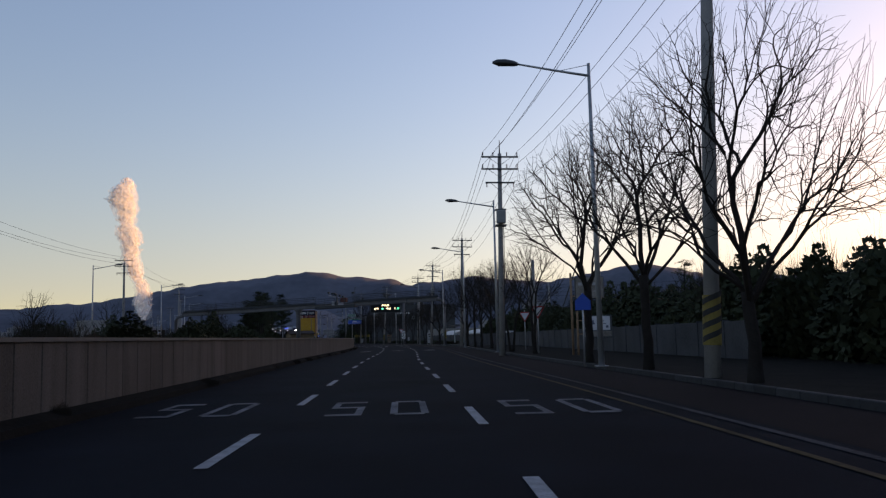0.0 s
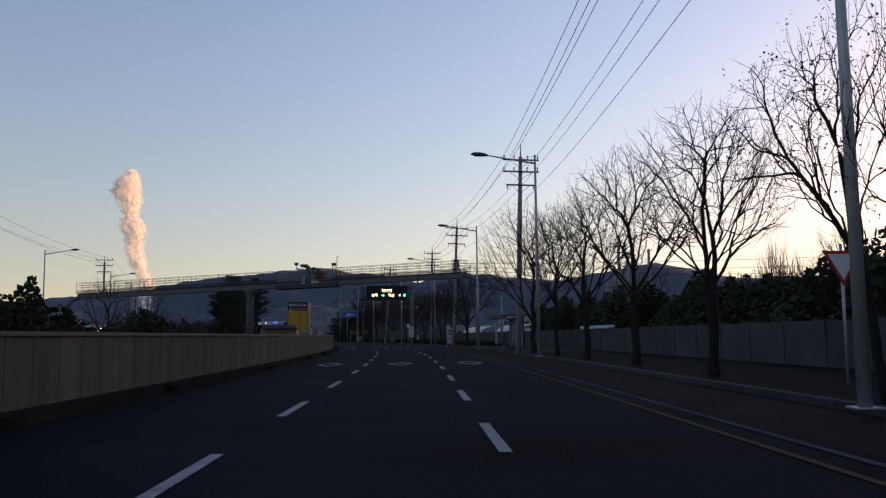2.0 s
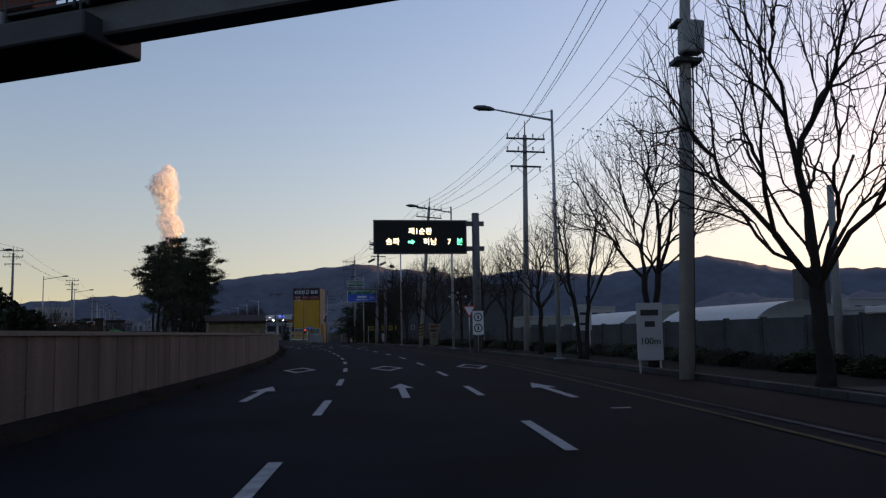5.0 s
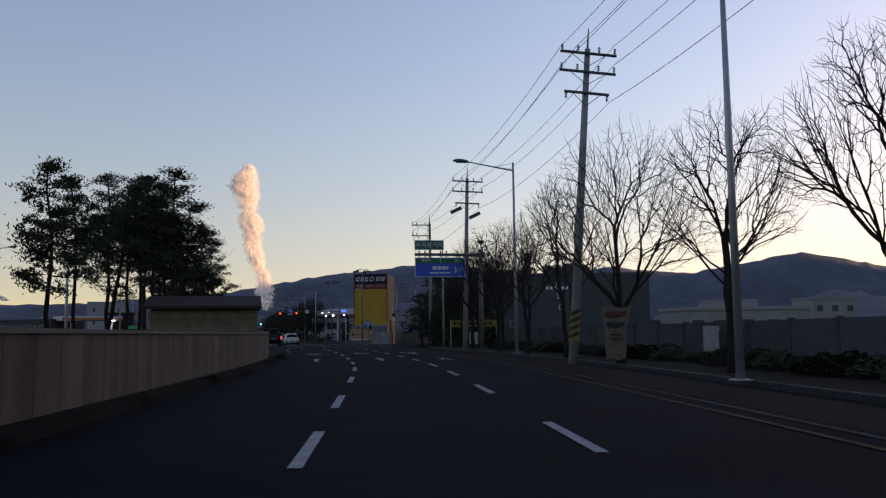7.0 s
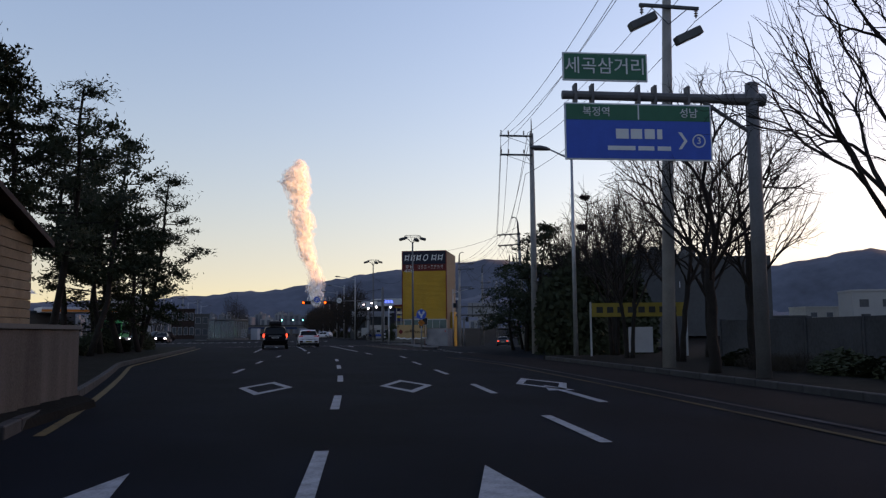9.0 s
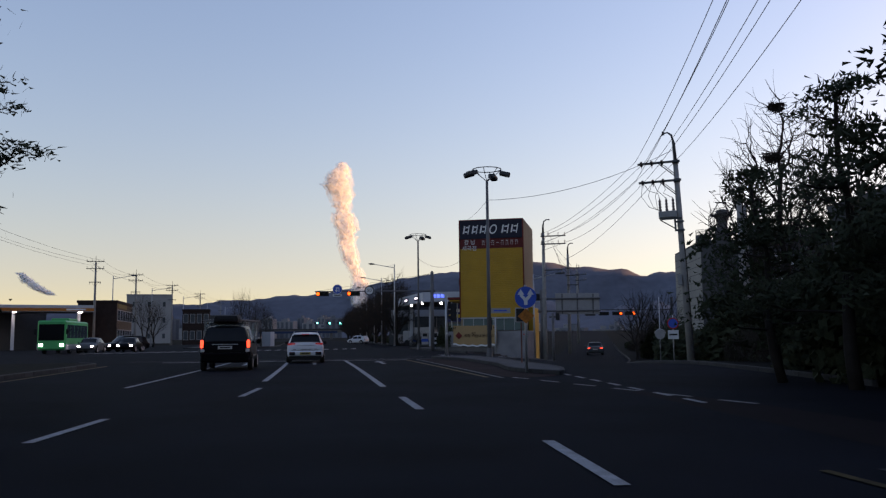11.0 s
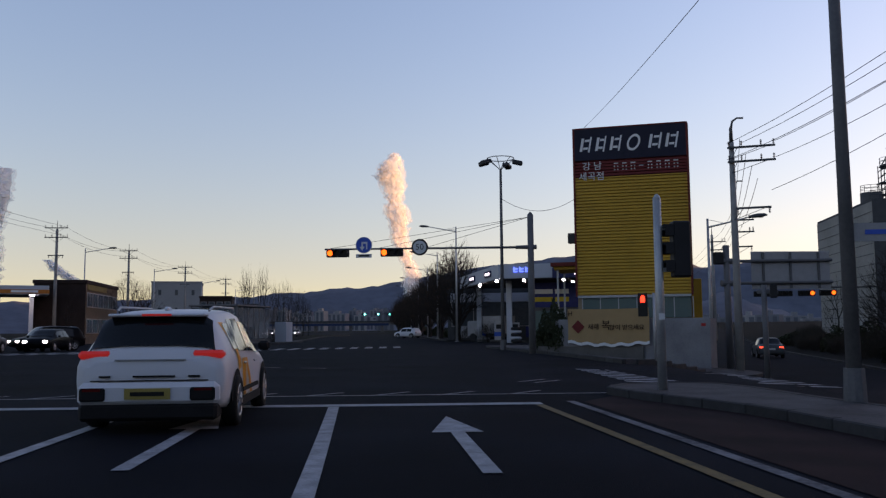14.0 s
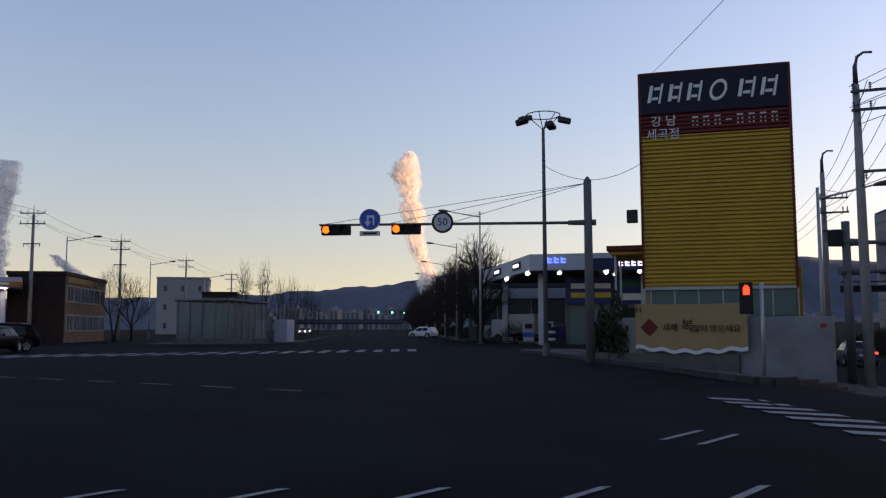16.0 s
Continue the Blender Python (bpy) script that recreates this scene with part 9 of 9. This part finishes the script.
part("tailgate_strip", boxes((-0.42, 0.42, -0.02, 0.03, 0.88, 0.9), bevel=0.004), STEEL, tb)
for x0, x1 in ((-0.6, -0.47), (-0.2, 0.3), (0.46, 0.6)):
    part("writing_bar", boxes((x0, x1, -0.03, 0.02, 0.68, 0.7)), PLASTIC, tb)
part("aerial", boxes((-0.03, 0.03, 0.75, 0.95, 1.5, 1.56), bevel=0.02), CAR_WHITE, taxi)


# other cars
def small_car(name, m, label, body, tail=None, head=None, h=1.45, L=4.4):
    q = L / 4.4
    st = [(0.0, 0.4, 0.72, 0.8, 0.7, 0.76, 0.66), (0.08, 0.3, 0.84, 0.95, 0.82, 0.86, 0.72), (0.5 * q, 0.25, 0.88, 1.0 if h < 1.5 else h - 0.08, 0.87, 0.88, 0.68), (1.1 * q, 0.22, 0.9, h - 0.03, 0.88, 0.89, 0.62), (2.0 * q, 0.22, 0.9, h, 0.88, 0.89, 0.63),
          (2.6 * q, 0.22, 0.88, h - 0.04, 0.88, 0.88, 0.62), (3.4 * q, 0.22, 0.86, 0.98, 0.87, 0.87, 0.68), (4.1 * q, 0.26, 0.74, 0.84, 0.84, 0.84, 0.62), (4.4 * q, 0.36, 0.55, 0.62, 0.66, 0.66, 0.45)]
    top, sh_ = vehicle(name, m, label, st, body, (0.8 * q, 3.5 * q), 0.32, [(0.85 * q, 1.75 * q, 0.08, 0.88, TINT), (1.82 * q, 2.9 * q, 0.08, 0.86, TINT)])
    za = st[2][3]
    part("rear_window", end_pane(smooth_stations(st), 0.56 * q, 1.04 * q, -0.016), TINT, sh_, smooth=True)
    part("windscreen", end_pane(smooth_stations(st), 2.66 * q, 3.34 * q, 0.016), TINT, sh_, smooth=True)
    for sx in (-1, 1):
        part("tail_light", boxes((*sorted((sx * 0.5, sx * 0.82)), 0.0, 0.1, 0.72, 0.84), bevel=0.02), tail or TAIL_OFF, sh_)
        part("headlight", boxes((*sorted((sx * 0.48, sx * 0.74)), 4.2 * q, 4.36 * q, 0.58, 0.72), bevel=0.02), head or CLEARISH, sh_)
        part("mirror", boxes((*sorted((sx * 0.9, sx * 1.05)), 2.85 * q, 2.98 * q, 0.92, 1.04), bevel=0.03), body, top)
    part("plate", boxes((-0.25, 0.25, -0.02, 0.0, 0.6, 0.72)), PLATE_W, sh_)
    return top


small_car("hatchback", pose(-87.2, 371.6, 0.02, 0, 0, 78), "white hatchback leaving the petrol station", CAR_WHITE, h=1.5, L=3.8)
small_car("sport_utility", pose(-87.5, 305.5, 0.02, 0, 0, 158), "black sport utility car with lit headlights", CAR_BLACK, head=HEAD_ON, h=1.65, L=4.6)
small_car("sedan", pose(-42.0, 323.0, fall(-42.0, 323.0) + 0.02, 0, 0, 6), "dark sedan with red tail lights on the side street", CAR_GREY, TAIL_ON)
small_car("sedan", pose(-88.59, 299.18, 0.02, 0, 0, -156.2), "dark sedan with lit headlights waiting at the junction", CAR_GREY, head=HEAD_ON)
small_car("sedan", pose(-87.63, 303.76, 0.02, 0, 0, -156.2), "dark sedan with lit headlights waiting at the junction", CAR_BLACK, head=HEAD_ON)
for i, (s, o) in enumerate(((470, -24), (492, -21), (500, -26), (530, -23))):
    small_car("sedan", road_pose(s, o, 0.02, 180), "distant oncoming sedan with lit headlights", CAR_GREY, head=HEAD_ON)
# city bus
bus = thing("city_bus", pose(-93.89, 302.58, 0.0, 0, 0, -152.2), "green and white city bus with lit headlights", "bus")
shell = part("body", boxes((-1.24, 1.24, 0, 10.6, 0.35, 3.1), bevel=0.14), BUS_GREEN, bus)
part("roof_unit", boxes((-0.8, 0.8, 3.2, 7.2, 3.1, 3.36), bevel=0.05), BUS_GREEN, bus)
part("windscreen", boxes((-1.1, 1.1, 10.58, 10.62, 1.25, 2.75)), TINT, shell)
for k in range(6):
    for sx in (-1, 1):
        part("side_window", boxes((*sorted((sx * 1.235, sx * 1.255)), 0.6 + k * 1.6, 2.05 + k * 1.6, 1.45, 2.7)), TINT, shell)
part("skirt", boxes((-1.26, 1.26, 0.1, 10.5, 0.36, 0.9), bevel=0.04), BOX_WHITE, shell, "white lower skirt")
for sx in (-1, 1):
    part("headlight", boxes((*sorted((sx * 0.75, sx * 1.08)), 10.58, 10.64, 0.7, 0.92)), HEAD_ON, shell)
    for y in (2.4, 8.2):
        wheel(bus, sx * 1.1, y, 0.48, sx, 0.28)
    part("mirror", boxes((*sorted((sx * 1.28, sx * 1.5)), 10.6, 10.75, 1.8, 2.3), bevel=0.03), PLASTIC, bus)
